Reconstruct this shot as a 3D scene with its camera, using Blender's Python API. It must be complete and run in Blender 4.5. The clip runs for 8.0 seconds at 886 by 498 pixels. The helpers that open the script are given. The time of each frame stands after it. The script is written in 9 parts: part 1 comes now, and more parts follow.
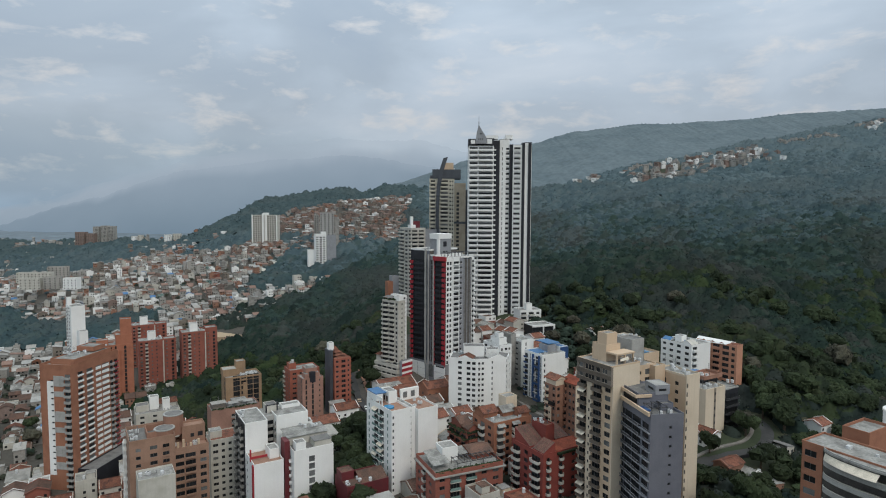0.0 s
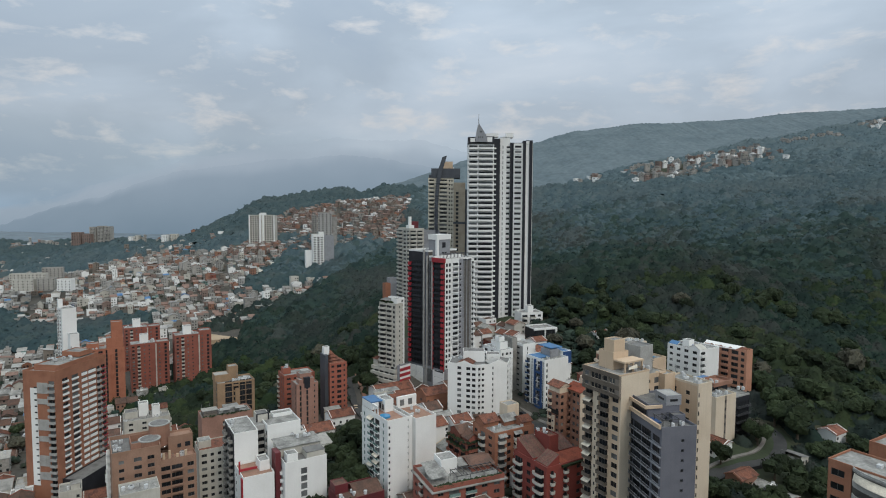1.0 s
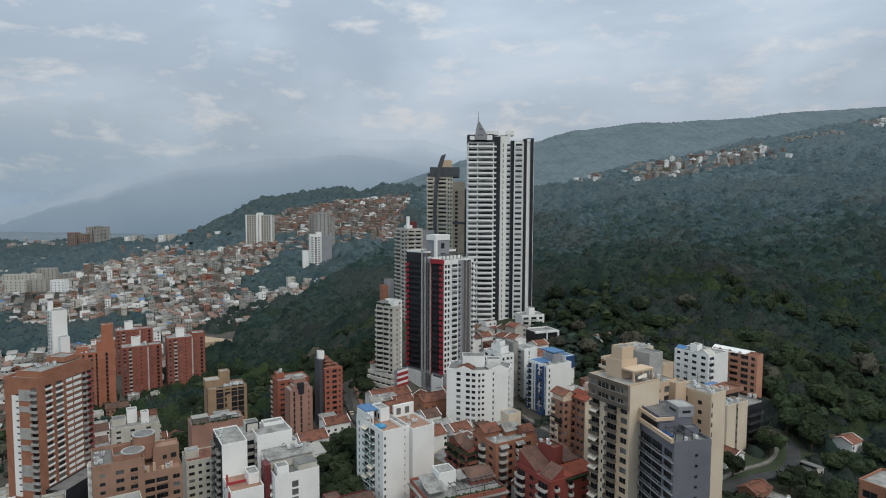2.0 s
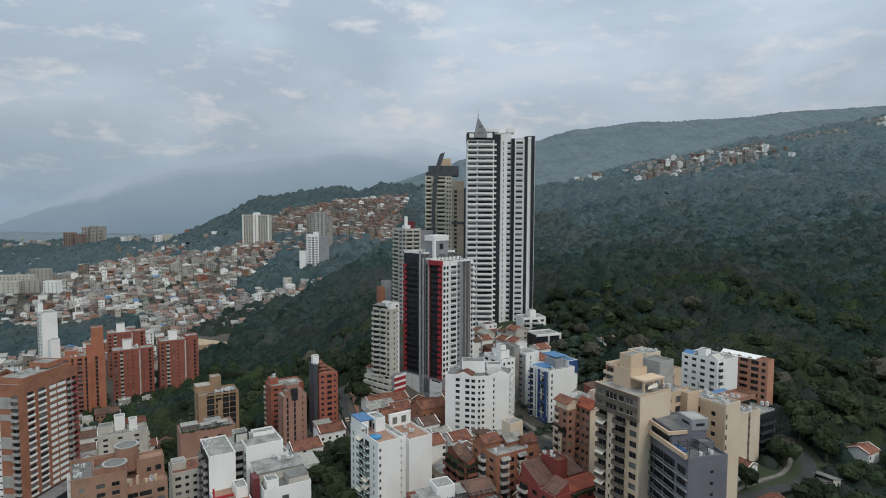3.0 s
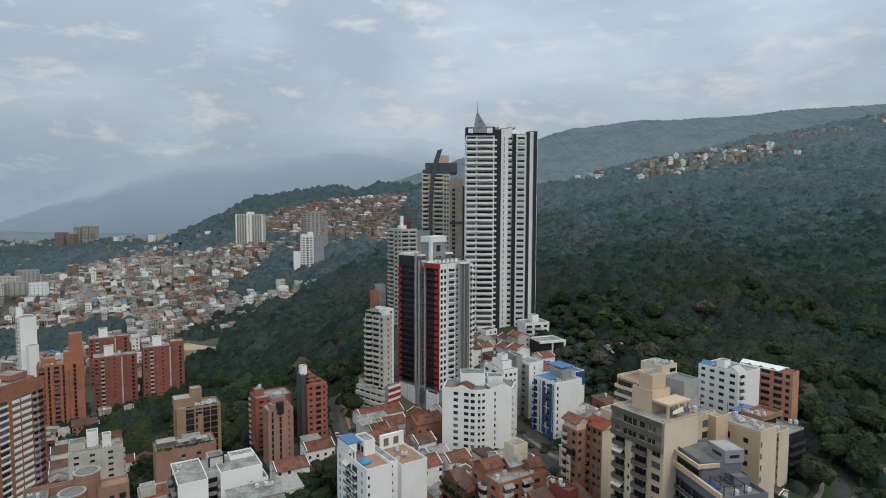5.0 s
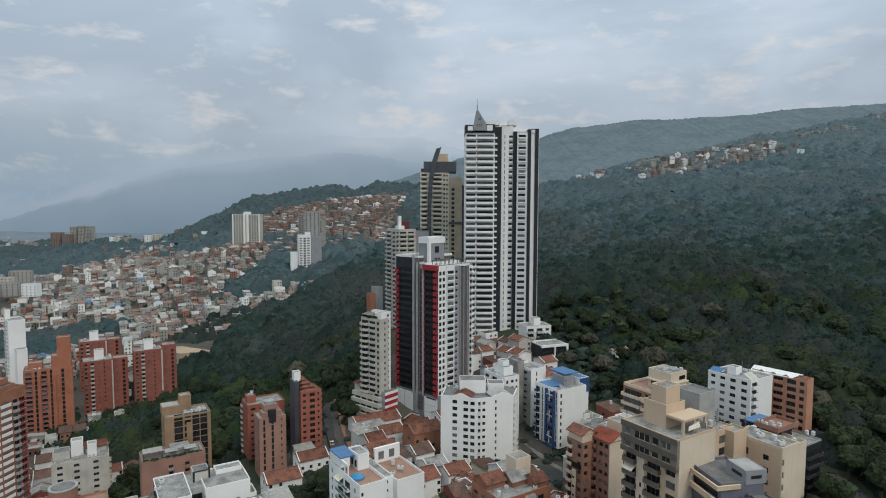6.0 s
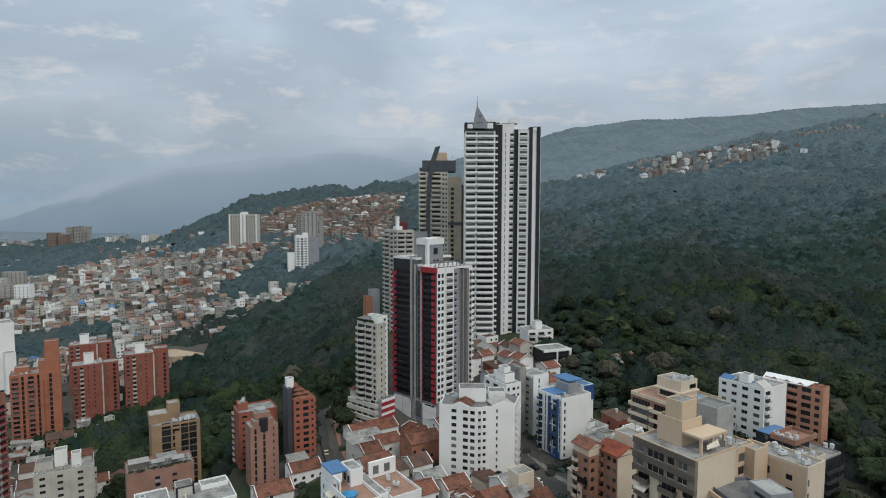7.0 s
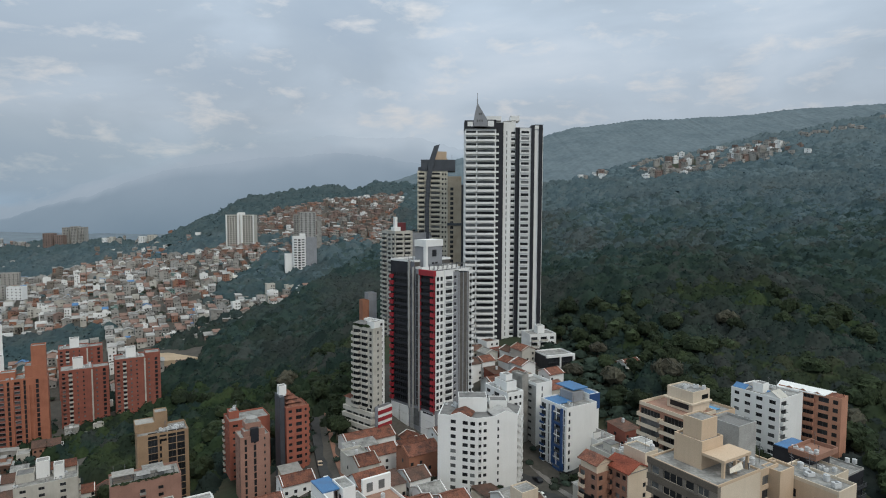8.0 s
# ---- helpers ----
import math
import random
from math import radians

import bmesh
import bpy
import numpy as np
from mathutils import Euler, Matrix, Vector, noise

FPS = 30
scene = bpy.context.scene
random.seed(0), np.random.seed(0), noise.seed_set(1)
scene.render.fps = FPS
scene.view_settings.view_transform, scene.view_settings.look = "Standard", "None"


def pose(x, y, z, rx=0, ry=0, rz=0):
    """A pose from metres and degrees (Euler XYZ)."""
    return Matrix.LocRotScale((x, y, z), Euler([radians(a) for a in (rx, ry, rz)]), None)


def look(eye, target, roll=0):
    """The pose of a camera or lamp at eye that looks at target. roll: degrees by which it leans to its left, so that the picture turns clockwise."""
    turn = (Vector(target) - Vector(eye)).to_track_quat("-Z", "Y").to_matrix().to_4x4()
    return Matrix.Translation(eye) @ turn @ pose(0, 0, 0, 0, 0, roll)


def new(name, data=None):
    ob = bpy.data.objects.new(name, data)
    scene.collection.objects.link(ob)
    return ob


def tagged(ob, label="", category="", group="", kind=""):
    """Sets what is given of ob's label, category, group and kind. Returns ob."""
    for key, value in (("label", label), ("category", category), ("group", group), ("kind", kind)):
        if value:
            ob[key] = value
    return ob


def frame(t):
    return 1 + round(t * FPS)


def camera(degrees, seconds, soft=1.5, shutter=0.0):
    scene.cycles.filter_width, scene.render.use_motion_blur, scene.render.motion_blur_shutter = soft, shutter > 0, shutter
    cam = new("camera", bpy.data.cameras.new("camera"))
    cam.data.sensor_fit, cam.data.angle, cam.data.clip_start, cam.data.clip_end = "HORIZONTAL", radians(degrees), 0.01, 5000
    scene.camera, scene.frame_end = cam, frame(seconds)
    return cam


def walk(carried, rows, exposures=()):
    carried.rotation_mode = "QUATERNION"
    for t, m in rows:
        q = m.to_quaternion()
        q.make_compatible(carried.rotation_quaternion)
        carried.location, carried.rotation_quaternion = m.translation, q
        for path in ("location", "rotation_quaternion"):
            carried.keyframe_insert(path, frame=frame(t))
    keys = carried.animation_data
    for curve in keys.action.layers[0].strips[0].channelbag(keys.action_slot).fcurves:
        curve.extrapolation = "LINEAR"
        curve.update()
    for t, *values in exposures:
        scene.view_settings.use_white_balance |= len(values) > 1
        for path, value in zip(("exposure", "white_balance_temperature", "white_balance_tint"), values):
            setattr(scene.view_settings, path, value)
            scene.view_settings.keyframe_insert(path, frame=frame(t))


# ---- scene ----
cam = camera(74.0, 8.0, soft=1.05)
PATH = [
    (0.0, pose(0.000, 0.001, 100, 86.134, -0.321, -0.000)),
    (1.0, pose(0.464, 10.011, 100, 86.126, -0.288, -0.030)),
    (1.5, pose(0.699, 15.075, 100, 86.113, -0.271, -0.051)),
    (3.0, pose(1.392, 30.021, 100, 86.059, -0.223, -0.128)),
    (4.0, pose(1.854, 39.970, 100, 86.018, -0.196, -0.184)),
    (4.5, pose(2.082, 44.892, 100, 86.000, -0.185, -0.211)),
    (6.0, pose(2.777, 59.883, 100, 85.968, -0.167, -0.279)),
    (7.0, pose(3.236, 69.772, 100, 85.976, -0.171, -0.306)),
    (8.0, pose(3.710, 80.004, 100, 86.017, -0.190, -0.312)),
]
walk(cam, PATH)

# ---- world, sun, exposure ----
SUN_ELEV, SUN_AZ = 46.0, 148.0      # degrees; azimuth from +y, clockwise
world = bpy.data.worlds.new("overcast_sky")
scene.world = world
world.use_nodes = True
wn, wl = world.node_tree.nodes, world.node_tree.links
wn.clear()


def wnode(kind, **kw):
    n = wn.new(kind)
    for k, v in kw.items():
        n.inputs[k].default_value = v
    return n


def wramp(stops):
    n = wn.new("ShaderNodeValToRGB")
    e = n.color_ramp.elements
    while len(e) < len(stops):
        e.new(0.5)
    for s, (p, c) in zip(e, stops):
        s.position, s.color = p, (*c, 1)
    return n


tc = wn.new("ShaderNodeTexCoord")
sky = wn.new("ShaderNodeTexSky")
sky.sky_type = "NISHITA"
sky.sun_disc = False
sky.sun_elevation, sky.sun_rotation = radians(SUN_ELEV), radians(SUN_AZ)
sky.air_density, sky.dust_density = 1.4, 2.0
sky_dim = wn.new("ShaderNodeVectorMath")
sky_dim.operation = "SCALE"
sky_dim.inputs["Scale"].default_value = 0.085
wl.new(sky.outputs[0], sky_dim.inputs[0])
sep = wn.new("ShaderNodeSeparateXYZ")
wl.new(tc.outputs["Generated"], sep.inputs[0])
# cloud deck: flattened noise so that the clouds lie in layers
flat = wn.new("ShaderNodeMapping")
flat.inputs["Scale"].default_value = (1.5, 1.5, 4.0)
flat.inputs["Rotation"].default_value = (0.10, 0.06, 0.3)
wl.new(tc.outputs["Generated"], flat.inputs[0])
cloud_a = wnode("ShaderNodeTexNoise", Scale=1.5, Detail=6.0, Roughness=0.5, Distortion=0.3)
cloud_b = wnode("ShaderNodeTexNoise", Scale=7.5, Detail=5.0, Roughness=0.6, Distortion=0.2)
wl.new(flat.outputs[0], cloud_a.inputs["Vector"])
wl.new(flat.outputs[0], cloud_b.inputs["Vector"])
tone = wramp([(0.30, (0.41, 0.50, 0.61)), (0.44, (0.46, 0.55, 0.65)), (0.56, (0.55, 0.65, 0.76)), (0.70, (0.70, 0.78, 0.87))])
wl.new(cloud_a.outputs["Fac"], tone.inputs[0])
wisp = wramp([(0.54, (0, 0, 0)), (0.78, (0.85, 0.85, 0.85))])
wl.new(cloud_b.outputs["Fac"], wisp.inputs[0])
deck = wn.new("ShaderNodeMix")
deck.data_type = "RGBA"
deck.inputs["B"].default_value = (0.84, 0.83, 0.82, 1)
wl.new(wisp.outputs[0], deck.inputs["Factor"])
wl.new(tone.outputs[0], deck.inputs["A"])
# height: duller and greyer near the horizon, brighter overhead
rise = wramp([(0.0, (0.58, 0.67, 0.74)), (0.06, (0.68, 0.725, 0.765)), (0.14, (0.84, 0.82, 0.82)), (0.32, (1.05, 1.05, 1.05)), (0.65, (1.54, 1.52, 1.40)), (1.0, (2.06, 2.0, 1.80))])
wl.new(sep.outputs["Z"], rise.inputs[0])
lit = wn.new("ShaderNodeMix")
lit.data_type, lit.blend_type = "RGBA", "MULTIPLY"
lit.inputs["Factor"].default_value = 1.0
wl.new(deck.outputs["Result"], lit.inputs["A"])
wl.new(rise.outputs[0], lit.inputs["B"])
cover = wn.new("ShaderNodeMix")
cover.data_type = "RGBA"
cover.inputs["Factor"].default_value = 0.88
wl.new(sky_dim.outputs[0], cover.inputs["A"])
wl.new(lit.outputs["Result"], cover.inputs["B"])
bg = wn.new("ShaderNodeBackground")
bg.inputs["Strength"].default_value = 1.0
wl.new(cover.outputs["Result"], bg.inputs["Color"])
wout = wn.new("ShaderNodeOutputWorld")
wl.new(bg.outputs[0], wout.inputs[0])

sun_data = bpy.data.lights.new("sun", "SUN")
sun_data.energy, sun_data.angle, sun_data.color = 1.1, radians(18), (1.0, 0.93, 0.82)
sun = new("sun", sun_data)
az, el = radians(SUN_AZ), radians(SUN_ELEV)
sun.matrix_world = look((math.sin(az) * math.cos(el) * 300, math.cos(az) * math.cos(el) * 300, math.sin(el) * 300), (0, 0, 0))


# ---- materials ----
def material(name, a, b=None, scale=0.4, rough=0.85, metal=0.0, grain=6.0, bump=0.0, vary=0.0, streak=0.0, island=0.0, gloss=0.5, contrast=0.16):
    """Two tones mixed by coarse noise, fine grain on top; vary: per object, island: per piece, streak: rain runs down walls."""
    m = bpy.data.materials.new(name)
    m.use_nodes = True
    n, l = m.node_tree.nodes, m.node_tree.links
    p = n["Principled BSDF"]
    p.inputs["Roughness"].default_value = rough
    p.inputs["Metallic"].default_value = metal
    p.inputs["Specular IOR Level"].default_value = gloss
    b = b or tuple(c * 0.72 for c in a)
    c = n.new("ShaderNodeTexCoord")
    geo = n.new("ShaderNodeNewGeometry")
    big = n.new("ShaderNodeTexNoise")
    big.inputs["Scale"].default_value, big.inputs["Detail"].default_value = scale, 4.0
    l.new(geo.outputs["Position"], big.inputs["Vector"])
    mix = n.new("ShaderNodeMix")
    mix.data_type = "RGBA"
    mix.inputs["A"].default_value, mix.inputs["B"].default_value = (*a, 1), (*b, 1)
    ramp = n.new("ShaderNodeMapRange")
    ramp.inputs["From Min"].default_value, ramp.inputs["From Max"].default_value = 0.42, 0.68
    l.new(big.outputs["Fac"], ramp.inputs["Value"])
    l.new(ramp.outputs[0], mix.inputs["Factor"])
    out = mix.outputs["Result"]

    def times(sock, source, low, high, lo=0.3, hi=0.7):
        rg = n.new("ShaderNodeMapRange")
        rg.inputs["From Min"].default_value, rg.inputs["From Max"].default_value = lo, hi
        rg.inputs["To Min"].default_value, rg.inputs["To Max"].default_value = low, high
        l.new(source, rg.inputs["Value"])
        mul = n.new("ShaderNodeVectorMath")
        mul.operation = "SCALE"
        l.new(sock, mul.inputs[0])
        l.new(rg.outputs[0], mul.inputs["Scale"])
        return mul.outputs[0]

    fine = n.new("ShaderNodeTexNoise")
    fine.inputs["Scale"].default_value, fine.inputs["Detail"].default_value = grain, 3.0
    l.new(geo.outputs["Position"], fine.inputs["Vector"])
    out = times(out, fine.outputs["Fac"], 0.98 - contrast, 0.98 + contrast)
    if streak:
        mp = n.new("ShaderNodeMapping")
        mp.inputs["Scale"].default_value = (1.6, 1.6, 0.07)
        l.new(geo.outputs["Position"], mp.inputs[0])
        run = n.new("ShaderNodeTexNoise")
        run.inputs["Scale"].default_value, run.inputs["Detail"].default_value = 1.0, 5.0
        l.new(mp.outputs[0], run.inputs["Vector"])
        out = times(out, run.outputs["Fac"], 1.0, 1.0 - streak, 0.48, 0.75)
    if vary:
        oi = n.new("ShaderNodeObjectInfo")
        out = times(out, oi.outputs["Random"], 1 - vary, 1 + vary, 0, 1)
    if island:
        out = times(out, geo.outputs["Random Per Island"], 1 - island, 1 + island, 0, 1)
    l.new(out, p.inputs["Base Color"])
    if bump:
        bp = n.new("ShaderNodeBump")
        bp.inputs["Strength"].default_value, bp.inputs["Distance"].default_value = bump, 0.3
        l.new(fine.outputs["Fac"], bp.inputs["Height"])
        l.new(bp.outputs[0], p.inputs["Normal"])
    return m


M = {
    "white": material("white_paint", (0.82, 0.82, 0.805), (0.765, 0.765, 0.75), 0.12, 0.8, streak=0.035, contrast=0.05),
    "offwhite": material("off_white_render", (0.53, 0.51, 0.46), (0.43, 0.41, 0.36), 0.2, 0.85, streak=0.099, contrast=0.07),
    "cream": material("cream_render", (0.60, 0.455, 0.325), (0.53, 0.395, 0.275), 0.15, 0.85, streak=0.063, contrast=0.07),
    "pale": material("pale_cream_render", (0.66, 0.56, 0.44), (0.60, 0.50, 0.385), 0.12, 0.85, streak=0.072, contrast=0.07),
    "beige": material("beige_stone", (0.58, 0.54, 0.45), (0.50, 0.46, 0.375), 0.2, 0.85, streak=0.072, contrast=0.07),
    "tanstone": material("tan_stone", (0.40, 0.34, 0.26), (0.34, 0.28, 0.21), 0.2, 0.85, streak=0.06),
    "grey": material("grey_render", (0.28, 0.29, 0.31), (0.24, 0.245, 0.265), 0.2, 0.8, streak=0.054),
    "bluegrey": material("blue_grey_render", (0.155, 0.16, 0.19), (0.13, 0.135, 0.165), 0.2, 0.7, streak=0.045, contrast=0.07),
    "dark": material("dark_cladding", (0.022, 0.023, 0.029), (0.032, 0.033, 0.040), 0.3, 0.5, gloss=0.3),
    "midgrey": material("mid_grey_concrete", (0.38, 0.375, 0.36), (0.30, 0.295, 0.28), 0.3, 0.9, streak=0.113),
    "concrete": material("weathered_concrete", (0.31, 0.30, 0.28), (0.19, 0.185, 0.172), 0.35, 0.92, streak=0.090),
    "roof": material("grey_flat_roof", (0.30, 0.295, 0.28), (0.16, 0.155, 0.148), 0.30, 0.95, grain=1.6, contrast=0.25),
    "roofdark": material("dark_flat_roof", (0.19, 0.185, 0.18), (0.12, 0.118, 0.115), 0.35, 0.95, grain=2.5),
    "brick": material("orange_brick", (0.335, 0.148, 0.090), (0.27, 0.115, 0.070), 0.25, 0.9, grain=9, streak=0.068),
    "salmon": material("salmon_brick", (0.50, 0.25, 0.165), (0.42, 0.205, 0.13), 0.25, 0.9, grain=9, streak=0.06),
    "orangered": material("orange_red_brick", (0.385, 0.148, 0.088), (0.32, 0.12, 0.072), 0.25, 0.9, grain=9, streak=0.06),
    "redbrick": material("red_brick", (0.290, 0.098, 0.070), (0.235, 0.082, 0.060), 0.2, 0.9, grain=9, streak=0.068),
    "brownbrick": material("brown_brick", (0.31, 0.165, 0.115), (0.25, 0.13, 0.09), 0.2, 0.9, grain=9, streak=0.068),
    "deepred": material("deep_red_brick", (0.235, 0.050, 0.038), (0.18, 0.040, 0.032), 0.2, 0.9, grain=9, streak=0.05),
    "oldtile": material("weathered_roof_tiles", (0.150, 0.088, 0.068), (0.092, 0.064, 0.054), 0.35, 0.95, grain=2.5, bump=0.5, vary=0.2, contrast=0.24, gloss=0.15),
    "tanbrick": material("tan_brick", (0.33, 0.20, 0.142), (0.27, 0.16, 0.112), 0.2, 0.9, grain=9, streak=0.081),
    "red": material("red_paint", (0.36, 0.025, 0.035), (0.28, 0.02, 0.03), 0.2, 0.6, streak=0.045),
    "maroon": material("dark_red_cladding", (0.135, 0.022, 0.027), (0.10, 0.019, 0.023), 0.2, 0.6),
    "blue": material("blue_paint", (0.025, 0.075, 0.21), (0.02, 0.06, 0.17), 0.2, 0.6),
    "bluetin": material("blue_roof_sheet", (0.05, 0.17, 0.36), (0.06, 0.14, 0.28), 0.3, 0.5, streak=0.045),
    "pool": material("pool_water", (0.03, 0.20, 0.42), (0.045, 0.26, 0.48), 0.3, 0.08),
    "tile": material("terracotta_roof_tiles", (0.205, 0.088, 0.060), (0.095, 0.052, 0.043), 0.45, 0.95, grain=2.6, bump=0.5, vary=0.25, contrast=0.36, gloss=0.15),
    "red_tile": material("red_roof_tiles", (0.25, 0.072, 0.046), (0.16, 0.052, 0.036), 0.35, 0.95, grain=2.5, bump=0.4, contrast=0.22, gloss=0.15),
    "deck": material("terracotta_deck", (0.34, 0.20, 0.145), (0.27, 0.16, 0.115), 0.4, 0.9),
    "frame": material("window_frame", (0.16, 0.16, 0.16), (0.11, 0.11, 0.11), 0.5, 0.5, vary=0.2),
    "darkframe": material("dark_window_frame", (0.07, 0.07, 0.075), None, 0.5, 0.5),
    "glass": material("window_glass", (0.014, 0.016, 0.019), (0.024, 0.026, 0.029), 0.6, 0.32, vary=0.5, gloss=0.25),
    "paleglass": material("curtained_glass", (0.15, 0.155, 0.155), (0.08, 0.085, 0.09), 0.4, 0.3, vary=0.4, gloss=0.3),
    "greenglass": material("green_balcony_glass", (0.20, 0.30, 0.28), (0.15, 0.24, 0.22), 0.6, 0.15),
    "rail": material("metal_railing", (0.16, 0.16, 0.165), None, 1.0, 0.5, 0.4),
    "interior": material("dim_interior", (0.12, 0.11, 0.10), (0.08, 0.075, 0.07), 0.5, 0.9),
    "awning": material("canvas_awning", (0.66, 0.60, 0.50), None, 0.6, 0.9),
    "tank": material("water_tank_plastic", (0.60, 0.61, 0.62), None, 0.8, 0.6),
    "asphalt": material("worn_asphalt", (0.048, 0.048, 0.048), (0.034, 0.034, 0.035), 0.2, 0.95, grain=3),
    "pavement": material("concrete_pavement", (0.20, 0.185, 0.17), (0.14, 0.13, 0.12), 0.3, 0.95, grain=3),
    "brickpave": material("brick_pavement", (0.30, 0.15, 0.10), (0.22, 0.12, 0.085), 0.3, 0.95, grain=3),
    "ground": material("scrub_ground", (0.030, 0.042, 0.020), (0.055, 0.050, 0.030), 0.04, 1.0, grain=0.5, bump=0.4),
    "dust": material("dusty_town_ground", (0.085, 0.077, 0.066), (0.05, 0.047, 0.040), 0.05, 1.0, grain=0.6),
    # blue-grey distance haze put into the base colour of the valley floor
    "valley": material("hazed_valley_floor", (0.165, 0.200, 0.230), (0.145, 0.180, 0.210), 0.004, 1.0, grain=0.02, gloss=0.1),
    "taupe": material("taupe_render", (0.215, 0.185, 0.155), (0.16, 0.135, 0.115), 0.3, 0.9, streak=0.08),
    "umber": material("umber_render", (0.135, 0.110, 0.088), (0.10, 0.082, 0.066), 0.3, 0.9, streak=0.10),
    "slate": material("slate_cladding", (0.062, 0.070, 0.084), (0.048, 0.055, 0.068), 0.2, 0.6, streak=0.05),
    # made for the far roofs: tile and sheet paled as if by haze
    "hazedtile": material("hazed_far_tiles", (0.255, 0.170, 0.140), (0.185, 0.125, 0.105), 0.12, 0.95, grain=0.9, contrast=0.2, gloss=0.15),
    "palegrey": material("pale_sheet_roofs", (0.40, 0.39, 0.375), (0.29, 0.285, 0.275), 0.10, 0.9, grain=0.9, contrast=0.15, gloss=0.2),
    "ochrebrick": material("ochre_brick", (0.330, 0.220, 0.135), (0.275, 0.182, 0.112), 0.2, 0.9, grain=9, streak=0.08),
    "pinkbrick": material("pink_brick", (0.350, 0.195, 0.150), (0.290, 0.160, 0.124), 0.2, 0.9, grain=9, streak=0.07),
    "firedbrick": material("fired_red_brick", (0.345, 0.112, 0.074), (0.275, 0.092, 0.062), 0.2, 0.9, grain=9, streak=0.068),
    "sand": material("sand_court", (0.42, 0.32, 0.22), (0.36, 0.27, 0.18), 0.08, 1.0),
    "bark": material("tree_bark", (0.09, 0.07, 0.05), None, 2.0, 0.95),
    "leaf": material("tree_leaves", (0.029, 0.041, 0.019), (0.017, 0.027, 0.014), 0.10, 0.9, grain=1.6, bump=0.6, vary=0.32, island=0.25, gloss=0.2),
    "drytree": material("dry_tree_crown", (0.056, 0.052, 0.034), (0.038, 0.038, 0.024), 0.2, 0.9, grain=1.6, bump=0.8, vary=0.25, island=0.3),
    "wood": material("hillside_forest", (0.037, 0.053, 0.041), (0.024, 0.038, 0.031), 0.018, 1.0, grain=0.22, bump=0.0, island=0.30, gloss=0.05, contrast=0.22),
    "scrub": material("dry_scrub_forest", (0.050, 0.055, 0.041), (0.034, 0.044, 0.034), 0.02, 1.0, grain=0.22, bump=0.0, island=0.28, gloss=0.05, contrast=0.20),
    # blue haze put into the leaf colour, for mid-distance and far trees
    "midwood": material("hazed_mid_trees", (0.068, 0.096, 0.090), (0.052, 0.077, 0.075), 0.016, 1.0, grain=0.16, bump=0.0, island=0.08, gloss=0.05, contrast=0.12),
    "farwood": material("hazed_far_trees", (0.088, 0.124, 0.134), (0.070, 0.104, 0.117), 0.012, 1.0, grain=0.12, bump=0.0, island=0.04, gloss=0.05, contrast=0.07),
    # woods of the back ridge, with haze mixed into their colour
    "ridge": material("hazed_ridge_woods", (0.134, 0.169, 0.188), (0.110, 0.144, 0.163), 0.010, 1.0, grain=0.06, gloss=0.05, contrast=0.15),
    # brick dulled by dust and by haze put into its colour
    "hazedbrick": material("dusty_hazed_brick", (0.235, 0.170, 0.145), (0.18, 0.132, 0.115), 0.05, 0.95, grain=1.0, streak=0.05),
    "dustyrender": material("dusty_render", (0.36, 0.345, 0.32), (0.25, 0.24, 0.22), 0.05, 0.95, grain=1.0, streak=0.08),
}
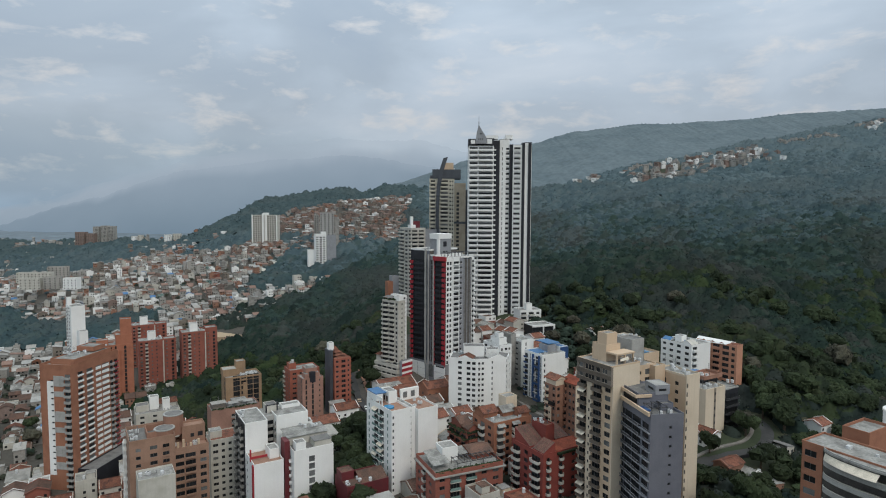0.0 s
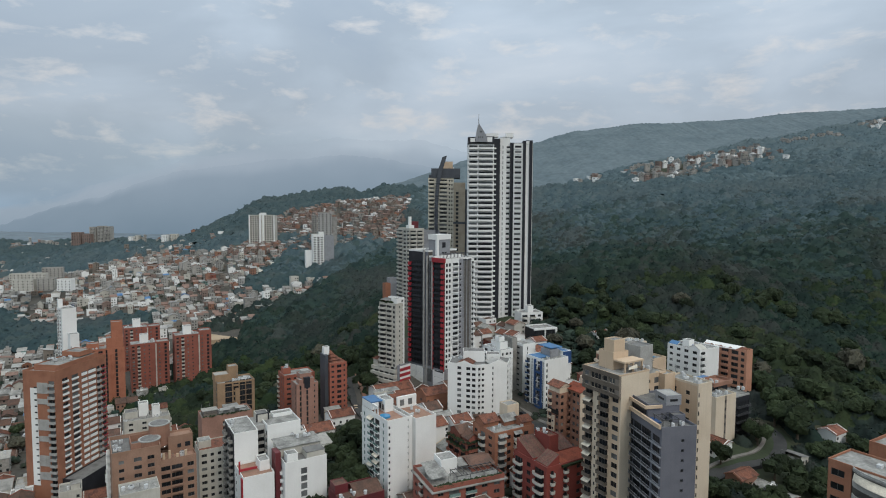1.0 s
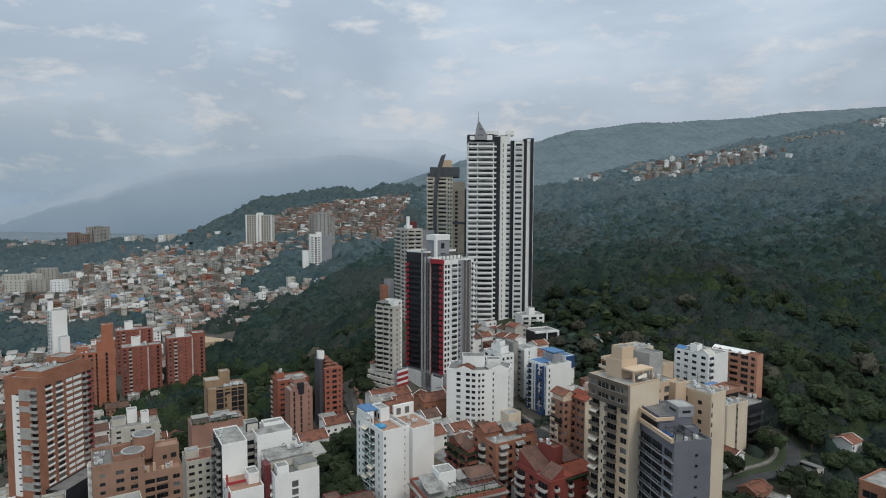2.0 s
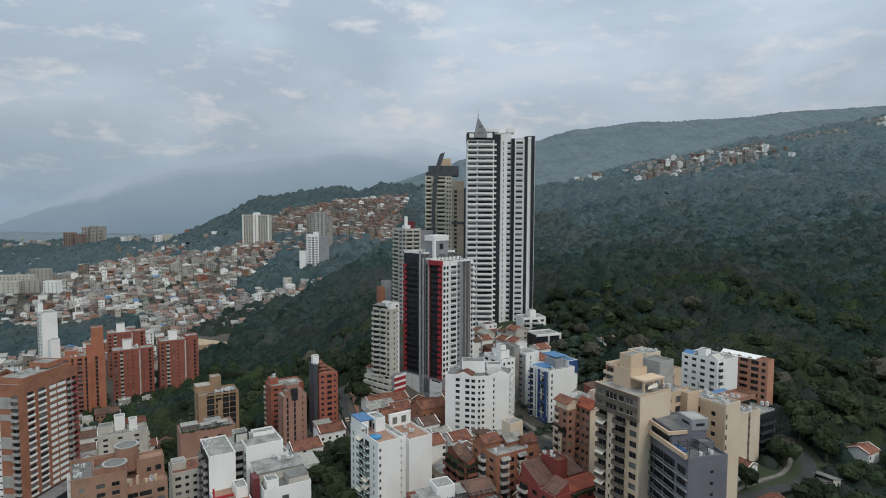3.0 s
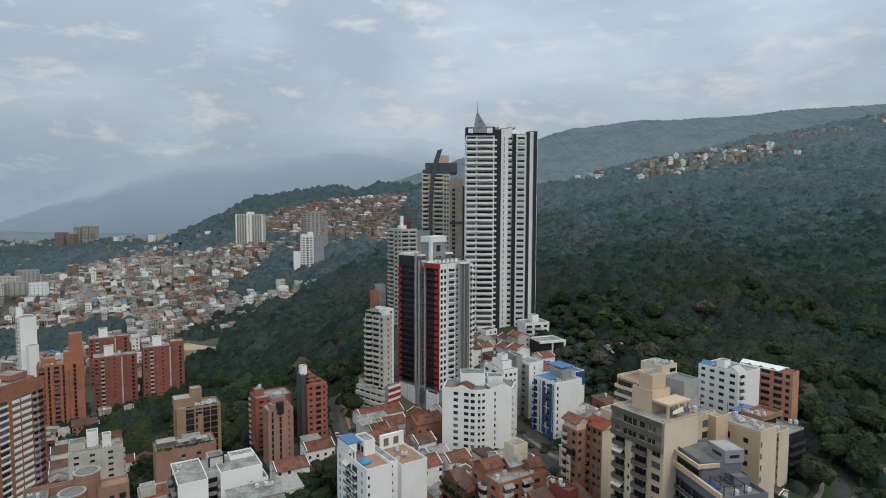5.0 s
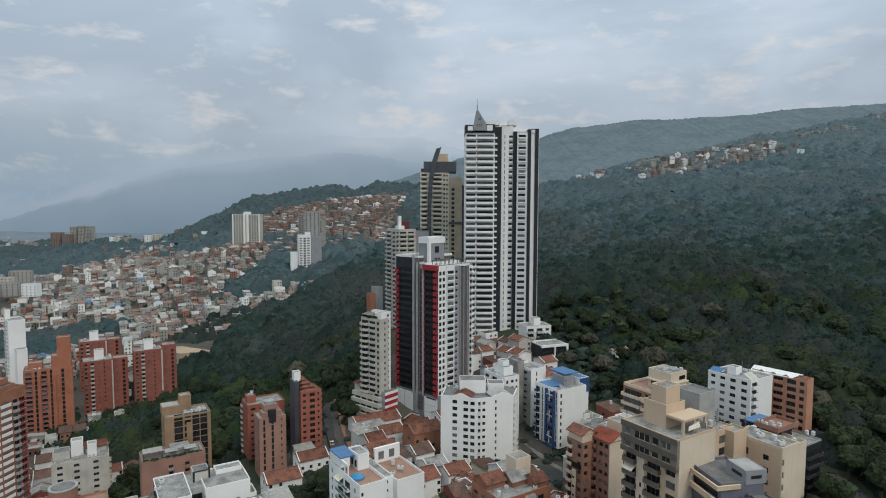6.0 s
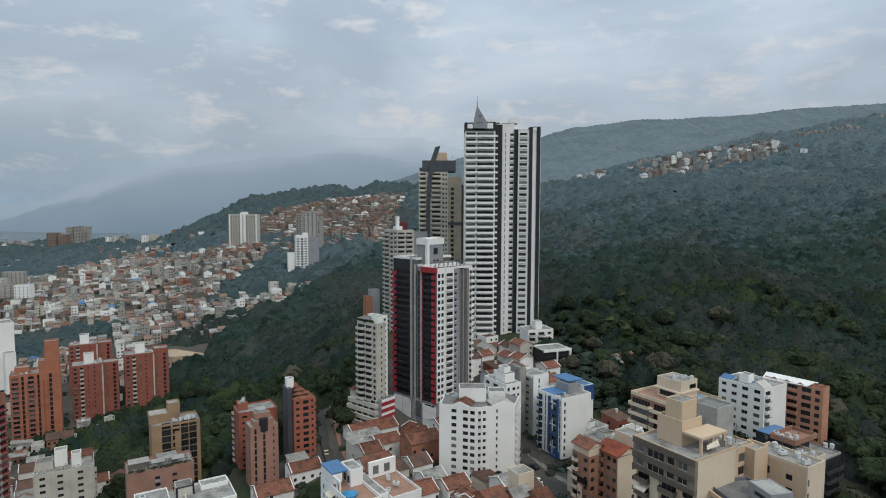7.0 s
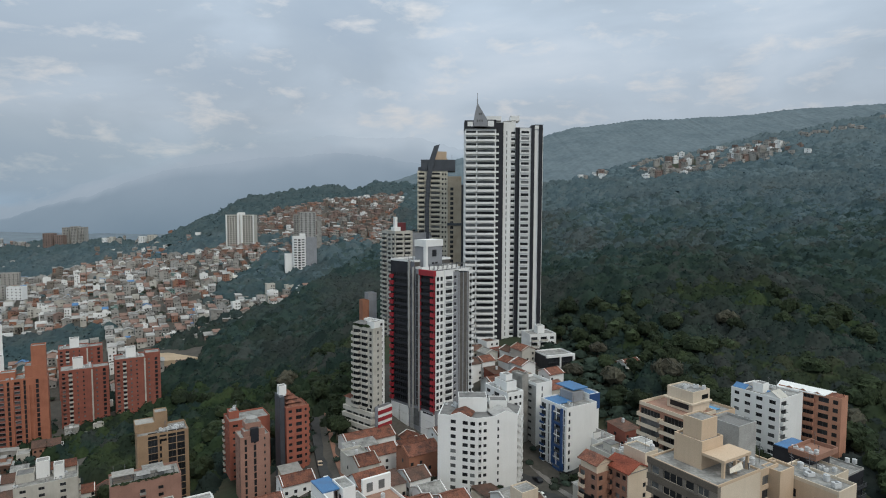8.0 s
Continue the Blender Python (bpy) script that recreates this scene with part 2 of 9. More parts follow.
# plain backdrop mountains at the edge of the valley, glowing with painted blue haze
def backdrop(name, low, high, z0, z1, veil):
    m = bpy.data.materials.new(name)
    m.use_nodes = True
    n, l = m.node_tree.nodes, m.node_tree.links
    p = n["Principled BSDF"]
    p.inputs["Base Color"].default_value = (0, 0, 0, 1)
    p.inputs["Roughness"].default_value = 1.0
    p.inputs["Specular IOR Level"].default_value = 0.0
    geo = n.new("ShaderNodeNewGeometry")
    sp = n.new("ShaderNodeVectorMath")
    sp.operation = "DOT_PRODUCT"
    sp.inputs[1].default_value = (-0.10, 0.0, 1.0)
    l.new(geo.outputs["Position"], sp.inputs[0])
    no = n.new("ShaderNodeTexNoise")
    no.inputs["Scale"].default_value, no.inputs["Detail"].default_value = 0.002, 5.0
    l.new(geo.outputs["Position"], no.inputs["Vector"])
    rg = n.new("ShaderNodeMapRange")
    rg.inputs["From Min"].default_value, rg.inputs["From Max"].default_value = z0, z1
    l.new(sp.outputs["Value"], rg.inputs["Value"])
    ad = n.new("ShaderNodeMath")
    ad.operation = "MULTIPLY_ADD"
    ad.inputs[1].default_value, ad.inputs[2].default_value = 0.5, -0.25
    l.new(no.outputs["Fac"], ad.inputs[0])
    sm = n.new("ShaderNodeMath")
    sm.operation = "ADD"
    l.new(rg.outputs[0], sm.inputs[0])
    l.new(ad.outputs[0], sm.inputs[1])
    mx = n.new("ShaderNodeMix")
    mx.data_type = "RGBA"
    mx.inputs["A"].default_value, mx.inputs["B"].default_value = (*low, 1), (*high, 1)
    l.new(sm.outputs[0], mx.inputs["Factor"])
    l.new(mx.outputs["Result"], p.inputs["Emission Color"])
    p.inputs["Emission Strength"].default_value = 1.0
    # cloud over the crest is imitated: alpha thins it out upwards
    at = n.new("ShaderNodeAttribute")
    at.attribute_name = "rise"
    mist = n.new("ShaderNodeTexNoise")
    mist.inputs["Scale"].default_value, mist.inputs["Detail"].default_value = 0.0016, 3.0
    l.new(geo.outputs["Position"], mist.inputs["Vector"])
    up = n.new("ShaderNodeMath")
    up.operation = "MULTIPLY_ADD"
    up.inputs[1].default_value = 0.5
    l.new(mist.outputs["Fac"], up.inputs[0])
    l.new(at.outputs["Fac"], up.inputs[2])
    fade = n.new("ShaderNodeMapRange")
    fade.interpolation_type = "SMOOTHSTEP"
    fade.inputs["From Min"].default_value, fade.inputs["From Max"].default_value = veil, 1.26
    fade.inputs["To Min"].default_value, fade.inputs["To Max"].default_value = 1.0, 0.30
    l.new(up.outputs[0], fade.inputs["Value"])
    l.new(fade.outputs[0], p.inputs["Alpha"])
    return m


# low and high are haze tones, given off as emission
M["mountain"] = backdrop("hazed_distant_mountains", (0.215, 0.292, 0.366), (0.372, 0.438, 0.515), 0, 600, 1.06)
M["mountain2"] = backdrop("hazed_valley_mountains", (0.150, 0.218, 0.282), (0.292, 0.362, 0.440), 20, 500, 1.06)


# ---- mesh tools ----
class Geo:
    """Collects boxes, prisms and quads into one mesh."""

    def __init__(self):
        self.v, self.f, self.m = [], [], []

    def face(self, pts, m=0):
        k = len(self.v)
        self.v.extend(pts)
        self.f.append(tuple(range(k, k + len(pts))))
        self.m.append(m)

    def prism(self, poly, z0, z1, m=0, top=None):
        """poly: counter-clockwise corners (x, y)."""
        k, n = len(self.v), len(poly)
        self.v.extend((x, y, z0) for x, y in poly)
        self.v.extend((x, y, z1) for x, y in poly)
        for i in range(n):
            j = (i + 1) % n
            self.f.append((k + i, k + j, k + n + j, k + n + i))
            self.m.append(m)
        self.f.append(tuple(range(k + n, k + 2 * n)))
        self.m.append(m if top is None else top)
        self.f.append(tuple(range(k + n - 1, k - 1, -1)))
        self.m.append(m)

    def box(self, x0, y0, z0, x1, y1, z1, m=0, top=None):
        self.prism([(x0, y0), (x1, y0), (x1, y1), (x0, y1)], z0, z1, m, top)

    def ring(self, x0, y0, x1, y1, z0, z1, th, m=0):
        """A parapet: four walls round a rectangle."""
        k = len(self.v)
        for a in (0.0, th):
            for z in (z0, z1):
                self.v.extend(((x0 + a, y0 + a, z), (x1 - a, y0 + a, z), (x1 - a, y1 - a, z), (x0 + a, y1 - a, z)))
        for i in range(4):
            j = (i + 1) % 4
            for q in ((i, j, 4 + j, 4 + i), (8 + j, 8 + i, 12 + i, 12 + j), (4 + i, 4 + j, 12 + j, 12 + i), (j, i, 8 + i, 8 + j)):
                self.f.append(tuple(k + n for n in q))
                self.m.append(m)

    def cyl(self, x, y, r, z0, z1, n=14, m=0, top=None):
        self.prism([(x + r * math.cos(2 * math.pi * i / n), y + r * math.sin(2 * math.pi * i / n)) for i in range(n)], z0, z1, m, top)

    def gable(self, x0, y0, x1, y1, z, h, along="x", over=0.4, th=0.18, m=0, wall=1):
        """A pitched roof with thickness on a rectangle, gable walls under it."""
        if along == "x":
            ym = (y0 + y1) / 2
            a, b = [(x0 - over, x1 + over), (y0 - over, ym, y1 + over)]
            dz = h * over / (ym - y0)
            P = lambda u, w, zz: (u, w, zz)
            gw = [[(x0, y0, z), (x0, y1, z), (x0, ym, z + h)], [(x1, y1, z), (x1, y0, z), (x1, ym, z + h)]]
        else:
            xm = (x0 + x1) / 2
            a, b = [(y0 - over, y1 + over), (x0 - over, xm, x1 + over)]
            dz = h * over / (xm - x0)
            P = lambda u, w, zz: (w, u, zz)
            gw = [[(x0, y0, z), (x1, y0, z), (xm, y0, z + h)], [(x1, y1, z), (x0, y1, z), (xm, y1, z + h)]]
        for tri in gw:
            self.face(tri, wall)
        for w0, z0, w1, z1 in ((b[0], z - dz, b[1], z + h), (b[1], z + h, b[2], z - dz)):
            up = [P(a[0], w0, z0 + th), P(a[1], w0, z0 + th), P(a[1], w1, z1 + th), P(a[0], w1, z1 + th)]
            dn = [P(a[0], w0, z0), P(a[1], w0, z0), P(a[1], w1, z1), P(a[0], w1, z1)]
            self.face(up, m)
            self.face(dn[::-1], m)
            for i in range(4):
                j = (i + 1) % 4
                self.face([dn[i], dn[j], up[j], up[i]], m)

    def hip(self, x0, y0, x1, y1, z, h, over=0.5, m=0):
        x0, y0, x1, y1 = x0 - over, y0 - over, x1 + over, y1 + over
        w = min(x1 - x0, y1 - y0) / 2
        if x1 - x0 > y1 - y0:
            r0, r1 = (x0 + w, (y0 + y1) / 2, z + h), (x1 - w, (y0 + y1) / 2, z + h)
        else:
            r0, r1 = ((x0 + x1) / 2, y0 + w, z + h), ((x0 + x1) / 2, y1 - w, z + h)
        c = [(x0, y0, z), (x1, y0, z), (x1, y1, z), (x0, y1, z)]
        if x1 - x0 > y1 - y0:
            for q in ([c[0], c[1], r1, r0], [c[2], c[3], r0, r1], [c[1], c[2], r1], [c[3], c[0], r0]):
                self.face(q, m)
        else:
            for q in ([c[0], c[1], r0], [c[1], c[2], r1, r0], [c[2], c[3], r1], [c[3], c[0], r0, r1]):
                self.face(q, m)
        self.face(c[::-1], m)

    def mesh(self, name, mats):
        me = bpy.data.meshes.new(name)
        me.from_pydata(self.v, [], self.f)
        me.polygons.foreach_set("material_index", self.m)
        for k in mats:
            me.materials.append(M[k])
        me.update()
        return me


def part(name, geo, mats, parent=None, label="", at=(0, 0, 0), turn=0.0):
    """One mesh object from a Geo or a finished mesh, under its thing."""
    data = geo.mesh(name, mats) if isinstance(geo, Geo) else geo
    ob = new(name, data)
    ob.parent = parent
    ob.location = at
    if turn:
        ob.rotation_euler = (0, 0, turn)
    if label:
        tagged(ob, label)
    return ob


def thing(name, x, y, z, yaw, label, category, group="", kind=""):
    ob = new(name)
    ob.empty_display_size = 1.0
    ob.location = (x, y, z)
    ob.rotation_euler = (0, 0, radians(yaw))
    return tagged(ob, label, category, group, kind)


SHARED = {}
FOOT = []           # plan of every block: matrix into its own frame, and its rectangle


def is_free(x, y, margin):
    for inv, x0, y0, x1, y1 in FOOT:
        p = inv @ Vector((x, y, 0))
        if x0 - margin < p.x < x1 + margin and y0 - margin < p.y < y1 + margin:
            return False
    return True


def shared(key, make):
    if key not in SHARED:
        SHARED[key] = make()
    return SHARED[key]


def window_mesh(w, h, glass, frm):
    """A framed window, w by h, its outer side towards -y, origin at the lower left."""
    def make():
        g, t = Geo(), 0.07
        g.box(0, -0.03, 0, w, 0.05, t, 0)
        g.box(0, -0.03, h - t, w, 0.05, h, 0)
        n = max(1, round(w / 1.3))
        for i in range(n + 1):
            x = min(max(i * w / n - t / 2, 0), w - t)
            g.box(x, -0.025, t, x + t, 0.045, h - t, 0)
        g.face([(t, 0.02, t), (w - t, 0.02, t), (w - t, 0.02, h - t), (t, 0.02, h - t)], 1)
        return g.mesh("window", (frm, glass))
    return shared(("window", round(w, 2), round(h, 2), glass, frm), make)


def balcony_mesh(w, d, h, style, slab, front):
    """A projecting balcony: slab, and a solid, railed or glazed front; origin at the lower left of the wall line."""
    def make():
        g = Geo()
        g.box(0, -d, -0.22, w, 0, 0, 0)
        if style == "solid":
            g.box(0, -d, 0, w, -d + 0.12, h, 1)
            g.box(0, -d + 0.12, 0, 0.12, 0, h, 1)
            g.box(w - 0.12, -d + 0.12, 0, w, 0, h, 1)
        elif style == "round":
            n = 8
            arc = [(w / 2 - w / 2 * math.cos(math.pi * i / n), -d - 0.55 * math.sin(math.pi * i / n)) for i in range(n + 1)]
            inner = [(w / 2 + (x - w / 2) * 0.93, y * 0.92) for x, y in arc]
            g.prism(arc + [(w, 0), (0, 0)], -0.22, 0, 0)
            for i in range(n):
                g.prism([arc[i], arc[i + 1], inner[i + 1], inner[i]], 0, h, 1)
            g.box(0, -d, 0, 0.12, 0, h, 1)
            g.box(w - 0.12, -d, 0, w, 0, h, 1)
        else:
            if style == "glass":
                g.box(0.02, -d + 0.03, 0.08, w - 0.02, -d + 0.07, h - 0.06, 1)
            else:
                k = max(2, int(w / 0.28))
                for i in range(k + 1):
                    x = i * (w - 0.05) / k
                    g.box(x, -d + 0.03, 0, x + 0.05, -d + 0.08, h, 1)
            for x in (0, w - 0.06):
                g.box(x, -d, h - 0.06, x + 0.06, 0, h, 1)
                g.box(x, -d, 0.3, x + 0.06, 0, 0.36, 1)
            g.box(0, -d, h - 0.06, w, -d + 0.08, h, 1)
        return g.mesh("balcony", (slab, front))
    return shared(("balcony", round(w, 2), round(d, 2), h, style, slab, front), make)


class Building:
    """A block of flats. Local x runs along the right-hand front, local y along the left-hand one, from the near corner."""

    def __init__(self, name, x, y, z, yaw, label, group="", category="building"):
        self.top = thing(name, x, y, z, yaw, label, category, group)
        self.rnd = random.Random(name + label)

    def mass(self, x0, y0, x1, y1, z0, z1, wall, roof="roof", parapet=0.9, core=True, name="wall"):
        """A plain volume with a roof slab and a parapet round it."""
        g = Geo()
        g.box(x0, y0, z0, x1, y1, z1, 0)
        part(name, g, (wall,), self.top)
        self.claim(x0, y0, x1, y1)
        self.lid(x0, y0, x1, y1, z1, wall, roof, parapet)

    def claim(self, x0, y0, x1, y1):
        o = self.top
        FOOT.append((Matrix.LocRotScale((o.location.x, o.location.y, 0), o.rotation_euler, None).inverted(), x0, y0, x1, y1))

    def lid(self, x0, y0, x1, y1, z1, wall, roof="roof", parapet=0.9):
        g = Geo()
        if parapet:
            g.box(x0 + 0.22, y0 + 0.22, z1, x1 - 0.22, y1 - 0.22, z1 + 0.12, 0)
            part("roof", g, (roof,), self.top)
            g = Geo()
            g.ring(x0, y0, x1, y1, z1, z1 + parapet, 0.2, 0)
            part("parapet", g, (wall,), self.top)
        else:
            g.box(x0 - 0.15, y0 - 0.15, z1, x1 + 0.15, y1 + 0.15, z1 + 0.18, 0)
            part("roof", g, (roof,), self.top)

    def clutter(self, x0, y0, x1, y1, z, n=5, seed=1):
        """Water tanks, vents and plant boxes on a flat roof."""
        r = random.Random(seed)
        for i in range(n):
            x, y = r.uniform(x0, x1), r.uniform(y0, y1)
            g, k = Geo(), r.random()
            if k < 0.35:
                g.cyl(0, 0, 0.6, 0, 1.2, 12, 0)
                g.cyl(0, 0, 0.3, 1.2, 1.35, 10, 0)
                part("water_tank", g, ("tank",), self.top, at=(x, y, z))
            elif k < 0.7:
                w, d, h = r.uniform(0.8, 1.8), r.uniform(0.7, 1.4), r.uniform(0.6, 1.2)
                g.box(0, 0, 0.12, w, d, h, 0)
                g.box(0.1, 0.1, 0, w - 0.1, d - 0.1, 0.12, 0)
                g.cyl(w / 2, d / 2, min(w, d) * 0.35, h, h + 0.08, 10, 1)
                part("air_conditioner", g, ("tank", "rail"), self.top, at=(x, y, z), turn=r.uniform(0, 3))
            else:
                if r.random() < 0.5:
                    g.cyl(0, 0, 0.06, 0, 4.2, 6, 0)
                    g.box(-0.9, -0.04, 3.4, 0.9, 0.04, 3.48, 0)
                    g.box(-0.6, -0.04, 2.9, 0.6, 0.04, 2.98, 0)
                    part("antenna", g, ("rail",), self.top, at=(x, y, z), turn=r.uniform(0, 3))
                else:
                    g.cyl(0, 0, 0.09, 0, 1.1, 8, 0)
                    g.cyl(0, 0, 0.2, 1.1, 1.25, 8, 0)
                    part("vent_pipe", g, ("rail",), self.top, at=(x, y, z))

    def facade(self, p0, p1, z0, n, fh, cols, wall, top=0.0, trim0=0.0, trim1=0.0, th=0.3, band=None):
        """A wall of n floors from p0 to p1 (left to right seen from outside) with openings cut through it.
        cols: (start, width, sill, height, kind, options) of each column of openings."""
        ax, ay = p0
        L = math.hypot(p1[0] - ax, p1[1] - ay)
        ang = math.atan2(p1[1] - ay, p1[0] - ax)
        ca, sa = math.cos(ang), math.sin(ang)
        ztop = z0 + n * fh + top
        g = Geo()

        def slab(a0, a1, b0, b1):
            if a1 - a0 < 0.01 or b1 - b0 < 0.01:
                return
            pts = [(a0, 0), (a1, 0), (a1, th), (a0, th)]
            g.prism([(ax + u * ca - w * sa, ay + u * sa + w * ca) for u, w in pts], b0, b1, 0)

        def place(a, w, z):
            return (ax + a * ca - w * sa, ay + a * sa + w * ca, z)

        at = trim0
        for col in sorted(cols, key=lambda c: c[0]):
            a, w, sill, h, kind = col[:5]
            opt = col[5] if len(col) > 5 else {}
            slab(at, a, z0, ztop)
            at = a + w
            zz, skip = z0, opt.get("skip", ())
            yaw = self.top.rotation_euler.z
            back = self.top.location.y + max(q[0] * math.sin(yaw) + q[1] * math.cos(yaw) for q in (p0, p1))
            deepest = 97 - 0.4913 * back - self.top.location.z    # storeys sunk among the neighbours stay plain
            for k in range(n):
                if k in skip or k < opt.get("first", 0) or k >= n - opt.get("last", 0):
                    continue
                b = z0 + k * fh + sill
                if b < deepest:
                    continue
                slab(a, a + w, zz, b)
                zz = b + h
                deep = opt.get("deep", 0.2)
                glass = opt.get("glass", "glass")
                if glass == "mix":
                    glass = self.rnd.choice(("glass", "glass", "paleglass"))
                pane = window_mesh(w, h, glass, opt.get("frame", "frame"))
                if kind == "b":
                    d, out = opt.get("d", 1.2), opt.get("out", 0.15)
                    bal = part("balcony", balcony_mesh(w + 2 * out, d, opt.get("rail", 1.0), opt.get("style", "solid"), opt.get("slab", wall), opt.get("front", wall)),
                               None, self.top, at=place(a - out, -0.003, b - 0.02), turn=ang)
                    part("balcony_door", pane, None, bal, at=(out, deep + 0.003, 0.02))
                else:
                    win = part("window", pane, None, self.top, at=place(a, deep, b), turn=ang)
                    if kind == "l":
                        part("sill", shared(("sill", round(w, 2), wall), lambda: sill_mesh(w, opt.get("front", wall))), None, win, at=(0, -deep, 0))
                if opt.get("awning") and self.rnd.random() < opt["awning"]:
                    part("awning", shared(("awning", round(w, 2)), lambda: awning_mesh(w)), None, self.top, at=place(a, 0, b + h), turn=ang)
            slab(a, a + w, zz, ztop)
        slab(at, L - trim1, z0, ztop)
        part("wall", g, (wall,), self.top)
        if band:
            bm, bh = band
            bg_ = Geo()
            for k in range(n + 1):
                z = z0 + k * fh - bh / 2
                pts = [(-0.05, -0.06), (L + 0.05, -0.06), (L + 0.05, -0.002), (-0.05, -0.002)]
                bg_.prism([(ax + u * ca - w * sa, ay + u * sa + w * ca) for u, w in pts], z, z + bh, 0)
            part("floor_band", bg_, (bm,), self.top)

    def core(self, x0, y0, x1, y1, z0, z1, mat="interior", inset=0.31):
        g = Geo()
        self.claim(x0, y0, x1, y1)
        g.box(x0 + inset, y0 + inset, z0, x1 - inset, y1 - inset, z1, 0)
        part("core", g, (mat,), self.top)

    def block(self, W, D, z0, n, fh, A=(), B=(), C=(), E=(), wall="white", walls=None, x0=0.0, y0=0.0, top=0.0, roof="roof", parapet=0.9, band=None):
        """A whole rectangular volume. Fronts seen from outside: A right-hand front, B left-hand front, C far right side, E back."""
        walls = walls or {}
        z1 = z0 + n * fh + top
        x1, y1 = x0 + W, y0 + D
        self.core(x0, y0, x1, y1, z0, z1 - 0.01)
        self.facade((x0, y0), (x1, y0), z0, n, fh, A, walls.get("A", wall), top, band=band)
        self.facade((x1, y1), (x0, y1), z0, n, fh, E, walls.get("E", wall), top)
        self.facade((x0, y1), (x0, y0), z0, n, fh, B, walls.get("B", wall), top, 0.3, 0.3, band=band)
        self.facade((x1, y0), (x1, y1), z0, n, fh, C, walls.get("C", wall), top, 0.3, 0.3)
        self.lid(x0, y0, x1, y1, z1, walls.get("P", wall), roof, parapet)
        return z1


def sill_mesh(w, mat):
    g = Geo()
    g.box(-0.08, -0.14, -0.12, w + 0.08, 0, 0, 0)
    return g.mesh("sill", (mat,))


def awning_mesh(w):
    g = Geo()
    up = [(0, 0, 0), (0, -1.5, -0.75), (w, -1.5, -0.75), (w, 0, 0)]
    g.face(up, 0)
    g.face([(x, y, z - 0.05) for x, y, z in up[::-1]], 0)
    g.face([(0, -1.5, -0.75), (0, -1.5, -1.0), (w, -1.5, -1.0), (w, -1.5, -0.75)], 0)
    return g.mesh("awning", ("awning",))


def spread(first, last, n, w):
    """n columns of width w, evenly from first to last."""
    return [first + (last - first - w) * i / max(1, n - 1) for i in range(n)]


# ---- terrain ----
def S(t):
    t = min(1.0, max(0.0, t))
    return t * t * (3 - 2 * t)


def ground(x, y):
    t = (x - 83) * 0.55 + (y - 400) * 0.83
    crest = 1130 + 230 * S((20 - x) / 260) - 140 * math.exp(-((x - 190) / 120) ** 2) + 0.06 * max(0.0, x - 500)
    over = max(0.0, y - crest)
    t -= over * 2.2
    h = 0.25 * t - 6 + 12 * S(x / 150)
    h -= 18 * S((-x - 350) / 300)
    h -= S((-x - 400) / 160) * S((y - 850) / 150) * max(0.0, h - 24)
    low = -30.0
    h = low + 12 * math.log1p(math.exp(min(30.0, (h - low) / 12)))
    bench = S((x + 120) / 95) * S((650 - y) / 230)
    h += 29 * bench * (1 - 0.8 * S((x - 170) / 90))
    h -= 26 * math.exp(-(((x - 176) / 36) ** 2 + ((y - 205) / 30) ** 2))
    h -= 10 * math.exp(-(((x + 8) / 30) ** 2 + ((y - 332) / 32) ** 2))
    h -= 5 * math.exp(-(((x + 62) / 28) ** 2 + ((y - 310) / 30) ** 2))
    h -= 8 * math.exp(-(((x + 20) / 40) ** 2 + ((y - 205) / 30) ** 2))
    h -= 4 * math.exp(-(((x - 50) / 25) ** 2 + ((y - 288) / 25) ** 2))
    h -= 6 * S((x - 95) / 30) * S((340 - y) / 70)
    h += 6.5 * math.exp(-(((x - 120) / 30) ** 2 + ((y - 226) / 30) ** 2))
    h -= 9 * math.exp(-(((x + 212) / 55) ** 2 + ((y - 425) / 55) ** 2))
    h += 14 * S((x - 450) / 200) * S((y - 800) / 200)
    h -= 9 * S((y - 480) / 250) * S((x + 60) / 140)
    h -= 18 * math.exp(-((x + 178) / 42) ** 2) * S((y - 1120) / 90)
    h -= 9 * S((-x - 205) / 70) * S((y - 1100) / 100)
    far = S((math.hypot(x, y) - 350) / 500)
    h += far * 9 * noise.noise((x * 0.006, y * 0.006, 0.3)) + far * 5 * noise.noise((x * 0.02, y * 0.02, 1.7))
    return h


def town_edge(y):
    """Where the low town ends and the wooded gully begins."""
    return float(np.interp(y, (300, 480, 560, 620, 680, 760, 830, 1100, 1900), (-165, -170, -166, -142, -116, -90, -75, -230, -300)))


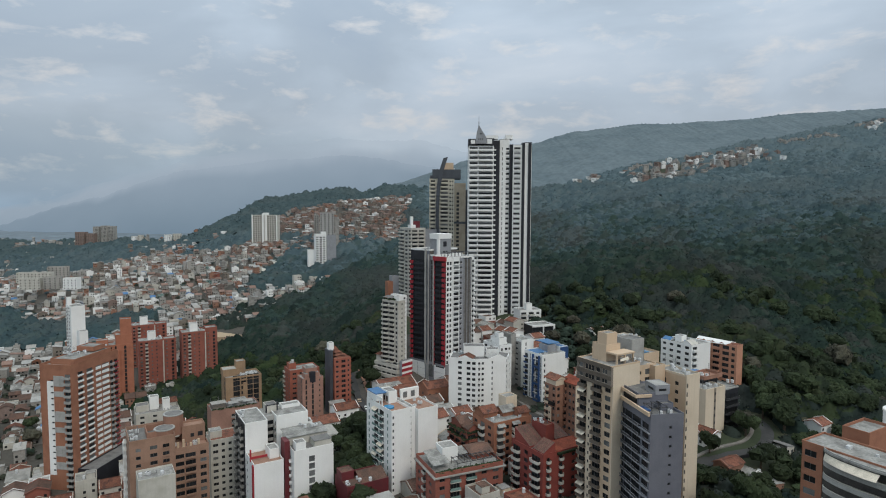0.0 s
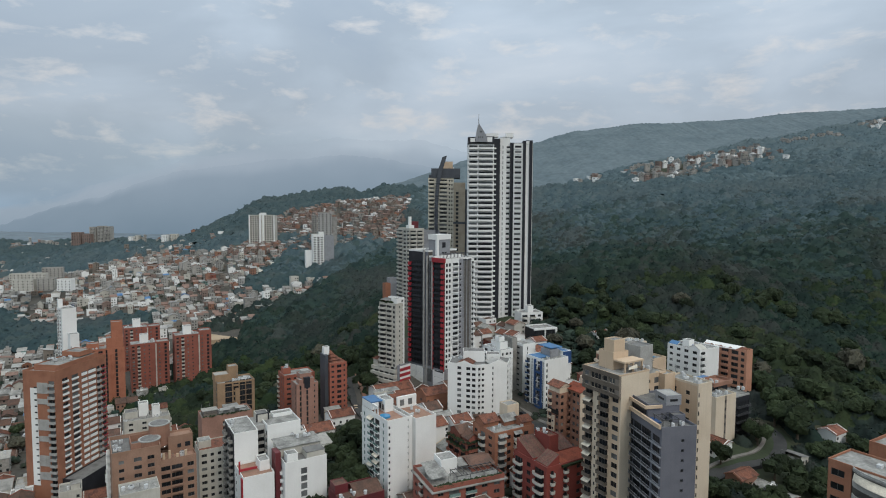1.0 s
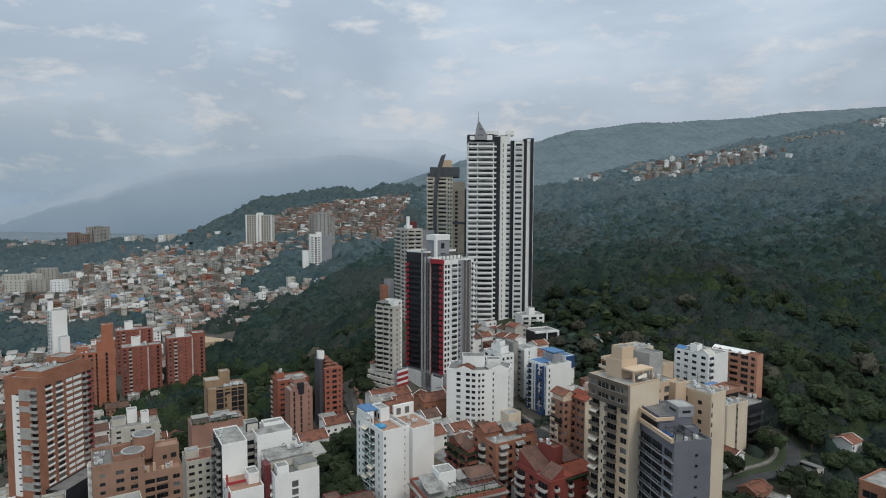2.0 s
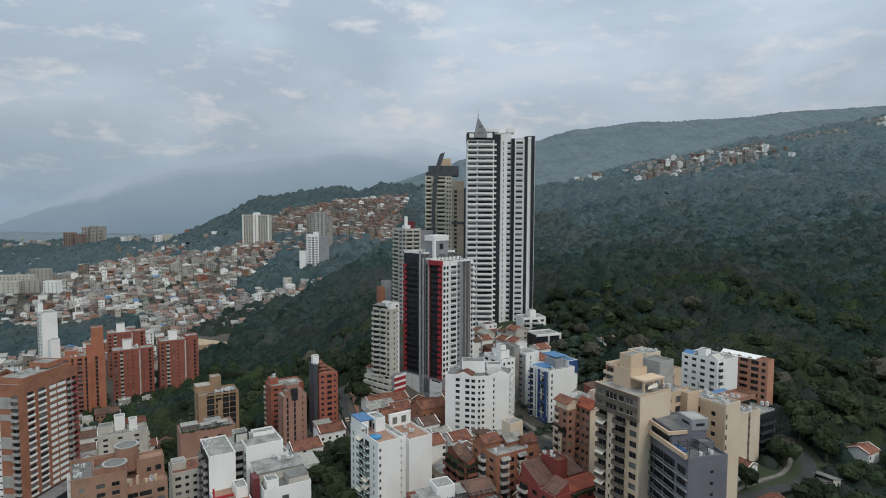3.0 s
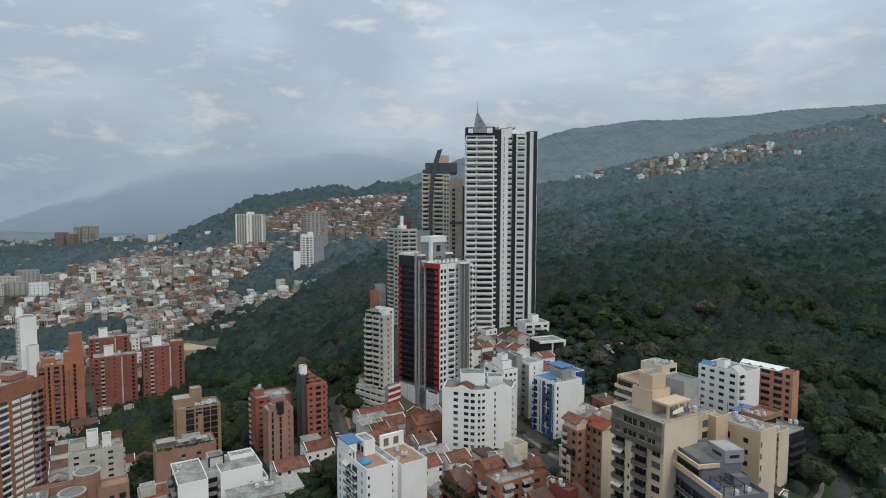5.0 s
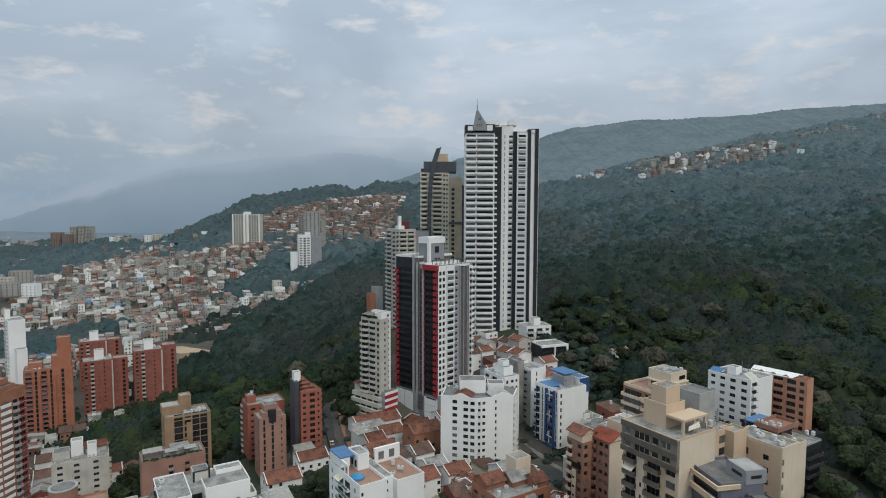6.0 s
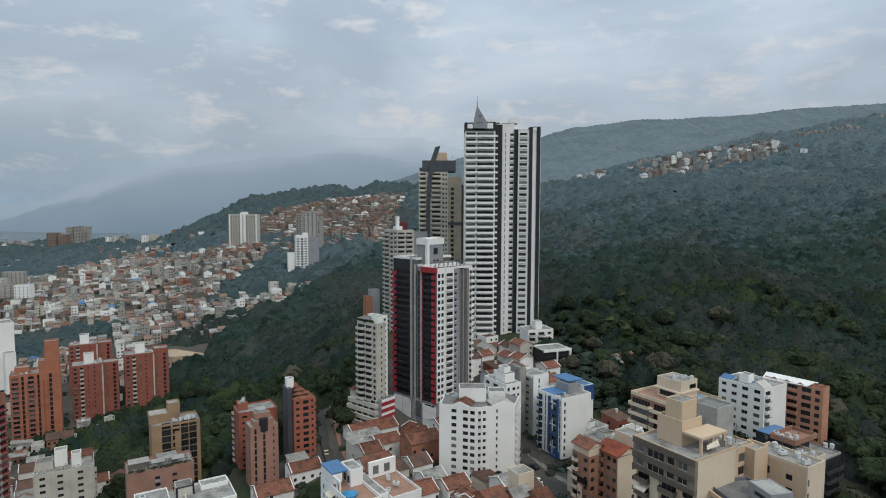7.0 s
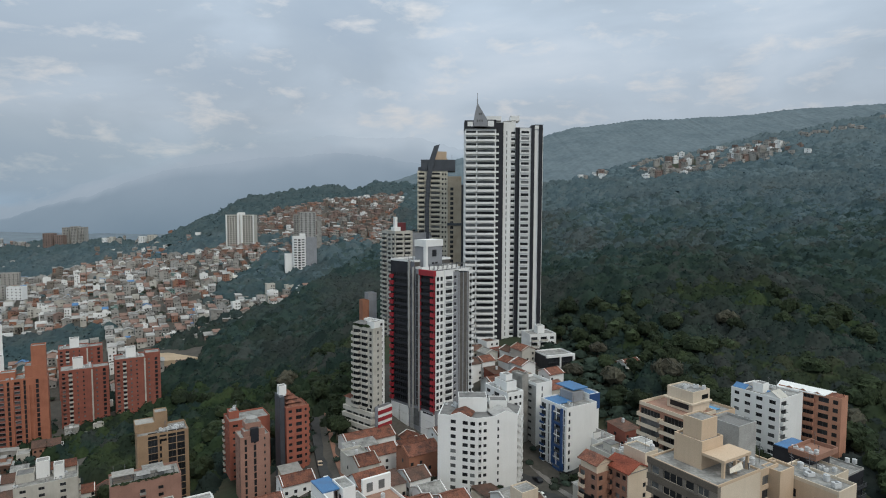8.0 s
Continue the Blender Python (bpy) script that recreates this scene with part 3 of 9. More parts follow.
def build_ground():
    angles = [-60 + 1.0 * i for i in range(121)] + [60 + 8 * i for i in range(1, 30)]
    radii = [6 * 1.049 ** i for i in range(141)]
    v, f = [(0, 0, ground(0, 0))], []
    na = len(angles)
    for r in radii:
        for a in angles:
            x, y = r * math.sin(radians(a)), r * math.cos(radians(a))
            v.append((x, y, ground(x, y)))
    for i in range(na):
        f.append((0, 1 + (i + 1) % na, 1 + i))
    for k in range(len(radii) - 1):
        for i in range(na):
            j = (i + 1) % na
            f.append((1 + k * na + i, 1 + k * na + j, 1 + (k + 1) * na + j, 1 + (k + 1) * na + i))
    me = bpy.data.meshes.new("ground")
    me.from_pydata(v, [], f)
    me.materials.append(M["ground"])
    me.materials.append(M["dust"])
    me.materials.append(M["valley"])
    me.polygons.foreach_set("use_smooth", [True] * len(f))
    for p in me.polygons:
        cx, cy = p.center.x, p.center.y
        # beyond 1330 m the ground takes the haze-coloured material
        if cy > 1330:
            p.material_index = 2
        elif cy > 230 and cx < town_edge(cy) and p.center.z < 40:
            p.material_index = 1
        elif (-290 < cx < -60 and 800 < cy < 1100) or (-66 < cx < 96 and 140 < cy < 408 and cx < 54 + max(0.0, 387 - cy) * 0.16):
            p.material_index = 1
    me.update()
    tagged(new("ground", me), "scrubby green and brown ground rising to the hillside", "ground", kind="structure")


build_ground()


def ridge_mesh(name, label, skyline, x0, x1, dist, base, depth, mat, seed, rough, crown=0.0):
    """A long mountain flank whose crest follows a smooth height profile."""
    v, f, nx, ny = [], [], 620, 26
    for i in range(nx + 1):
        x = x0 + (x1 - x0) * i / nx
        top = skyline(x) + rough * noise.noise((x * 0.004, seed, 0)) + rough * 0.4 * noise.noise((x * 0.02, seed, 3)) + rough * 0.2 * noise.noise((x * 0.07, seed, 5)) + crown * noise.noise((x * 0.16, seed, 8))
        for j in range(ny + 1):
            s = j / ny
            y = dist + depth * (s - 1)
            z = base + (top - base) * s ** 0.9 + rough * 2.2 * (1 - s) * s * noise.noise((x * 0.0022, y * 0.003, seed))
            v.append((x, y, z))
    for i in range(nx):
        for j in range(ny):
            a = i * (ny + 1) + j
            f.append((a, a + ny + 1, a + ny + 2, a + 1))
    me = bpy.data.meshes.new(name)
    me.from_pydata(v, [], f)
    me.materials.append(M[mat])
    me.polygons.foreach_set("use_smooth", [True] * len(f))
    me.update()
    rise = me.attributes.new("rise", "FLOAT", "POINT")
    rise.data.foreach_set("value", [(i % (ny + 1)) / ny for i in range(len(v))])
    tagged(new(name, me), label, "hill", kind="structure")


# ---- far hills ----
def profile(points):
    xs, zs = zip(*points)
    return lambda x: float(np.interp(x, xs, zs))


# the ridge is lit, its haze is in the base colour
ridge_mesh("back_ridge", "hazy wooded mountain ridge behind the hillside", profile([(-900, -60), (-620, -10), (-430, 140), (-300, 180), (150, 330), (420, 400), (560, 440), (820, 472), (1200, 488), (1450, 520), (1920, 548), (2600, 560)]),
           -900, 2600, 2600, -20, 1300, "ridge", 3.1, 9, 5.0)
# both ranges glow in their haze colour and take no light
ridge_mesh("far_mountain", "mountain range in painted pale blue haze, fading out at the crest", profile([(-5200, -60), (-3600, 0), (-2600, 170), (-1900, 390), (-1300, 510), (-700, 575), (-200, 560), (300, 450), (1200, 400)]),
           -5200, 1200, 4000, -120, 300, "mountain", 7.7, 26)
ridge_mesh("valley_mountain", "mountain flank across the valley in painted blue grey haze", profile([(-4200, -120), (-2700, -20), (-2200, 120), (-1600, 300), (-1000, 390), (-500, 410), (100, 320), (700, 260)]),
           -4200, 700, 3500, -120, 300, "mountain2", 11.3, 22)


# ---- main high-rise group ----
def main_tower():
    b = Building("high_rise_tower", 17.9, 414, 22, 0, "tall white apartment tower with dark bands and pointed grey crown", category="tower")
    n, fh = 35, 3.5
    bal = {"style": "solid", "d": 1.4, "rail": 1.05, "out": 0.1, "slab": "white", "front": "white", "glass": "mix"}
    b.block(17.4, 20, 0, n, fh, A=[(0.5, 5.6, 0.0, 2.45, "b", bal), (6.9, 9.8, 0.0, 2.45, "b", dict(bal, style="round", d=1.3))], wall="white", roof="roofdark", parapet=0)
    b.block(4.2, 20, 0, n, fh, A=[], wall="dark", x0=17.45, y0=1.6, top=3.6, parapet=0)
    g = Geo()
    g.box(0, -1.1, 0, 1.5, 0, 1.0, 0)
    side = g.mesh("balcony", ("white",))
    for k in range(n):
        part("balcony", side, None, b.top, at=(17.5, 1.55, k * fh + 0.1))
    b.block(4.4, 18, 0, n, fh, A=[(1.8, 0.5, 0.5, 2.2, "w", {"glass": "paleglass"})], wall="white", x0=21.7, y0=3.0, top=4.5, parapet=0)
    b.block(2.6, 18, 0, n, fh, A=[(0.15, 2.3, 0.1, 2.3, "b", {"d": 0.7, "out": 0.0, "rail": 0.9, "style": "solid", "front": "white", "slab": "white"})], wall="white", x0=26.15, y0=3.6, top=5.0, parapet=0)
    b.block(2.1, 18, 0, n, fh, wall="dark", x0=28.8, y0=2.2, top=1.0, parapet=0)
    b.block(13.0, 20, 0, n, fh, A=[(0.7, 4.4, 0.4, 2.1, "b", {"d": 0.7, "out": 0.2, "rail": 0.6, "style": "solid", "glass": "mix"})], wall="white", x0=30.95, y0=0.6, top=0.6, roof="roofdark", parapet=0)
    g = Geo()
    g.box(37.2, -0.1, 0, 39.1, 0.55, n * fh + 2.2, 0)
    g.box(37.2, 0.55, n * fh + 0.8, 39.1, 6, n * fh + 2.2, 0)
    part("dark_fin", g, ("dark",), b.top, "dark vertical cladding fin")
    g = Geo()
    g.box(41.5, -0.1, 0, 43.6, 0.55, n * fh + 2.2, 0)
    g.box(39.1, 0.3, n * fh + 2.2, 43.95, 6, n * fh + 2.5, 0)
    part("dark_fin", g, ("dark",), b.top, "dark vertical cladding fin")
    g = Geo()
    g.box(39.1, 0.2, n * fh, 41.5, 0.55, n * fh + 2.0, 0)
    part("white_pier", g, ("white",), b.top)
    zt = n * fh
    g = Geo()
    g.box(-0.4, -1.0, zt + 0.2, 17.4, 12, zt + 1.2, 0)
    g.box(-0.4, -0.6, zt + 1.2, 4.6, 9, zt + 4.6, 0)
    g.box(11.9, -0.6, zt + 1.2, 17.4, 9, zt + 5.0, 0)
    part("crown_base", g, ("dark",), b.top, "dark clad roof storey")
    for x0, x1, h in ((1.2, 4.2, 3.8), (12.6, 16.0, 4.4)):
        g = Geo()
        g.box(x0, -0.9, zt + 1.0, x1, -0.604, zt + h, 0)
        part("white_panel", g, ("white",), b.top, "square white panel on the roof storey")
    for box in ((12.0, 2.5, zt + 5.0, 20.6, 9.5, zt + 7.4), (26.0, 4.2, zt + 5.0, 31.0, 13, zt + 8.0), (23.6, 5.5, zt + 4.5, 25.8, 12, zt + 5.6)):
        g = Geo()
        g.box(*box, 0)
        part("plant_room", g, ("white",), b.top)
    g = Geo()
    g.box(26.4, 4.15, zt + 1.4, 28.4, 4.2, zt + 4.2, 0)
    part("roof_opening", g, ("dark",), b.top)
    # curved pointed crown with a mast
    z = n * fh + 0.3
    left = [(4.3, 0), (4.7, 4), (5.3, 8), (6.0, 11.2), (6.6, 13.6)]
    right = [(6.9, 13.6), (8.4, 11.0), (10.2, 8.2), (11.6, 5.8), (12.4, 3.8), (12.4, 0)]
    prof = left + right
    g = Geo()
    k = len(prof)
    f0, f1 = [(x, -1.0, z + h) for x, h in prof], [(x, 1.6, z + h) for x, h in prof]
    g.face(f0[::-1], 0)
    g.face(f1, 0)
    for i in range(k):
        j = (i + 1) % k
        g.face([f0[i], f0[j], f1[j], f1[i]], 0)
    g.box(6.65, 0.1, z + 13.4, 6.9, 0.35, z + 19.6, 0)
    g.box(6.5, -0.05, z + 13.4, 7.05, 0.55, z + 16.2, 0)
    part("pointed_crown", g, ("grey",), b.top, "grey pointed crown with a thin mast")
    g = Geo()
    for i, (x, h) in enumerate(((6.4, 3.4), (7.6, 3.4), (9.0, 3.4), (7.4, 7.2), (8.4, 7.2))):
        g.box(x, -1.06, z + h, x + 0.7, -1.0, z + h + 1.2, 0)
    part("crown_window", g, ("paleglass",), b.top)
    g = Geo()
    g.box(-1.0, -1.5, -10, 45, 20, 0, 0)
    part("plinth", g, ("dark",), b.top, "dark recessed lobby storeys")


def beige_tower():
    b = Building("beige_high_rise", -10.5, 455, 4, 0, "beige stone high-rise with a dark curved fin on its front", category="tower")
    fh, n = 3.05, 39
    z = n * fh
    bal = {"glass": "mix", "front": "beige", "slab": "beige", "d": 1.1}
    b.block(19.2, 22, 0, n, fh, A=[(0.8, 3.6, 0.1, 2.3, "b", bal), (8.6, 5.6, 0.1, 2.3, "b", bal), (15.4, 1.2, 0.8, 1.3, "w"), (17.4, 0.9, 0.8, 1.3, "w")], wall="beige", roof="roofdark", parapet=0.6)
    b.block(8.6, 20, 0, n, fh, A=[(1.6, 2.0, 0.4, 1.9, "w", {"last": 3})], wall="tanstone", x0=19.25, y0=-1.0, top=-3.5, roof="roofdark", parapet=0.6)
    g = Geo()
    g.box(27.9, 0.5, 0, 30.2, 18, z - 8, 0)
    g.box(19.0, -1.6, z - 34, 28.4, -1.02, z - 32.4, 0)
    part("dark_edge", g, ("slate",), b.top, "dark slate cladding on the edge")
    g = Geo()
    g.box(2.2, -0.5, z + 0.6, 24.0, 18, z + 7.6, 0)
    g.box(0.4, 0.5, z + 0.6, 2.2, 16, z + 3.0, 0)
    part("roof_storey", g, ("slate",), b.top, "dark slate coloured roof storeys")
    g = Geo()
    g.box(11.0, 3, z + 7.6, 18.4, 11, z + 13, 0)
    part("plant_room", g, ("cream",), b.top)
    # a fin that runs up the front and leans out past the roof
    g = Geo()
    prof = [(4.8, 0), (7.4, 0), (7.4, z - 22), (8.4, z - 6), (10.6, z + 6), (14.0, z + 17), (10.6, z + 16), (7.2, z + 6), (5.6, z - 6), (4.8, z - 22)]
    a, c = [(x, -1.9, h) for x, h in prof], [(x, -0.002, h) for x, h in prof]
    g.face(a, 0)
    g.face(c[::-1], 0)
    for i in range(len(prof)):
        j = (i + 1) % len(prof)
        g.face([a[j], a[i], c[i], c[j]], 0)
    part("curved_fin", g, ("slate",), b.top, "dark curved fin rising past the roof")
    b.clutter(3, 3, 22, 16, z + 7.6, 5, 3)


def stepped_towers():
    b = Building("cream_apartment_tower", -23.6, 440, -5, 30, "slim off-white apartment tower with stacked balconies and roof mast", category="tower")
    fh, n = 2.9, 31
    b.block(12, 20, 0, n, fh, A=[(0.6, 4.6, 0.1, 2.1, "b", {"d": 1.1, "style": "solid", "glass": "glass"}), (6.4, 4.2, 0.1, 2.0, "b", {"d": 0.7, "style": "round", "glass": "glass"})],
            B=[(0.6, 7.0, 0.1, 2.1, "b", {"d": 1.3, "style": "solid", "glass": "mix"}), (9.6, 4.0, 0.5, 1.5, "w", {"glass": "mix"}), (15.6, 3.2, 0.1, 2.1, "b", {"d": 1.0})], wall="offwhite", parapet=1.0)
    z = n * fh
    g = Geo()
    g.box(1.0, 3.0, z, 5.2, 8.0, z + 3.2, 0)
    g.box(2.0, 4.6, z + 3.2, 3.8, 6.6, z + 9.5, 0)
    part("roof_mast", g, ("white",), b.top, "white rooftop mast block")
    g = Geo()
    g.box(3.9, 4.4, z, 9.5, 6.8, z + 6.0, 0)
    part("red_wall", g, ("maroon",), b.top, "red painted roof wall")
    b.mass(12.1, 2, 30, 20, 0, z - 1.5, "grey", "roofdark", 1.2)
    g = Geo()
    for i in range(9):
        g.box(13 + i * 1.9, 2.2, z - 0.3, 13.15 + i * 1.9, 2.35, z + 1.6, 0)
    g.box(13, 2.2, z + 1.6, 29.5, 2.35, z + 1.75, 0)
    part("pergola", g, ("rail",), b.top)

    b = Building("lower_apartment_tower", -25.1, 331.4, -2, 50, "off-white apartment tower with curved balconies on a stepped podium", category="tower")
    fh, n, W, D = 2.72, 18, 5.4, 13.0
    win = {"glass": "mix"}
    up = {"first": 5}
    b.block(W, D, 0, n, fh, A=[(2.6, 1.0, 0.8, 1.2, "w", dict(win, **up))],
            B=[(0.3, 4.8, 0.1, 2.0, "b", dict(up, d=1.3, style="round", glass="glass", out=0.0, front="offwhite", slab="offwhite")), (5.6, 4.0, 0.1, 2.0, "b", dict(up, d=0.9, style="solid", glass="glass", out=0.0, front="offwhite")), (10.6, 1.6, 0.6, 1.5, "w", dict(win, **up))],
            wall="offwhite", parapet=0.8)
    b.block(3.1, D - 3, 0, n + 1, fh, A=[(0.6, 1.5, 0.6, 1.5, "b", {"d": 0.3, "rail": 0.5, "front": "white", "glass": "glass", "first": 5})], wall="white", x0=W + 0.05, y0=1.6, parapet=0.6)
    z = n * fh
    g = Geo()
    g.hip(0.3, 6, 4.9, 12.6, z + 2.0, 1.2, 0.4, 0)
    for x, y in ((0.4, 6.2), (4.6, 6.2), (0.4, 12.2), (4.6, 12.2)):
        g.box(x, y, z + 0.1, x + 0.25, y + 0.25, z + 2.0, 0)
    part("roof_canopy", g, ("roofdark",), b.top, "dark hipped roof terrace canopy")
    b.mass(1.8, 1.0, 5.2, 5.4, z + 0.15, z + 2.9, "white", "roof", 0.4)
    rr = random.Random(9)
    g = Geo()
    for i in range(46):
        x, y, q = rr.uniform(0.4, 1.6), rr.uniform(3.5, 12.6), rr.uniform(0.3, 0.7)
        g.hip(x - q, y - q, x + q, y + q, z + 0.5 + rr.random(), q, 0.0, 0)
    part("roof_greenery", g, ("leaf",), b.top, "plants hanging over the roof terrace")
    # podium storeys step out towards the street
    for k in range(5):
        o = 3.2 - k * 0.45
        g = Geo()
        g.box(-o, -0.6, k * 3.1 - 1.4, 5.6, 17.5 + o * 0.6, k * 3.1 + 0.5, 0)
        part("podium", g, ("offwhite",), b.top, "off-white podium storey with a solid parapet")
        g = Geo()
        g.box(-o + 1.0, 0.0, k * 3.1 + 0.5, 5.5, 17.2, k * 3.1 + 1.7, 0)
        part("podium_recess", g, ("midgrey",), b.top, "grey recessed podium storey")
        for y in (0.9, 5.0, 9.1, 13.2):
            g = Geo()
            g.box(-o + 0.94, y, k * 3.1 + 0.5, -o + 0.996, y + 2.8, k * 3.1 + 1.68, 0)
            part("podium_window", g, ("glass",), b.top)
    g = Geo()
    g.box(-3.4, -0.8, -9, 5.6, 19.5, -1.4, 0)
    part("podium", g, ("offwhite",), b.top)
    b.mass(-0.8, 13.4, 5.2, 17.2, 12.9, 16.6, "offwhite", "roof", 0)
    g = Geo()
    g.hip(-1.0, 13.2, 5.4, 17.4, 16.8, 1.7, 0.5, 0)
    part("tiled_roof", g, ("tile",), b.top, "terracotta tiled podium roof")
    c = Building("red_striped_garage", -22.9, 329.6, -3, 50, "grey garage block with red and white parapet stripes")
    c.mass(0.3, 0, 8.4, 2.2, -6, 16.0, "grey", "roofdark", 0.4)
    for k in range(3):
        g = Geo()
        g.box(0.1, -0.35, 7.2 + k * 3.05, 8.4, -0.004, 8.9 + k * 3.05, 0)
        part("red_panel", g, ("red",), c.top, "red painted parapet panel")
        g = Geo()
        g.box(0.1, -0.30, 8.92 + k * 3.05, 8.4, -0.004, 10.1 + k * 3.05, 0)
        part("white_panel", g, ("white",), c.top)
    # slim red brick block behind
    c = Building("brick_stair_block", -34.6, 371, 0, 30, "narrow orange brick stair block beside the tower")
    c.mass(0, 0, 3.4, 4.5, -4, 53, "brick", "roof", 1.0)
    c.mass(3.5, 1, 8, 6, -4, 56, "grey", "roofdark", 1.2)


def black_tower():
    W, D = 24.3, 29.7
    b = Building("black_red_tower", 2.1, 334, -4.2, 46, "black glass apartment tower with red frames and white window bays", category="tower")
    fh, n, base = 3.02, 20, 14.4
    z1 = base + n * fh
    # right-hand front: white, grey and dark bays
    b.core(0, 0, W, 9.4, 0, z1)
    b.facade((0, 0), (5.0, 0), base, n, fh, [(0.5, 1.7, 0.5, 1.8, "w"), (2.9, 1.6, 0.5, 1.8, "w", {"glass": "mix"})], "white", 1.0)
    b.facade((5.0, -0.7), (10.4, -0.7), base, n, fh, [(0.5, 4.4, 0.6, 1.75, "b", {"d": 0.5, "rail": 0.5, "out": 0.1, "style": "round", "glass": "mix", "front": "white"})], "white", 2.0, th=1.0)
    b.facade((10.4, 0), (14.8, 0), base, n, fh, [(1.4, 1.5, 0.8, 1.3, "l", {"front": "white"})], "grey", 1.5)
    b.facade((14.8, 0.6), (22.0, 0.6), base, n, fh, [], "slate", 0.5)
    b.facade((22.0, 0), (W, 0), base, n, fh, [(0.3, 1.7, 0.2, 2.2, "b", {"d": 1.2, "front": "white", "slab": "white", "style": "solid", "out": 0.1})], "white", 2.0)
    b.facade((W, 0), (W, 9.4), 0, n, fh, [(4, 2.0, 0.8, 1.4, "w")], "grey", base, 0.3, 0.3)
    g = Geo()
    g.box(15.4, 0.2, base, 15.9, 0.596, z1 + 0.5, 0)
    g.box(18.0, 0.2, base, 18.5, 0.596, z1 + 0.5, 0)
    g.box(20.8, 0.2, base, 21.3, 0.596, z1 + 0.5, 0)
    part("slate_rib", g, ("grey",), b.top, "grey full-height rib")
    # left-hand front: two black glass bays between red edges
    red = {"d": 1.1, "rail": 1.7, "out": 0.0, "style": "solid", "front": "red", "slab": "red", "glass": "glass"}
    black = {"d": 0.5, "rail": 1.05, "out": 0.0, "style": "solid", "front": "dark", "slab": "dark", "frame": "darkframe", "deep": 0.15}
    b.facade((0, 9.4), (0, 0.3), base, n, fh, [(0.3, 6.0, 0.1, 2.7, "b", black), (6.8, 2.0, 0.1, 2.3, "b", red)], "dark", 1.0)
    b.core(0, 9.4, W, 13.8, 0, z1 + 2, inset=0.9)
    b.facade((0.8, 13.8), (0.8, 9.4), base, n, fh, [(0.5, 3.4, 0.05, 2.8, "w", {"frame": "darkframe"})], "grey", 2.0)
    b.core(0, 13.8, W, D, 0, z1 + 5)
    b.facade((0, 16.0), (0, 13.8), base, n, fh, [(0.5, 1.2, 0.05, 2.8, "w", {"frame": "darkframe"})], "bluegrey", 5.5)
    b.facade((0, D), (0, 16.0), base, n, fh, [(0.3, 2.0, 0.1, 2.3, "b", red), (2.6, 10.6, 0.1, 2.7, "b", black)], "dark", 5.0)
    g = Geo()
    g.box(-0.5, 9.0, base - 1.0, 0.0, 9.4, z1 + 1.6, 0)
    g.box(-1.4, -0.2, z1 - 0.2, 0.0, 9.4, z1 + 2.2, 0)
    g.box(-1.2, -0.1, base - 1.0, -0.95, 0.15, z1, 0)
    part("red_frame", g, ("red",), b.top, "red painted facade frame")
    for y0, y1, top in ((16.2, 17.2, 6.0), (13.9, 14.5, 3.0), (9.5, 10.3, 2.4)):
        g = Geo()
        g.box(-0.7, y0, base - 2, 0.0, y1, z1 + top, 0)
        part("pilaster", g, ("midgrey",), b.top, "pale grey full-height pilaster")
    for args in ((0, 0, W, 9.4, z1 + 1.0), (0.8, 9.4, W, 13.8, z1 + 2.0), (0, 13.8, W, D, z1 + 5.0)):
        b.lid(*args, "white", "roofdark", 1.0)
    g = Geo()
    for i in range(7):
        g.box(2 + i * 3.0, 1.0, z1 + 2, 2.2 + i * 3.0, 1.2, z1 + 4.2, 0)
        g.box(2 + i * 3.0, 6.0, z1 + 2, 2.2 + i * 3.0, 6.2, z1 + 4.2, 0)
        g.box(2 + i * 3.0, 0.6, z1 + 4.2, 2.2 + i * 3.0, 6.6, z1 + 4.4, 0)
    g.box(1.6, 1.0, z1 + 4.05, 20.6, 1.2, z1 + 4.2, 0)
    part("pergola", g, ("rail",), b.top, "dark steel rooftop pergola")
    b.clutter(2, 2, W - 2, 8, z1 + 1.2, 5, 8)
    b.clutter(2, 16, W - 2, D - 2, z1 + 5.2, 5, 9)
    # white framed lift core behind
    g = Geo()
    g.box(3.8, 10.2, z1, 14.5, 17, z1 + 13.6, 0)
    part("lift_core", g, ("grey",), b.top, "grey lift core with a white frame")
    g = Geo()
    g.box(3.4, 9.7, z1 - 0.5, 4.8, 11.2, z1 + 15, 0)
    g.box(4.8, 9.9, z1 + 12.0, 14.9, 17.2, z1 + 15, 0)
    g.box(3.5, 11.2, z1 + 12.0, 3.8, 17.2, z1 + 15, 0)
    part("white_frame", g, ("white",), b.top, "white projecting frame")
    for box in ((8.0, 10.0, z1 + 7.4, 10.6, 10.2, z1 + 10.4), (7.8, 10.0, z1 + 4.0, 9.2, 10.2, z1 + 4.8), (10.0, 10.0, z1 + 4.0, 11.4, 10.2, z1 + 4.8)):
        g = Geo()
        g.box(*box, 0)
        part("vent_opening", g, ("dark",), b.top)
    # podium with white panels
    b.mass(0.0, 0.0, W, D, -8, base, "grey", "roofdark", 0.0, name="podium")
    for a, w, m in ((0.5, 8.6, "white"), (13.8, 2.2, "midgrey"), (17.4, 5.6, "white"), (23.6, 5.6, "white")):
        for k in range(3):
            g = Geo()
            g.box(-0.35, a, 1.6 + k * 3.8, -0.004, a + w, 5.2 + k * 3.8, 0)
            part("podium_panel", g, (m,), b.top, "white podium cladding panel")
    g = Geo()
    g.box(-0.5, 10.4, 5.5, -0.02, 13.4, 13.0, 0)
    part("podium_window", g, ("paleglass",), b.top, "tall pale glazed stair window")
    g = Geo()
    g.box(-0.4, 1.2, 12.2, -0.355, 7.6, 12.9, 0)
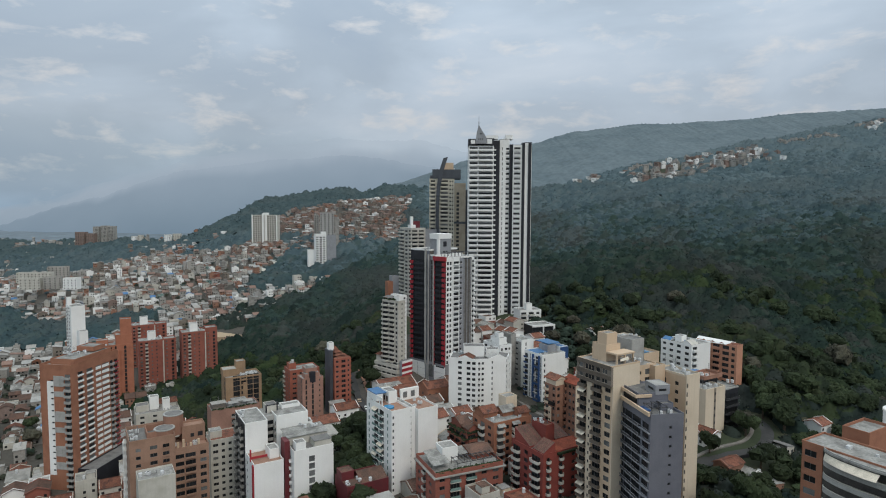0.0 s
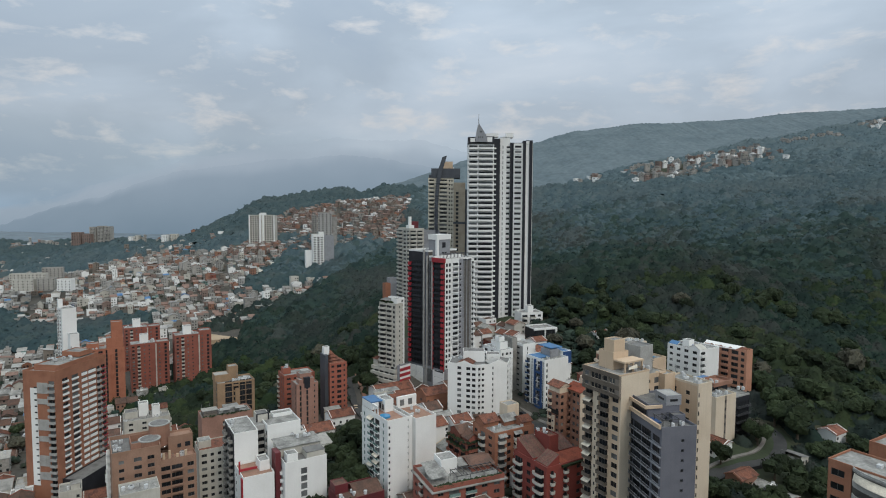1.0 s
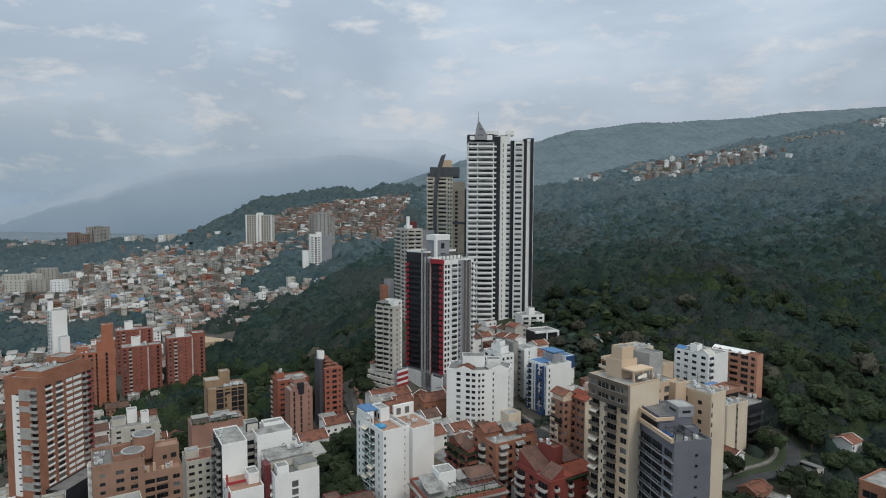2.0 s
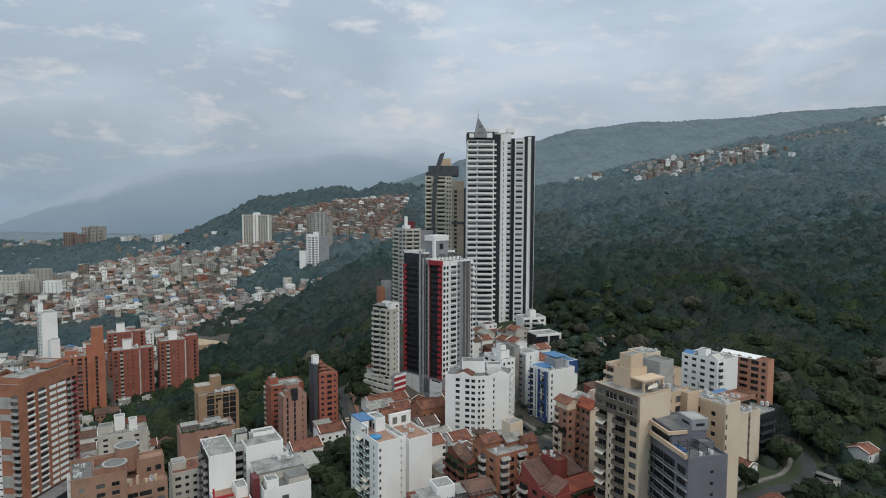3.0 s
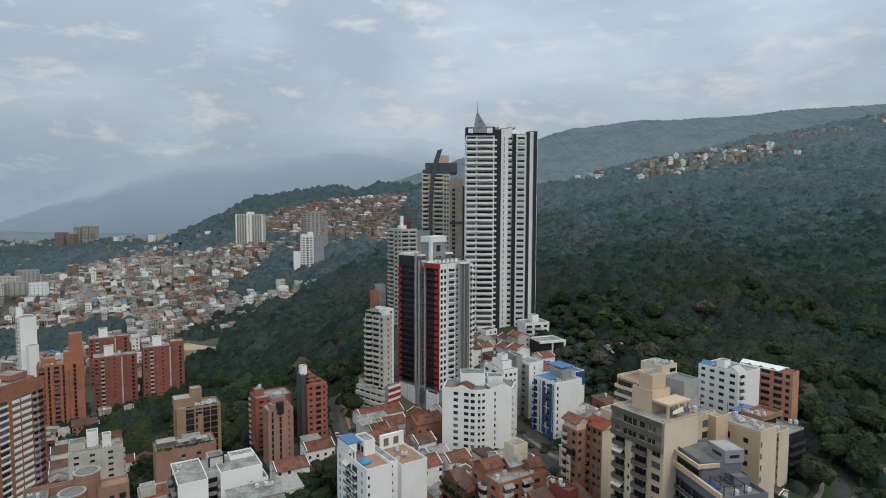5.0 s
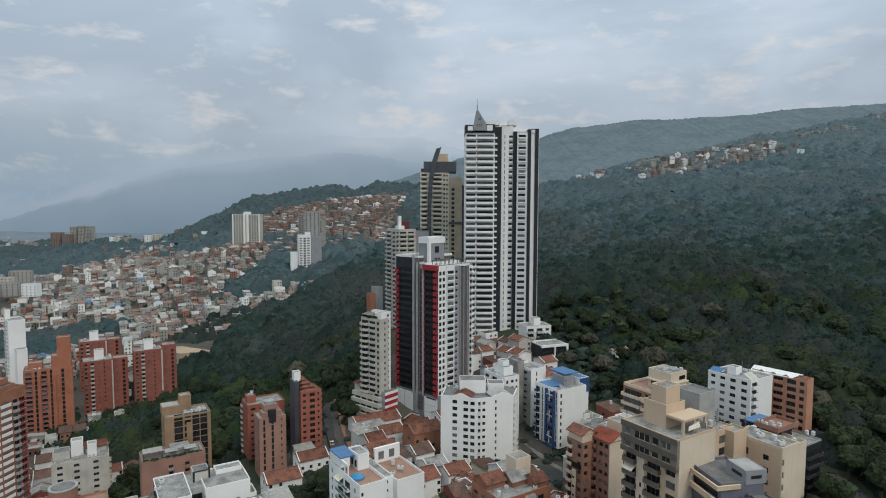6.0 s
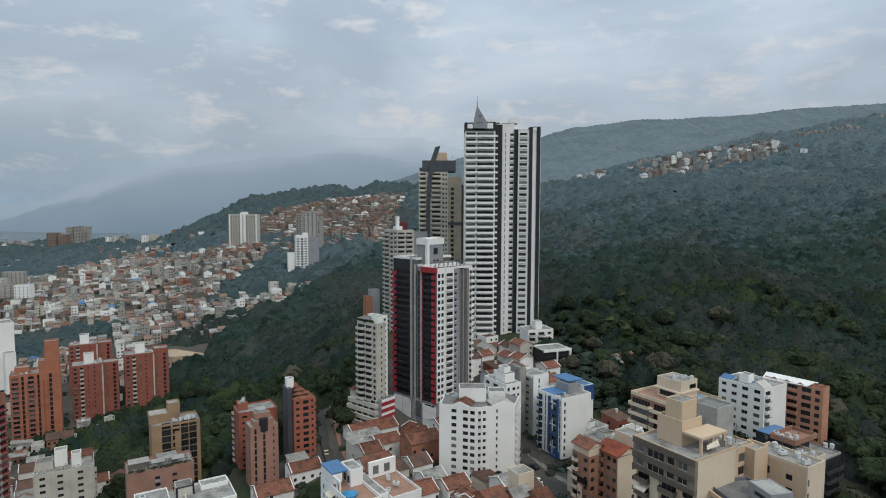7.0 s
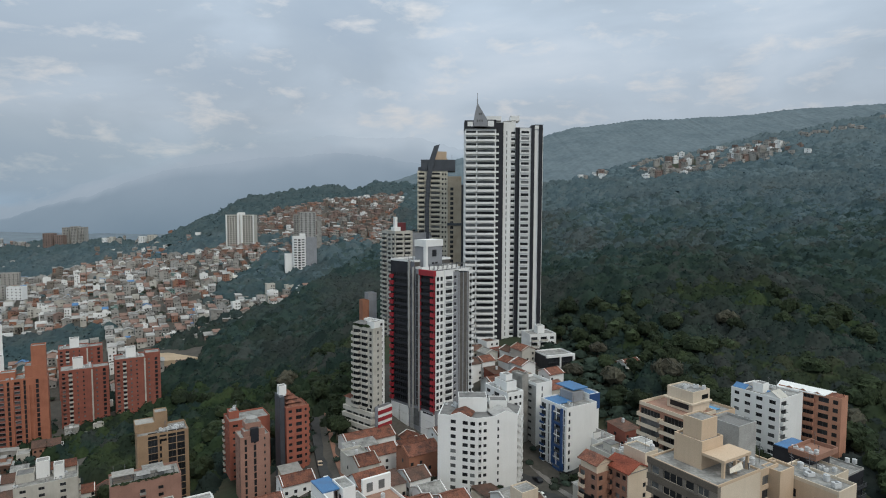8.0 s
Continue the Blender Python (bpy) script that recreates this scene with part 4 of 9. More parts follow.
    part("podium_slot", g, ("dark",), b.top)


main_tower()
beige_tower()
stepped_towers()
black_tower()


# ---- white blocks in the middle ----
def white_block():
    b = Building("white_apartment_block", 16.6, 274, -0.2, 0, "plain white eleven-storey apartment block with tiled gable tops")
    fh, n = 2.58, 11
    z = n * fh
    w = {"glass": "mix"}
    P = [(-13.4, 4.4), (0.0, 0.0), (14.2, 4.6), (17.0, 15.5), (12.0, 20.0), (-11.0, 20.0)]
    g = Geo()
    g.prism([(x * 0.96 + 0.06, 10 + (y - 10) * 0.95) for x, y in P], 0, z - 0.05, 0)
    part("core", g, ("interior",), b.top)
    b.claim(-13.4, 0, 17, 20)
    b.facade(P[0], P[1], 0, n, fh, [(4.6, 1.9, 0.8, 1.35, "w", w), (8.9, 1.9, 0.8, 1.35, "w"), (11.6, 1.7, 0.8, 1.35, "w", w)], "white", 0.3)
    b.facade(P[1], P[2], 0, n, fh, [(0.5, 1.1, 0.7, 1.4, "b", {"d": 0.5, "rail": 0.6, "front": "white", "style": "rail", "glass": "glass"}), (2.3, 1.2, 0.9, 1.15, "w", w), (7.4, 0.7, 0.9, 1.3, "w", w)], "white", 0.3)
    b.facade(P[2], P[3], 0, n, fh, [(1.0, 2.2, 0.1, 2.1, "b", {"d": 1.2, "style": "solid"}), (5.6, 2.2, 0.1, 2.1, "b", {"d": 1.2})], "white", 0.3)
    b.facade(P[5], P[0], 0, n, fh, [(4.0, 1.4, 0.9, 1.2, "w", w), (10.0, 1.4, 0.9, 1.2, "w", w)], "white", 0.3)
    g = Geo()
    g.prism([(x * 0.97, 10 + (y - 10) * 0.96) for x, y in P], z - 0.04, z + 0.14, 0)
    part("roof", g, ("roofdark",), b.top)
    # the parapet rises to low gables over the two fronts
    for p, q, ends, name in ((P[0], P[1], (0.30, 0.82), "left"), (P[1], P[2], (0.42, 0.98), "right")):
        L = math.hypot(q[0] - p[0], q[1] - p[1])
        ux, uy = (q[0] - p[0]) / L, (q[1] - p[1]) / L
        prof = [(0, 0.3), (L, 0.3), (L, 1.0), (ends[1] * L, 1.0), ((ends[0] + ends[1]) / 2 * L, 2.5), (ends[0] * L, 1.0), (0, 1.0)]
        g = Geo()
        f0 = [(p[0] + ux * u, p[1] + uy * u, z + h) for u, h in prof]
        f1 = [(x - uy * 0.25, y + ux * 0.25, h) for x, y, h in f0]
        g.face(f0, 0)
        g.face(f1[::-1], 0)
        for i in range(len(prof)):
            j = (i + 1) % len(prof)
            g.face([f0[j], f0[i], f1[i], f1[j]], 0)
        part("gable_parapet", g, ("white",), b.top)
        g = Geo()
        a0, am, a1 = ends[0] * L, (ends[0] + ends[1]) / 2 * L, ends[1] * L
        for ua, ha, ub, hb in ((a0, 0.9, am, 2.4), (am, 2.4, a1, 0.9)):
            quad = [(p[0] + ux * u - uy * d, p[1] + uy * u + ux * d, z + h) for u, d, h in ((ua, 0.26, ha), (ub, 0.26, hb), (ub, 7.0, hb), (ua, 7.0, ha))]
            g.face(quad, 0)
            g.face([(x, y, h - 0.2) for x, y, h in quad[::-1]], 0)
        part("tiled_roof" if name == "left" else "sheet_roof", g, ("tile",) if name == "left" else ("palegrey",), b.top, "terracotta tiled gable roof" if name == "left" else "pale sheet gable roof")
    b.mass(-6.0, 9.0, 4.0, 15.5, z + 0.14, z + 5.0, "white", "roofdark", 0.25)
    b.mass(5.2, 12.5, 11.5, 18.0, z + 0.14, z + 2.6, "white", "roofdark", 0.4)
    b.clutter(-10, 12, -6.5, 18, z + 0.14, 4, 14)


def white_pair():
    b = Building("white_terraced_block", 29.5, 297, 2, 30, "white apartment block with stepped roof terraces and grey centre bay")
    fh, n = 2.75, 10
    b.block(7.5, 15, 0, n, fh, A=[(0.8, 1.1, 0.7, 1.5, "w"), (3.2, 1.5, 0.9, 1.2, "w"), (5.6, 1.0, 0.9, 1.2, "w")],
            B=[(1.0, 2.6, 0.8, 1.4, "w", {"glass": "mix"}), (6.2, 3.4, 0.1, 2.1, "b", {"d": 1.0, "front": "midgrey"}), (11.5, 1.8, 0.8, 1.4, "w")], wall="white", walls={}, parapet=1.0)
    z = n * fh
    b.mass(2.5, 4, 7.2, 12, z + 0.15, z + 3.3, "white", "roof", 0.5)
    b.mass(3.5, 6, 6.6, 10, z + 3.6, z + 5.6, "white", "roof", 0.4)
    b.clutter(0.5, 1, 3, 14, z + 0.2, 4, 5)
    g = Geo()
    g.box(-0.25, 4.6, 6, 0, 9.4, z - 3, 0)
    part("grey_bay", g, ("concrete",), b.top)
    c = Building("white_slab_block", 42.0, 307, 2, 30, "white slab block with long dark window strips")
    b2 = c
    b2.block(8, 12, 0, 10, 2.8, A=[(2.6, 0.7, 0.5, 1.9, "w", {"frame": "darkframe"})], B=[(1.0, 8.0, 1.0, 1.0, "l", {"frame": "darkframe"})], wall="white", walls={"B": "midgrey"}, parapet=1.2)
    b2.mass(-3.2, 5, 0.0, 12, 0, 31, "concrete", "roof", 0.8)


def blue_block():
    b = Building("white_blue_block", 49.9, 288, 1.2, 30, "white eight-storey block with bright blue balcony bays and a blue roof", category="building")
    fh, n = 2.85, 8
    D = 14.4
    blue = {"d": 0.9, "rail": 1.0, "out": 0.0, "style": "glass", "front": "blue", "slab": "white", "glass": "glass"}
    b.block(14.8, D, 2.8, n, fh, A=[(1.0, 0.9, 0.6, 1.6, "w", {"frame": "darkframe"})],
            B=[(0.3, 2.6, 0.1, 2.2, "b", blue), (4.3, 0.7, 0.1, 2.65, "w", {"frame": "darkframe"}), (6.2, 0.7, 0.1, 2.65, "w", {"frame": "darkframe"}), (8.2, 3.2, 0.1, 2.3, "b", dict(blue, front="paleglass", slab="blue", d=0.5)), (12.7, 0.7, 0.1, 2.65, "w", {"frame": "darkframe"})], wall="white", parapet=1.1)
    z = 2.8 + n * fh
    g = Geo()
    g.box(-0.72, 1.9, 4.0, -0.02, 2.75, z + 0.2, 0)
    g.box(-0.72, 6.45, 4.0, -0.02, 7.5, z + 0.2, 0)
    for k in range(0, n + 1, 3):
        g.box(-0.70, 2.75, 2.2 + k * fh, -0.02, 6.45, 3.2 + k * fh, 0)
    g.box(-0.40, 1.4, 2.6, -0.02, 6.8, 5.4, 0)
    part("blue_panel", g, ("blue",), b.top, "bright blue facade panel")
    g = Geo()
    g.box(-0.3, -0.3, -3, 14.9, D, 2.8, 0)
    part("ground_floor", g, ("dark",), b.top, "dark glazed ground floor")
    g = Geo()
    for k in range(n):
        if k % 3 == 1:
            g.box(-0.80, 4.45, 2.9 + k * fh - 1.6, -0.62, 4.75, 2.9 + k * fh + 3.2, 0)
            g.box(-0.80, 2.9, 2.9 + k * fh + 0.9, -0.62, 6.3, 2.9 + k * fh + 1.2, 0)
    part("white_cross", g, ("white",), b.top, "white crossed balcony bars")
    g = Geo()
    g.box(0.4, 5.8, z + 0.5, 8.0, D - 0.4, z + 0.75, 0)
    part("blue_roof", g, ("bluetin",), b.top, "blue painted roof deck")
    b.mass(8.2, 6.0, 13.8, 13.0, z + 0.15, z + 3.4, "grey", "roofdark", 0.4)
    g = Geo()
    g.box(10.0, 7.5, z + 3.9, 17.5, 17.5, z + 4.3, 0)
    part("blue_canopy", g, ("bluetin",), b.top)
    b.mass(15.0, 4.0, 20.0, 16.0, -3, z + 2.2, "white", "bluetin", 0.6)
    g = Geo()
    g.box(14.95, 3.7, z - 3.4, 20.2, 4.0, z + 2.6, 0)
    g.box(20.0, 4.0, z - 3.4, 20.3, 15.8, z + 2.6, 0)
    part("blue_cladding", g, ("blue",), b.top)
    b.clutter(1, 1, 7, 5, z + 0.2, 4, 6)


def brick_pair():
    b = Building("brown_brick_block", 45.9, 232, 2, 31, "brown brick apartment block with cream pilasters and red tiled top")
    n, h = 10, 27.0
    fh = h / n
    win = {"glass": "mix"}
    b.block(6.0, 6.8, 0, n, fh, A=[(0.7, 1.4, 0.9, 1.3, "w", win), (3.8, 1.4, 0.9, 1.3, "w", win)], B=[(0.5, 1.8, 0.2, 2.0, "b", {"d": 0.7, "front": "pale", "glass": "mix"}), (4.6, 1.4, 0.9, 1.3, "w", win)], wall="brownbrick", parapet=0.3)
    g = Geo()
    g.box(-0.5, 2.6, 0, 0.0, 4.0, h - 9, 0)
    part("cream_pilaster", g, ("pale",), b.top, "cream rendered pilaster")
    g = Geo()
    for k in range(6):
        g.box(-0.54, 2.9, 1.4 + k * 2.8, -0.5, 3.7, 2.1 + k * 2.8, 0)
    part("slot_window", g, ("glass",), b.top)
    g = Geo()
    g.box(-0.35, 0.6, h - 8.2, 0.0, 6.4, h - 6.6, 0)
    part("window_band", g, ("glass",), b.top)
    b.mass(0.3, 0.5, 5.6, 6.4, h, h + 2.4, "pale", "roof", 0)
    g = Geo()
    g.gable(-0.1, 0.2, 5.8, 6.6, h + 2.6, 1.5, "y", 0.4, 0.2, 0, 1)
    part("tiled_roof", g, ("tile", "pale"), b.top, "faded red tiled roof")
    c = Building("cream_red_roof_block", 53.2, 229, 2, 31, "cream rendered block with brown balcony front and red roof")
    h = 28.5
    fh = h / 10
    c.block(8.2, 8.0, 0, 10, fh, A=[(5.8, 1.2, 0.8, 1.3, "w", {"last": 1})], B=[(0.4, 2.2, 0.1, 2.0, "b", {"d": 0.9, "front": "brownbrick", "glass": "mix"}), (3.8, 1.4, 0.8, 1.3, "w", win), (6.0, 1.2, 0.8, 1.3, "w", win)], wall="pale", walls={"B": "brownbrick"}, parapet=0)
    g = Geo()
    g.gable(0.0, 0.0, 8.2, 8.0, h + 0.2, 1.8, "y", 0.4, 0.2, 0, 1)
    part("tiled_roof", g, ("red_tile", "pale"), c.top, "bright terracotta red roof")
    c.mass(8.3, 1.5, 13.5, 9, 0, h + 3.0, "pale", "roof", 0.5)
    c.clutter(8.6, 2, 13, 8, h + 3.2, 3, 22)

    d = Building("white_plant_block", 61.0, 243, 2, 31, "low white block with a crowded rooftop of tanks and masts")
    d.block(11, 9, 0, 9, 2.85, A=[(1.0, 1.4, 0.8, 1.3, "w", win), (4.6, 1.4, 0.8, 1.3, "w", win), (8.2, 1.4, 0.8, 1.3, "w", win)], wall="offwhite", parapet=0.9)
    h = 9 * 2.85
    d.mass(6.0, 4.0, 10.4, 8.4, h + 0.14, h + 2.6, "white", "midgrey", 0.3)
    g = Geo()
    for x in (0.8, 3.2, 5.4):
        for y in (1.0, 4.4, 7.8):
            g.box(x, y, h + 0.14, x + 0.14, y + 0.14, h + 2.5, 0)
        g.box(x, 0.8, h + 2.5, x + 0.14, 8.2, h + 2.64, 0)
    part("roof_frame", g, ("tank",), d.top, "pale steel rooftop frame")
    d.clutter(0.8, 0.8, 6, 8, h + 0.2, 12, 27)


white_block()
white_pair()
blue_block()
brick_pair()


# ---- cream and grey group ----
def cream_block():
    b = Building("cream_apartment_block", 53.3, 180, -4, 31, "large cream rendered apartment block with brown balcony bays")
    fh = 2.88
    n = 19
    W, D = 12.2, 14.7
    z = n * fh + 0.4
    bal = {"d": 1.1, "front": "umber", "slab": "taupe", "style": "solid", "glass": "glass", "last": 2}
    # windows in the two top storeys form a wide band
    b.core(0, 0, W, D, 0, z)
    b.facade((0, 0), (W, 0), 0, n, fh, [], "pale", 0.4)
    b.facade((W, D), (0, D), 0, n, fh, [], "cream", 0.4)
    b.facade((W, 0), (W, D), 0, n, fh, [(2, 2, 0.9, 1.3, "w")], "cream", 0.4, 0.3, 0.3)
    b.facade((0, D), (0, 0), 0, n - 2, fh, [(0.4, 3.0, 0.1, 2.1, "b", dict(bal, awning=0.45, last=0)), (6.4, 3.6, 0.1, 2.2, "b", dict(bal, last=0)), (11.4, 2.4, 0.6, 1.7, "w", {"glass": "mix"})], "cream", 0.0, 0.3, 0.3)
    g = Geo()
    g.box(-0.25, D - 6.0, -2, 0.0, D - 3.8, (n - 2) * fh, 0)
    part("pilaster", g, ("pale",), b.top)
    g = Geo()
    for k in range(n - 4):
        g.box(-0.3, D - 5.2, k * fh + 1.0, -0.25, D - 4.7, k * fh + 2.0, 0)
    part("stair_window", g, ("glass",), b.top)
    b.facade((-0.9, D + 0.2), (-0.9, -0.02), (n - 2) * fh, 2, fh, [(0.8, 1.8, 0.7, 1.7, "w", {"glass": "paleglass", "frame": "pale"}), (3.6, 4.2, 0.5, 2.0, "w", {"glass": "glass", "frame": "pale"}), (8.4, 1.8, 0.7, 1.6, "w", {"glass": "glass", "frame": "pale"}), (11.0, 2.2, 0.7, 1.6, "w", {"glass": "mix", "frame": "pale"})], "taupe", 0.5, th=0.9)
    for zb, hb in ((z - 0.9, 1.3), (z - fh - 1.2, 1.3), ((n - 2) * fh - 0.5, 1.1)):
        g = Geo()
        g.box(-1.1, -0.1, zb, -0.904, D + 0.3, zb + hb, 0)
        part("umber_band", g, ("umber",), b.top, "stained dark brown floor band")
    b.lid(-0.9, 0, W, D, z, "cream", "roof", 0.5)
    # stacked roof volumes and an open frame
    b.mass(3.0, 6.0, 9.5, 12.0, z, z + 5.0, "cream", "roof", 0.5)
    b.mass(4.2, 7.0, 9.0, 11.0, z + 5.1, z + 8.6, "cream", "roof", 0.4)
    g = Geo()
    for x in (3.2, 6.8, 10.6):
        g.box(x, 1.6, z, x + 0.5, 2.1, z + 3.0, 0)
    g.box(3.0, 1.4, z + 3.0, 11.3, 5.9, z + 3.5, 0)
    part("roof_frame", g, ("cream",), b.top)
    g = Geo()
    g.face([(4.0, 0.9, z + 1.2), (7.2, 0.3, z + 1.6), (8.0, 1.3, z + 2.4), (4.8, 1.5, z + 1.7)], 0)
    g.face([(4.8, 1.5, z + 1.68), (8.0, 1.3, z + 2.38), (7.2, 0.3, z + 1.58), (4.0, 0.9, z + 1.18)], 0)
    part("awning", g, ("awning",), b.top, "torn white canvas awning")
    b.clutter(8, 1, 11.5, 4, z + 0.2, 4, 31)
    # middle wing
    win = {"glass": "mix"}
    b.block(11.5, 12, 0, 18, fh, A=[(1.2, 1.0, 0.9, 1.1, "w", win), (3.2, 1.0, 0.9, 1.1, "w", win), (6.0, 3.0, 0.6, 1.9, "w", win)], wall="cream", x0=12.25, y0=3.0, top=0.6, parapet=0.5)
    b.mass(15.5, 6.5, 21.5, 13, z - 2, z + 5.2, "midgrey", "roofdark", 0.6)
    b.mass(20.5, 0.8, 25.5, 4.6, 0, z - 3.0, "cream", "roof", 0.6)
    b.clutter(16, 4, 23, 14, z - 1.5, 6, 32)
    # tall end wing with a blank wall
    b.block(6.8, 12.0, -6, 19, fh, A=[(0.2, 0.7, 0.7, 1.5, "w", {"glass": "glass"})], B=[(1.2, 3.0, 0.6, 1.7, "w", win), (7.6, 1.4, 0.8, 1.3, "w", win)], wall="pale", walls={"B": "cream"}, x0=25.7, y0=-7.4, top=1.4, parapet=0.7)
    b.clutter(26.4, -6, 32, 3.5, 19 * fh - 4.4, 8, 33)
    b.mass(26.2, 4.7, 33.0, 9.4, -6, z - 6.0, "cream", "roof", 0.6)
    b.mass(23.7, 9.5, 32, 17.0, 0, z - 6.5, "cream", "roof", 0.8)


def grey_block():
    b = Building("grey_apartment_block", 60.3, 166, -4, 11, "slate grey modern apartment block with dark balconies and terraces")
    fh, n = 2.82, 15
    W, D = 10.6, 20.0
    z = n * fh + 1.8
    bal = {"d": 0.5, "rail": 0.9, "style": "glass", "front": "darkframe", "slab": "grey", "frame": "darkframe", "out": 0.0, "last": 0}
    b.core(0, 0, W, D, 0, z)
    b.facade((0, 0), (W, 0), 0, n, fh, [(6.0, 0.9, 1.1, 0.8, "w", {"frame": "darkframe"})], "bluegrey", 1.8)
    b.facade((W, D), (0, D), 0, n, fh, [], "bluegrey", 1.8)
    b.facade((W, 0), (W, D), 0, n, fh, [], "bluegrey", 1.8, 0.3, 0.3)
    b.facade((0, D), (0, 0), 0, n, fh, [(0.4, 4.6, 0.12, 2.55, "b", bal), (5.1, 4.4, 0.12, 2.55, "b", bal), (9.6, 5.0, 0.12, 2.55, "b", bal), (15.5, 3.6, 0.3, 2.2, "w", {"frame": "darkframe", "glass": "glass"})], "bluegrey", 1.8, 0.3, 0.3)
    b.lid(0, 0, W, D, z, "bluegrey", "roofdark", 1.0)
    for k in range(n):
        g = Geo()
        g.box(-0.55, 0.0, k * fh - 0.16, -0.004, 13.0, k * fh + 0.16, 0)
        g.box(-0.55, 13.0, k * fh - 0.1, -0.35, D, k * fh + 0.1, 0)
        for y in (3.0, 6.2, 9.4, 12.4, 16.0, 19.4):
            g.box(-0.55, y, k * fh + 0.16, -0.45, y + 0.1, k * fh + 1.0, 0)
        g.box(-0.58, 0.0, k * fh + 0.95, -0.48, D, k * fh + 1.02, 0)
        part("balcony_slab", g, ("grey",), b.top, "slate grey floor slab with a thin railing")
    # cream edged terraces step back on the roof
    g = Geo()
    g.box(-0.9, -0.1, z + 0.6, -0.3, D + 0.2, z + 1.7, 0)
    g.box(-0.7, 7.4, z + 3.6, -0.3, D + 0.2, z + 4.5, 0)
    g.box(-0.3, 7.4, z + 3.6, 4.6, 7.8, z + 4.5, 0)
    part("cream_edge", g, ("cream",), b.top, "cream terrace edge")
    b.mass(0.6, 8.0, 10.4, D - 0.4, z + 0.2, z + 4.0, "bluegrey", "roofdark", 0.8)
    g = Geo()
    g.box(0.45, 9.0, z + 1.4, 0.6, D - 1.2, z + 3.4, 0)
    part("terrace_glazing", g, ("glass",), b.top)
    b.mass(6.0, 7.8, 10.8, 13.8, z + 4.1, z + 6.8, "grey", "midgrey", 0.2)
    g = Geo()
    g.box(5.96, 9.0, z + 5.2, 6.0, 12.0, z + 5.9, 0)
    g.box(7.2, 7.75, z + 5.2, 9.6, 7.8, z + 5.9, 0)
    part("slot_window", g, ("glass",), b.top)
    b.mass(6.2, 4.8, 10.2, 7.6, z + 0.2, z + 1.9, "bluegrey", "roofdark", 0.5)
    g = Geo()
    for x in (1.0, 3.4, 5.8):
        g.box(x, 1.2, z + 0.2, x + 0.18, 1.38, z + 2.6, 0)
        g.box(x, 5.6, z + 0.2, x + 0.18, 5.78, z + 2.6, 0)
        g.box(x, 0.8, z + 2.6, x + 0.18, 6.2, z + 2.8, 0)
    g.box(0.8, 1.2, z + 2.42, 6.2, 1.38, z + 2.6, 0)
    g.box(0.8, 5.6, z + 2.42, 6.2, 5.78, z + 2.6, 0)
    part("pergola", g, ("darkframe",), b.top, "dark steel roof terrace pergola")
    g = Geo()
    g.box(0.3, 3.2, z + 0.9, 1.9, 7.2, z + 1.25, 0)
    part("plunge_pool", g, ("blue",), b.top, "narrow blue rooftop pool cover")
    b.clutter(1, 1, 9, 3, z + 0.2, 2, 41)


def balcony_block():
    b = Building("cream_balcony_block", 78.6, 252, -0.8, 31, "cream apartment block with wrap-around balconies and brick walls below")
    fh, n = 3.1, 12
    W, D = 13.4, 18.4
    bal = {"d": 1.6, "rail": 1.0, "front": "pale", "slab": "pale", "glass": "mix", "style": "solid", "out": 0.3}
    b.block(W, D, 0, n, fh, A=[(1.0, 4.0, 0.1, 2.2, "b", bal), (8.0, 3.2, 0.8, 1.4, "w")], B=[(0.6, 7.5, 0.1, 2.2, "b", bal), (9.6, 7.6, 0.1, 2.2, "b", dict(bal, d=2.0))], wall="brownbrick", walls={"P": "pale"}, roof="deck", parapet=1.1)
    z = n * fh
    b.mass(6.2, 3.2, 14.6, 12.6, z + 0.15, z + 6.4, "pale", "roof", 0.5)
    g = Geo()
    g.box(5.3, 2.7, z + 2.9, 15.2, 13.1, z + 3.4, 0)
    part("cornice", g, ("pale",), b.top)
    g = Geo()
    g.box(10.6, 3.16, z + 4.0, 13.8, 3.2, z + 5.4, 0)
    part("window_band", g, ("glass",), b.top)
    g = Geo()
    g.box(6.16, 4.6, z + 0.9, 6.2, 11.4, z + 2.6, 0)
    part("window_band", g, ("glass",), b.top)
    b.mass(13.5, 1.0, 25.0, 14.0, 0, z - 1.6, "cream", "roof", 0.9)
    g = Geo()
    g.box(14.5, 4.0, z - 1.3, 21.5, 8.5, z - 1.1, 0)
    part("pool", g, ("pool",), b.top, "turquoise rooftop pool")
    g = Geo()
    for i in range(7):
        g.cyl(15 + i * 1.4, 10.5, 0.5, z - 1.3, z - 0.6, 8, 0)
    part("planter", g, ("offwhite",), b.top)
    b.clutter(7, 4, 14, 12, z + 6.6, 4, 51)


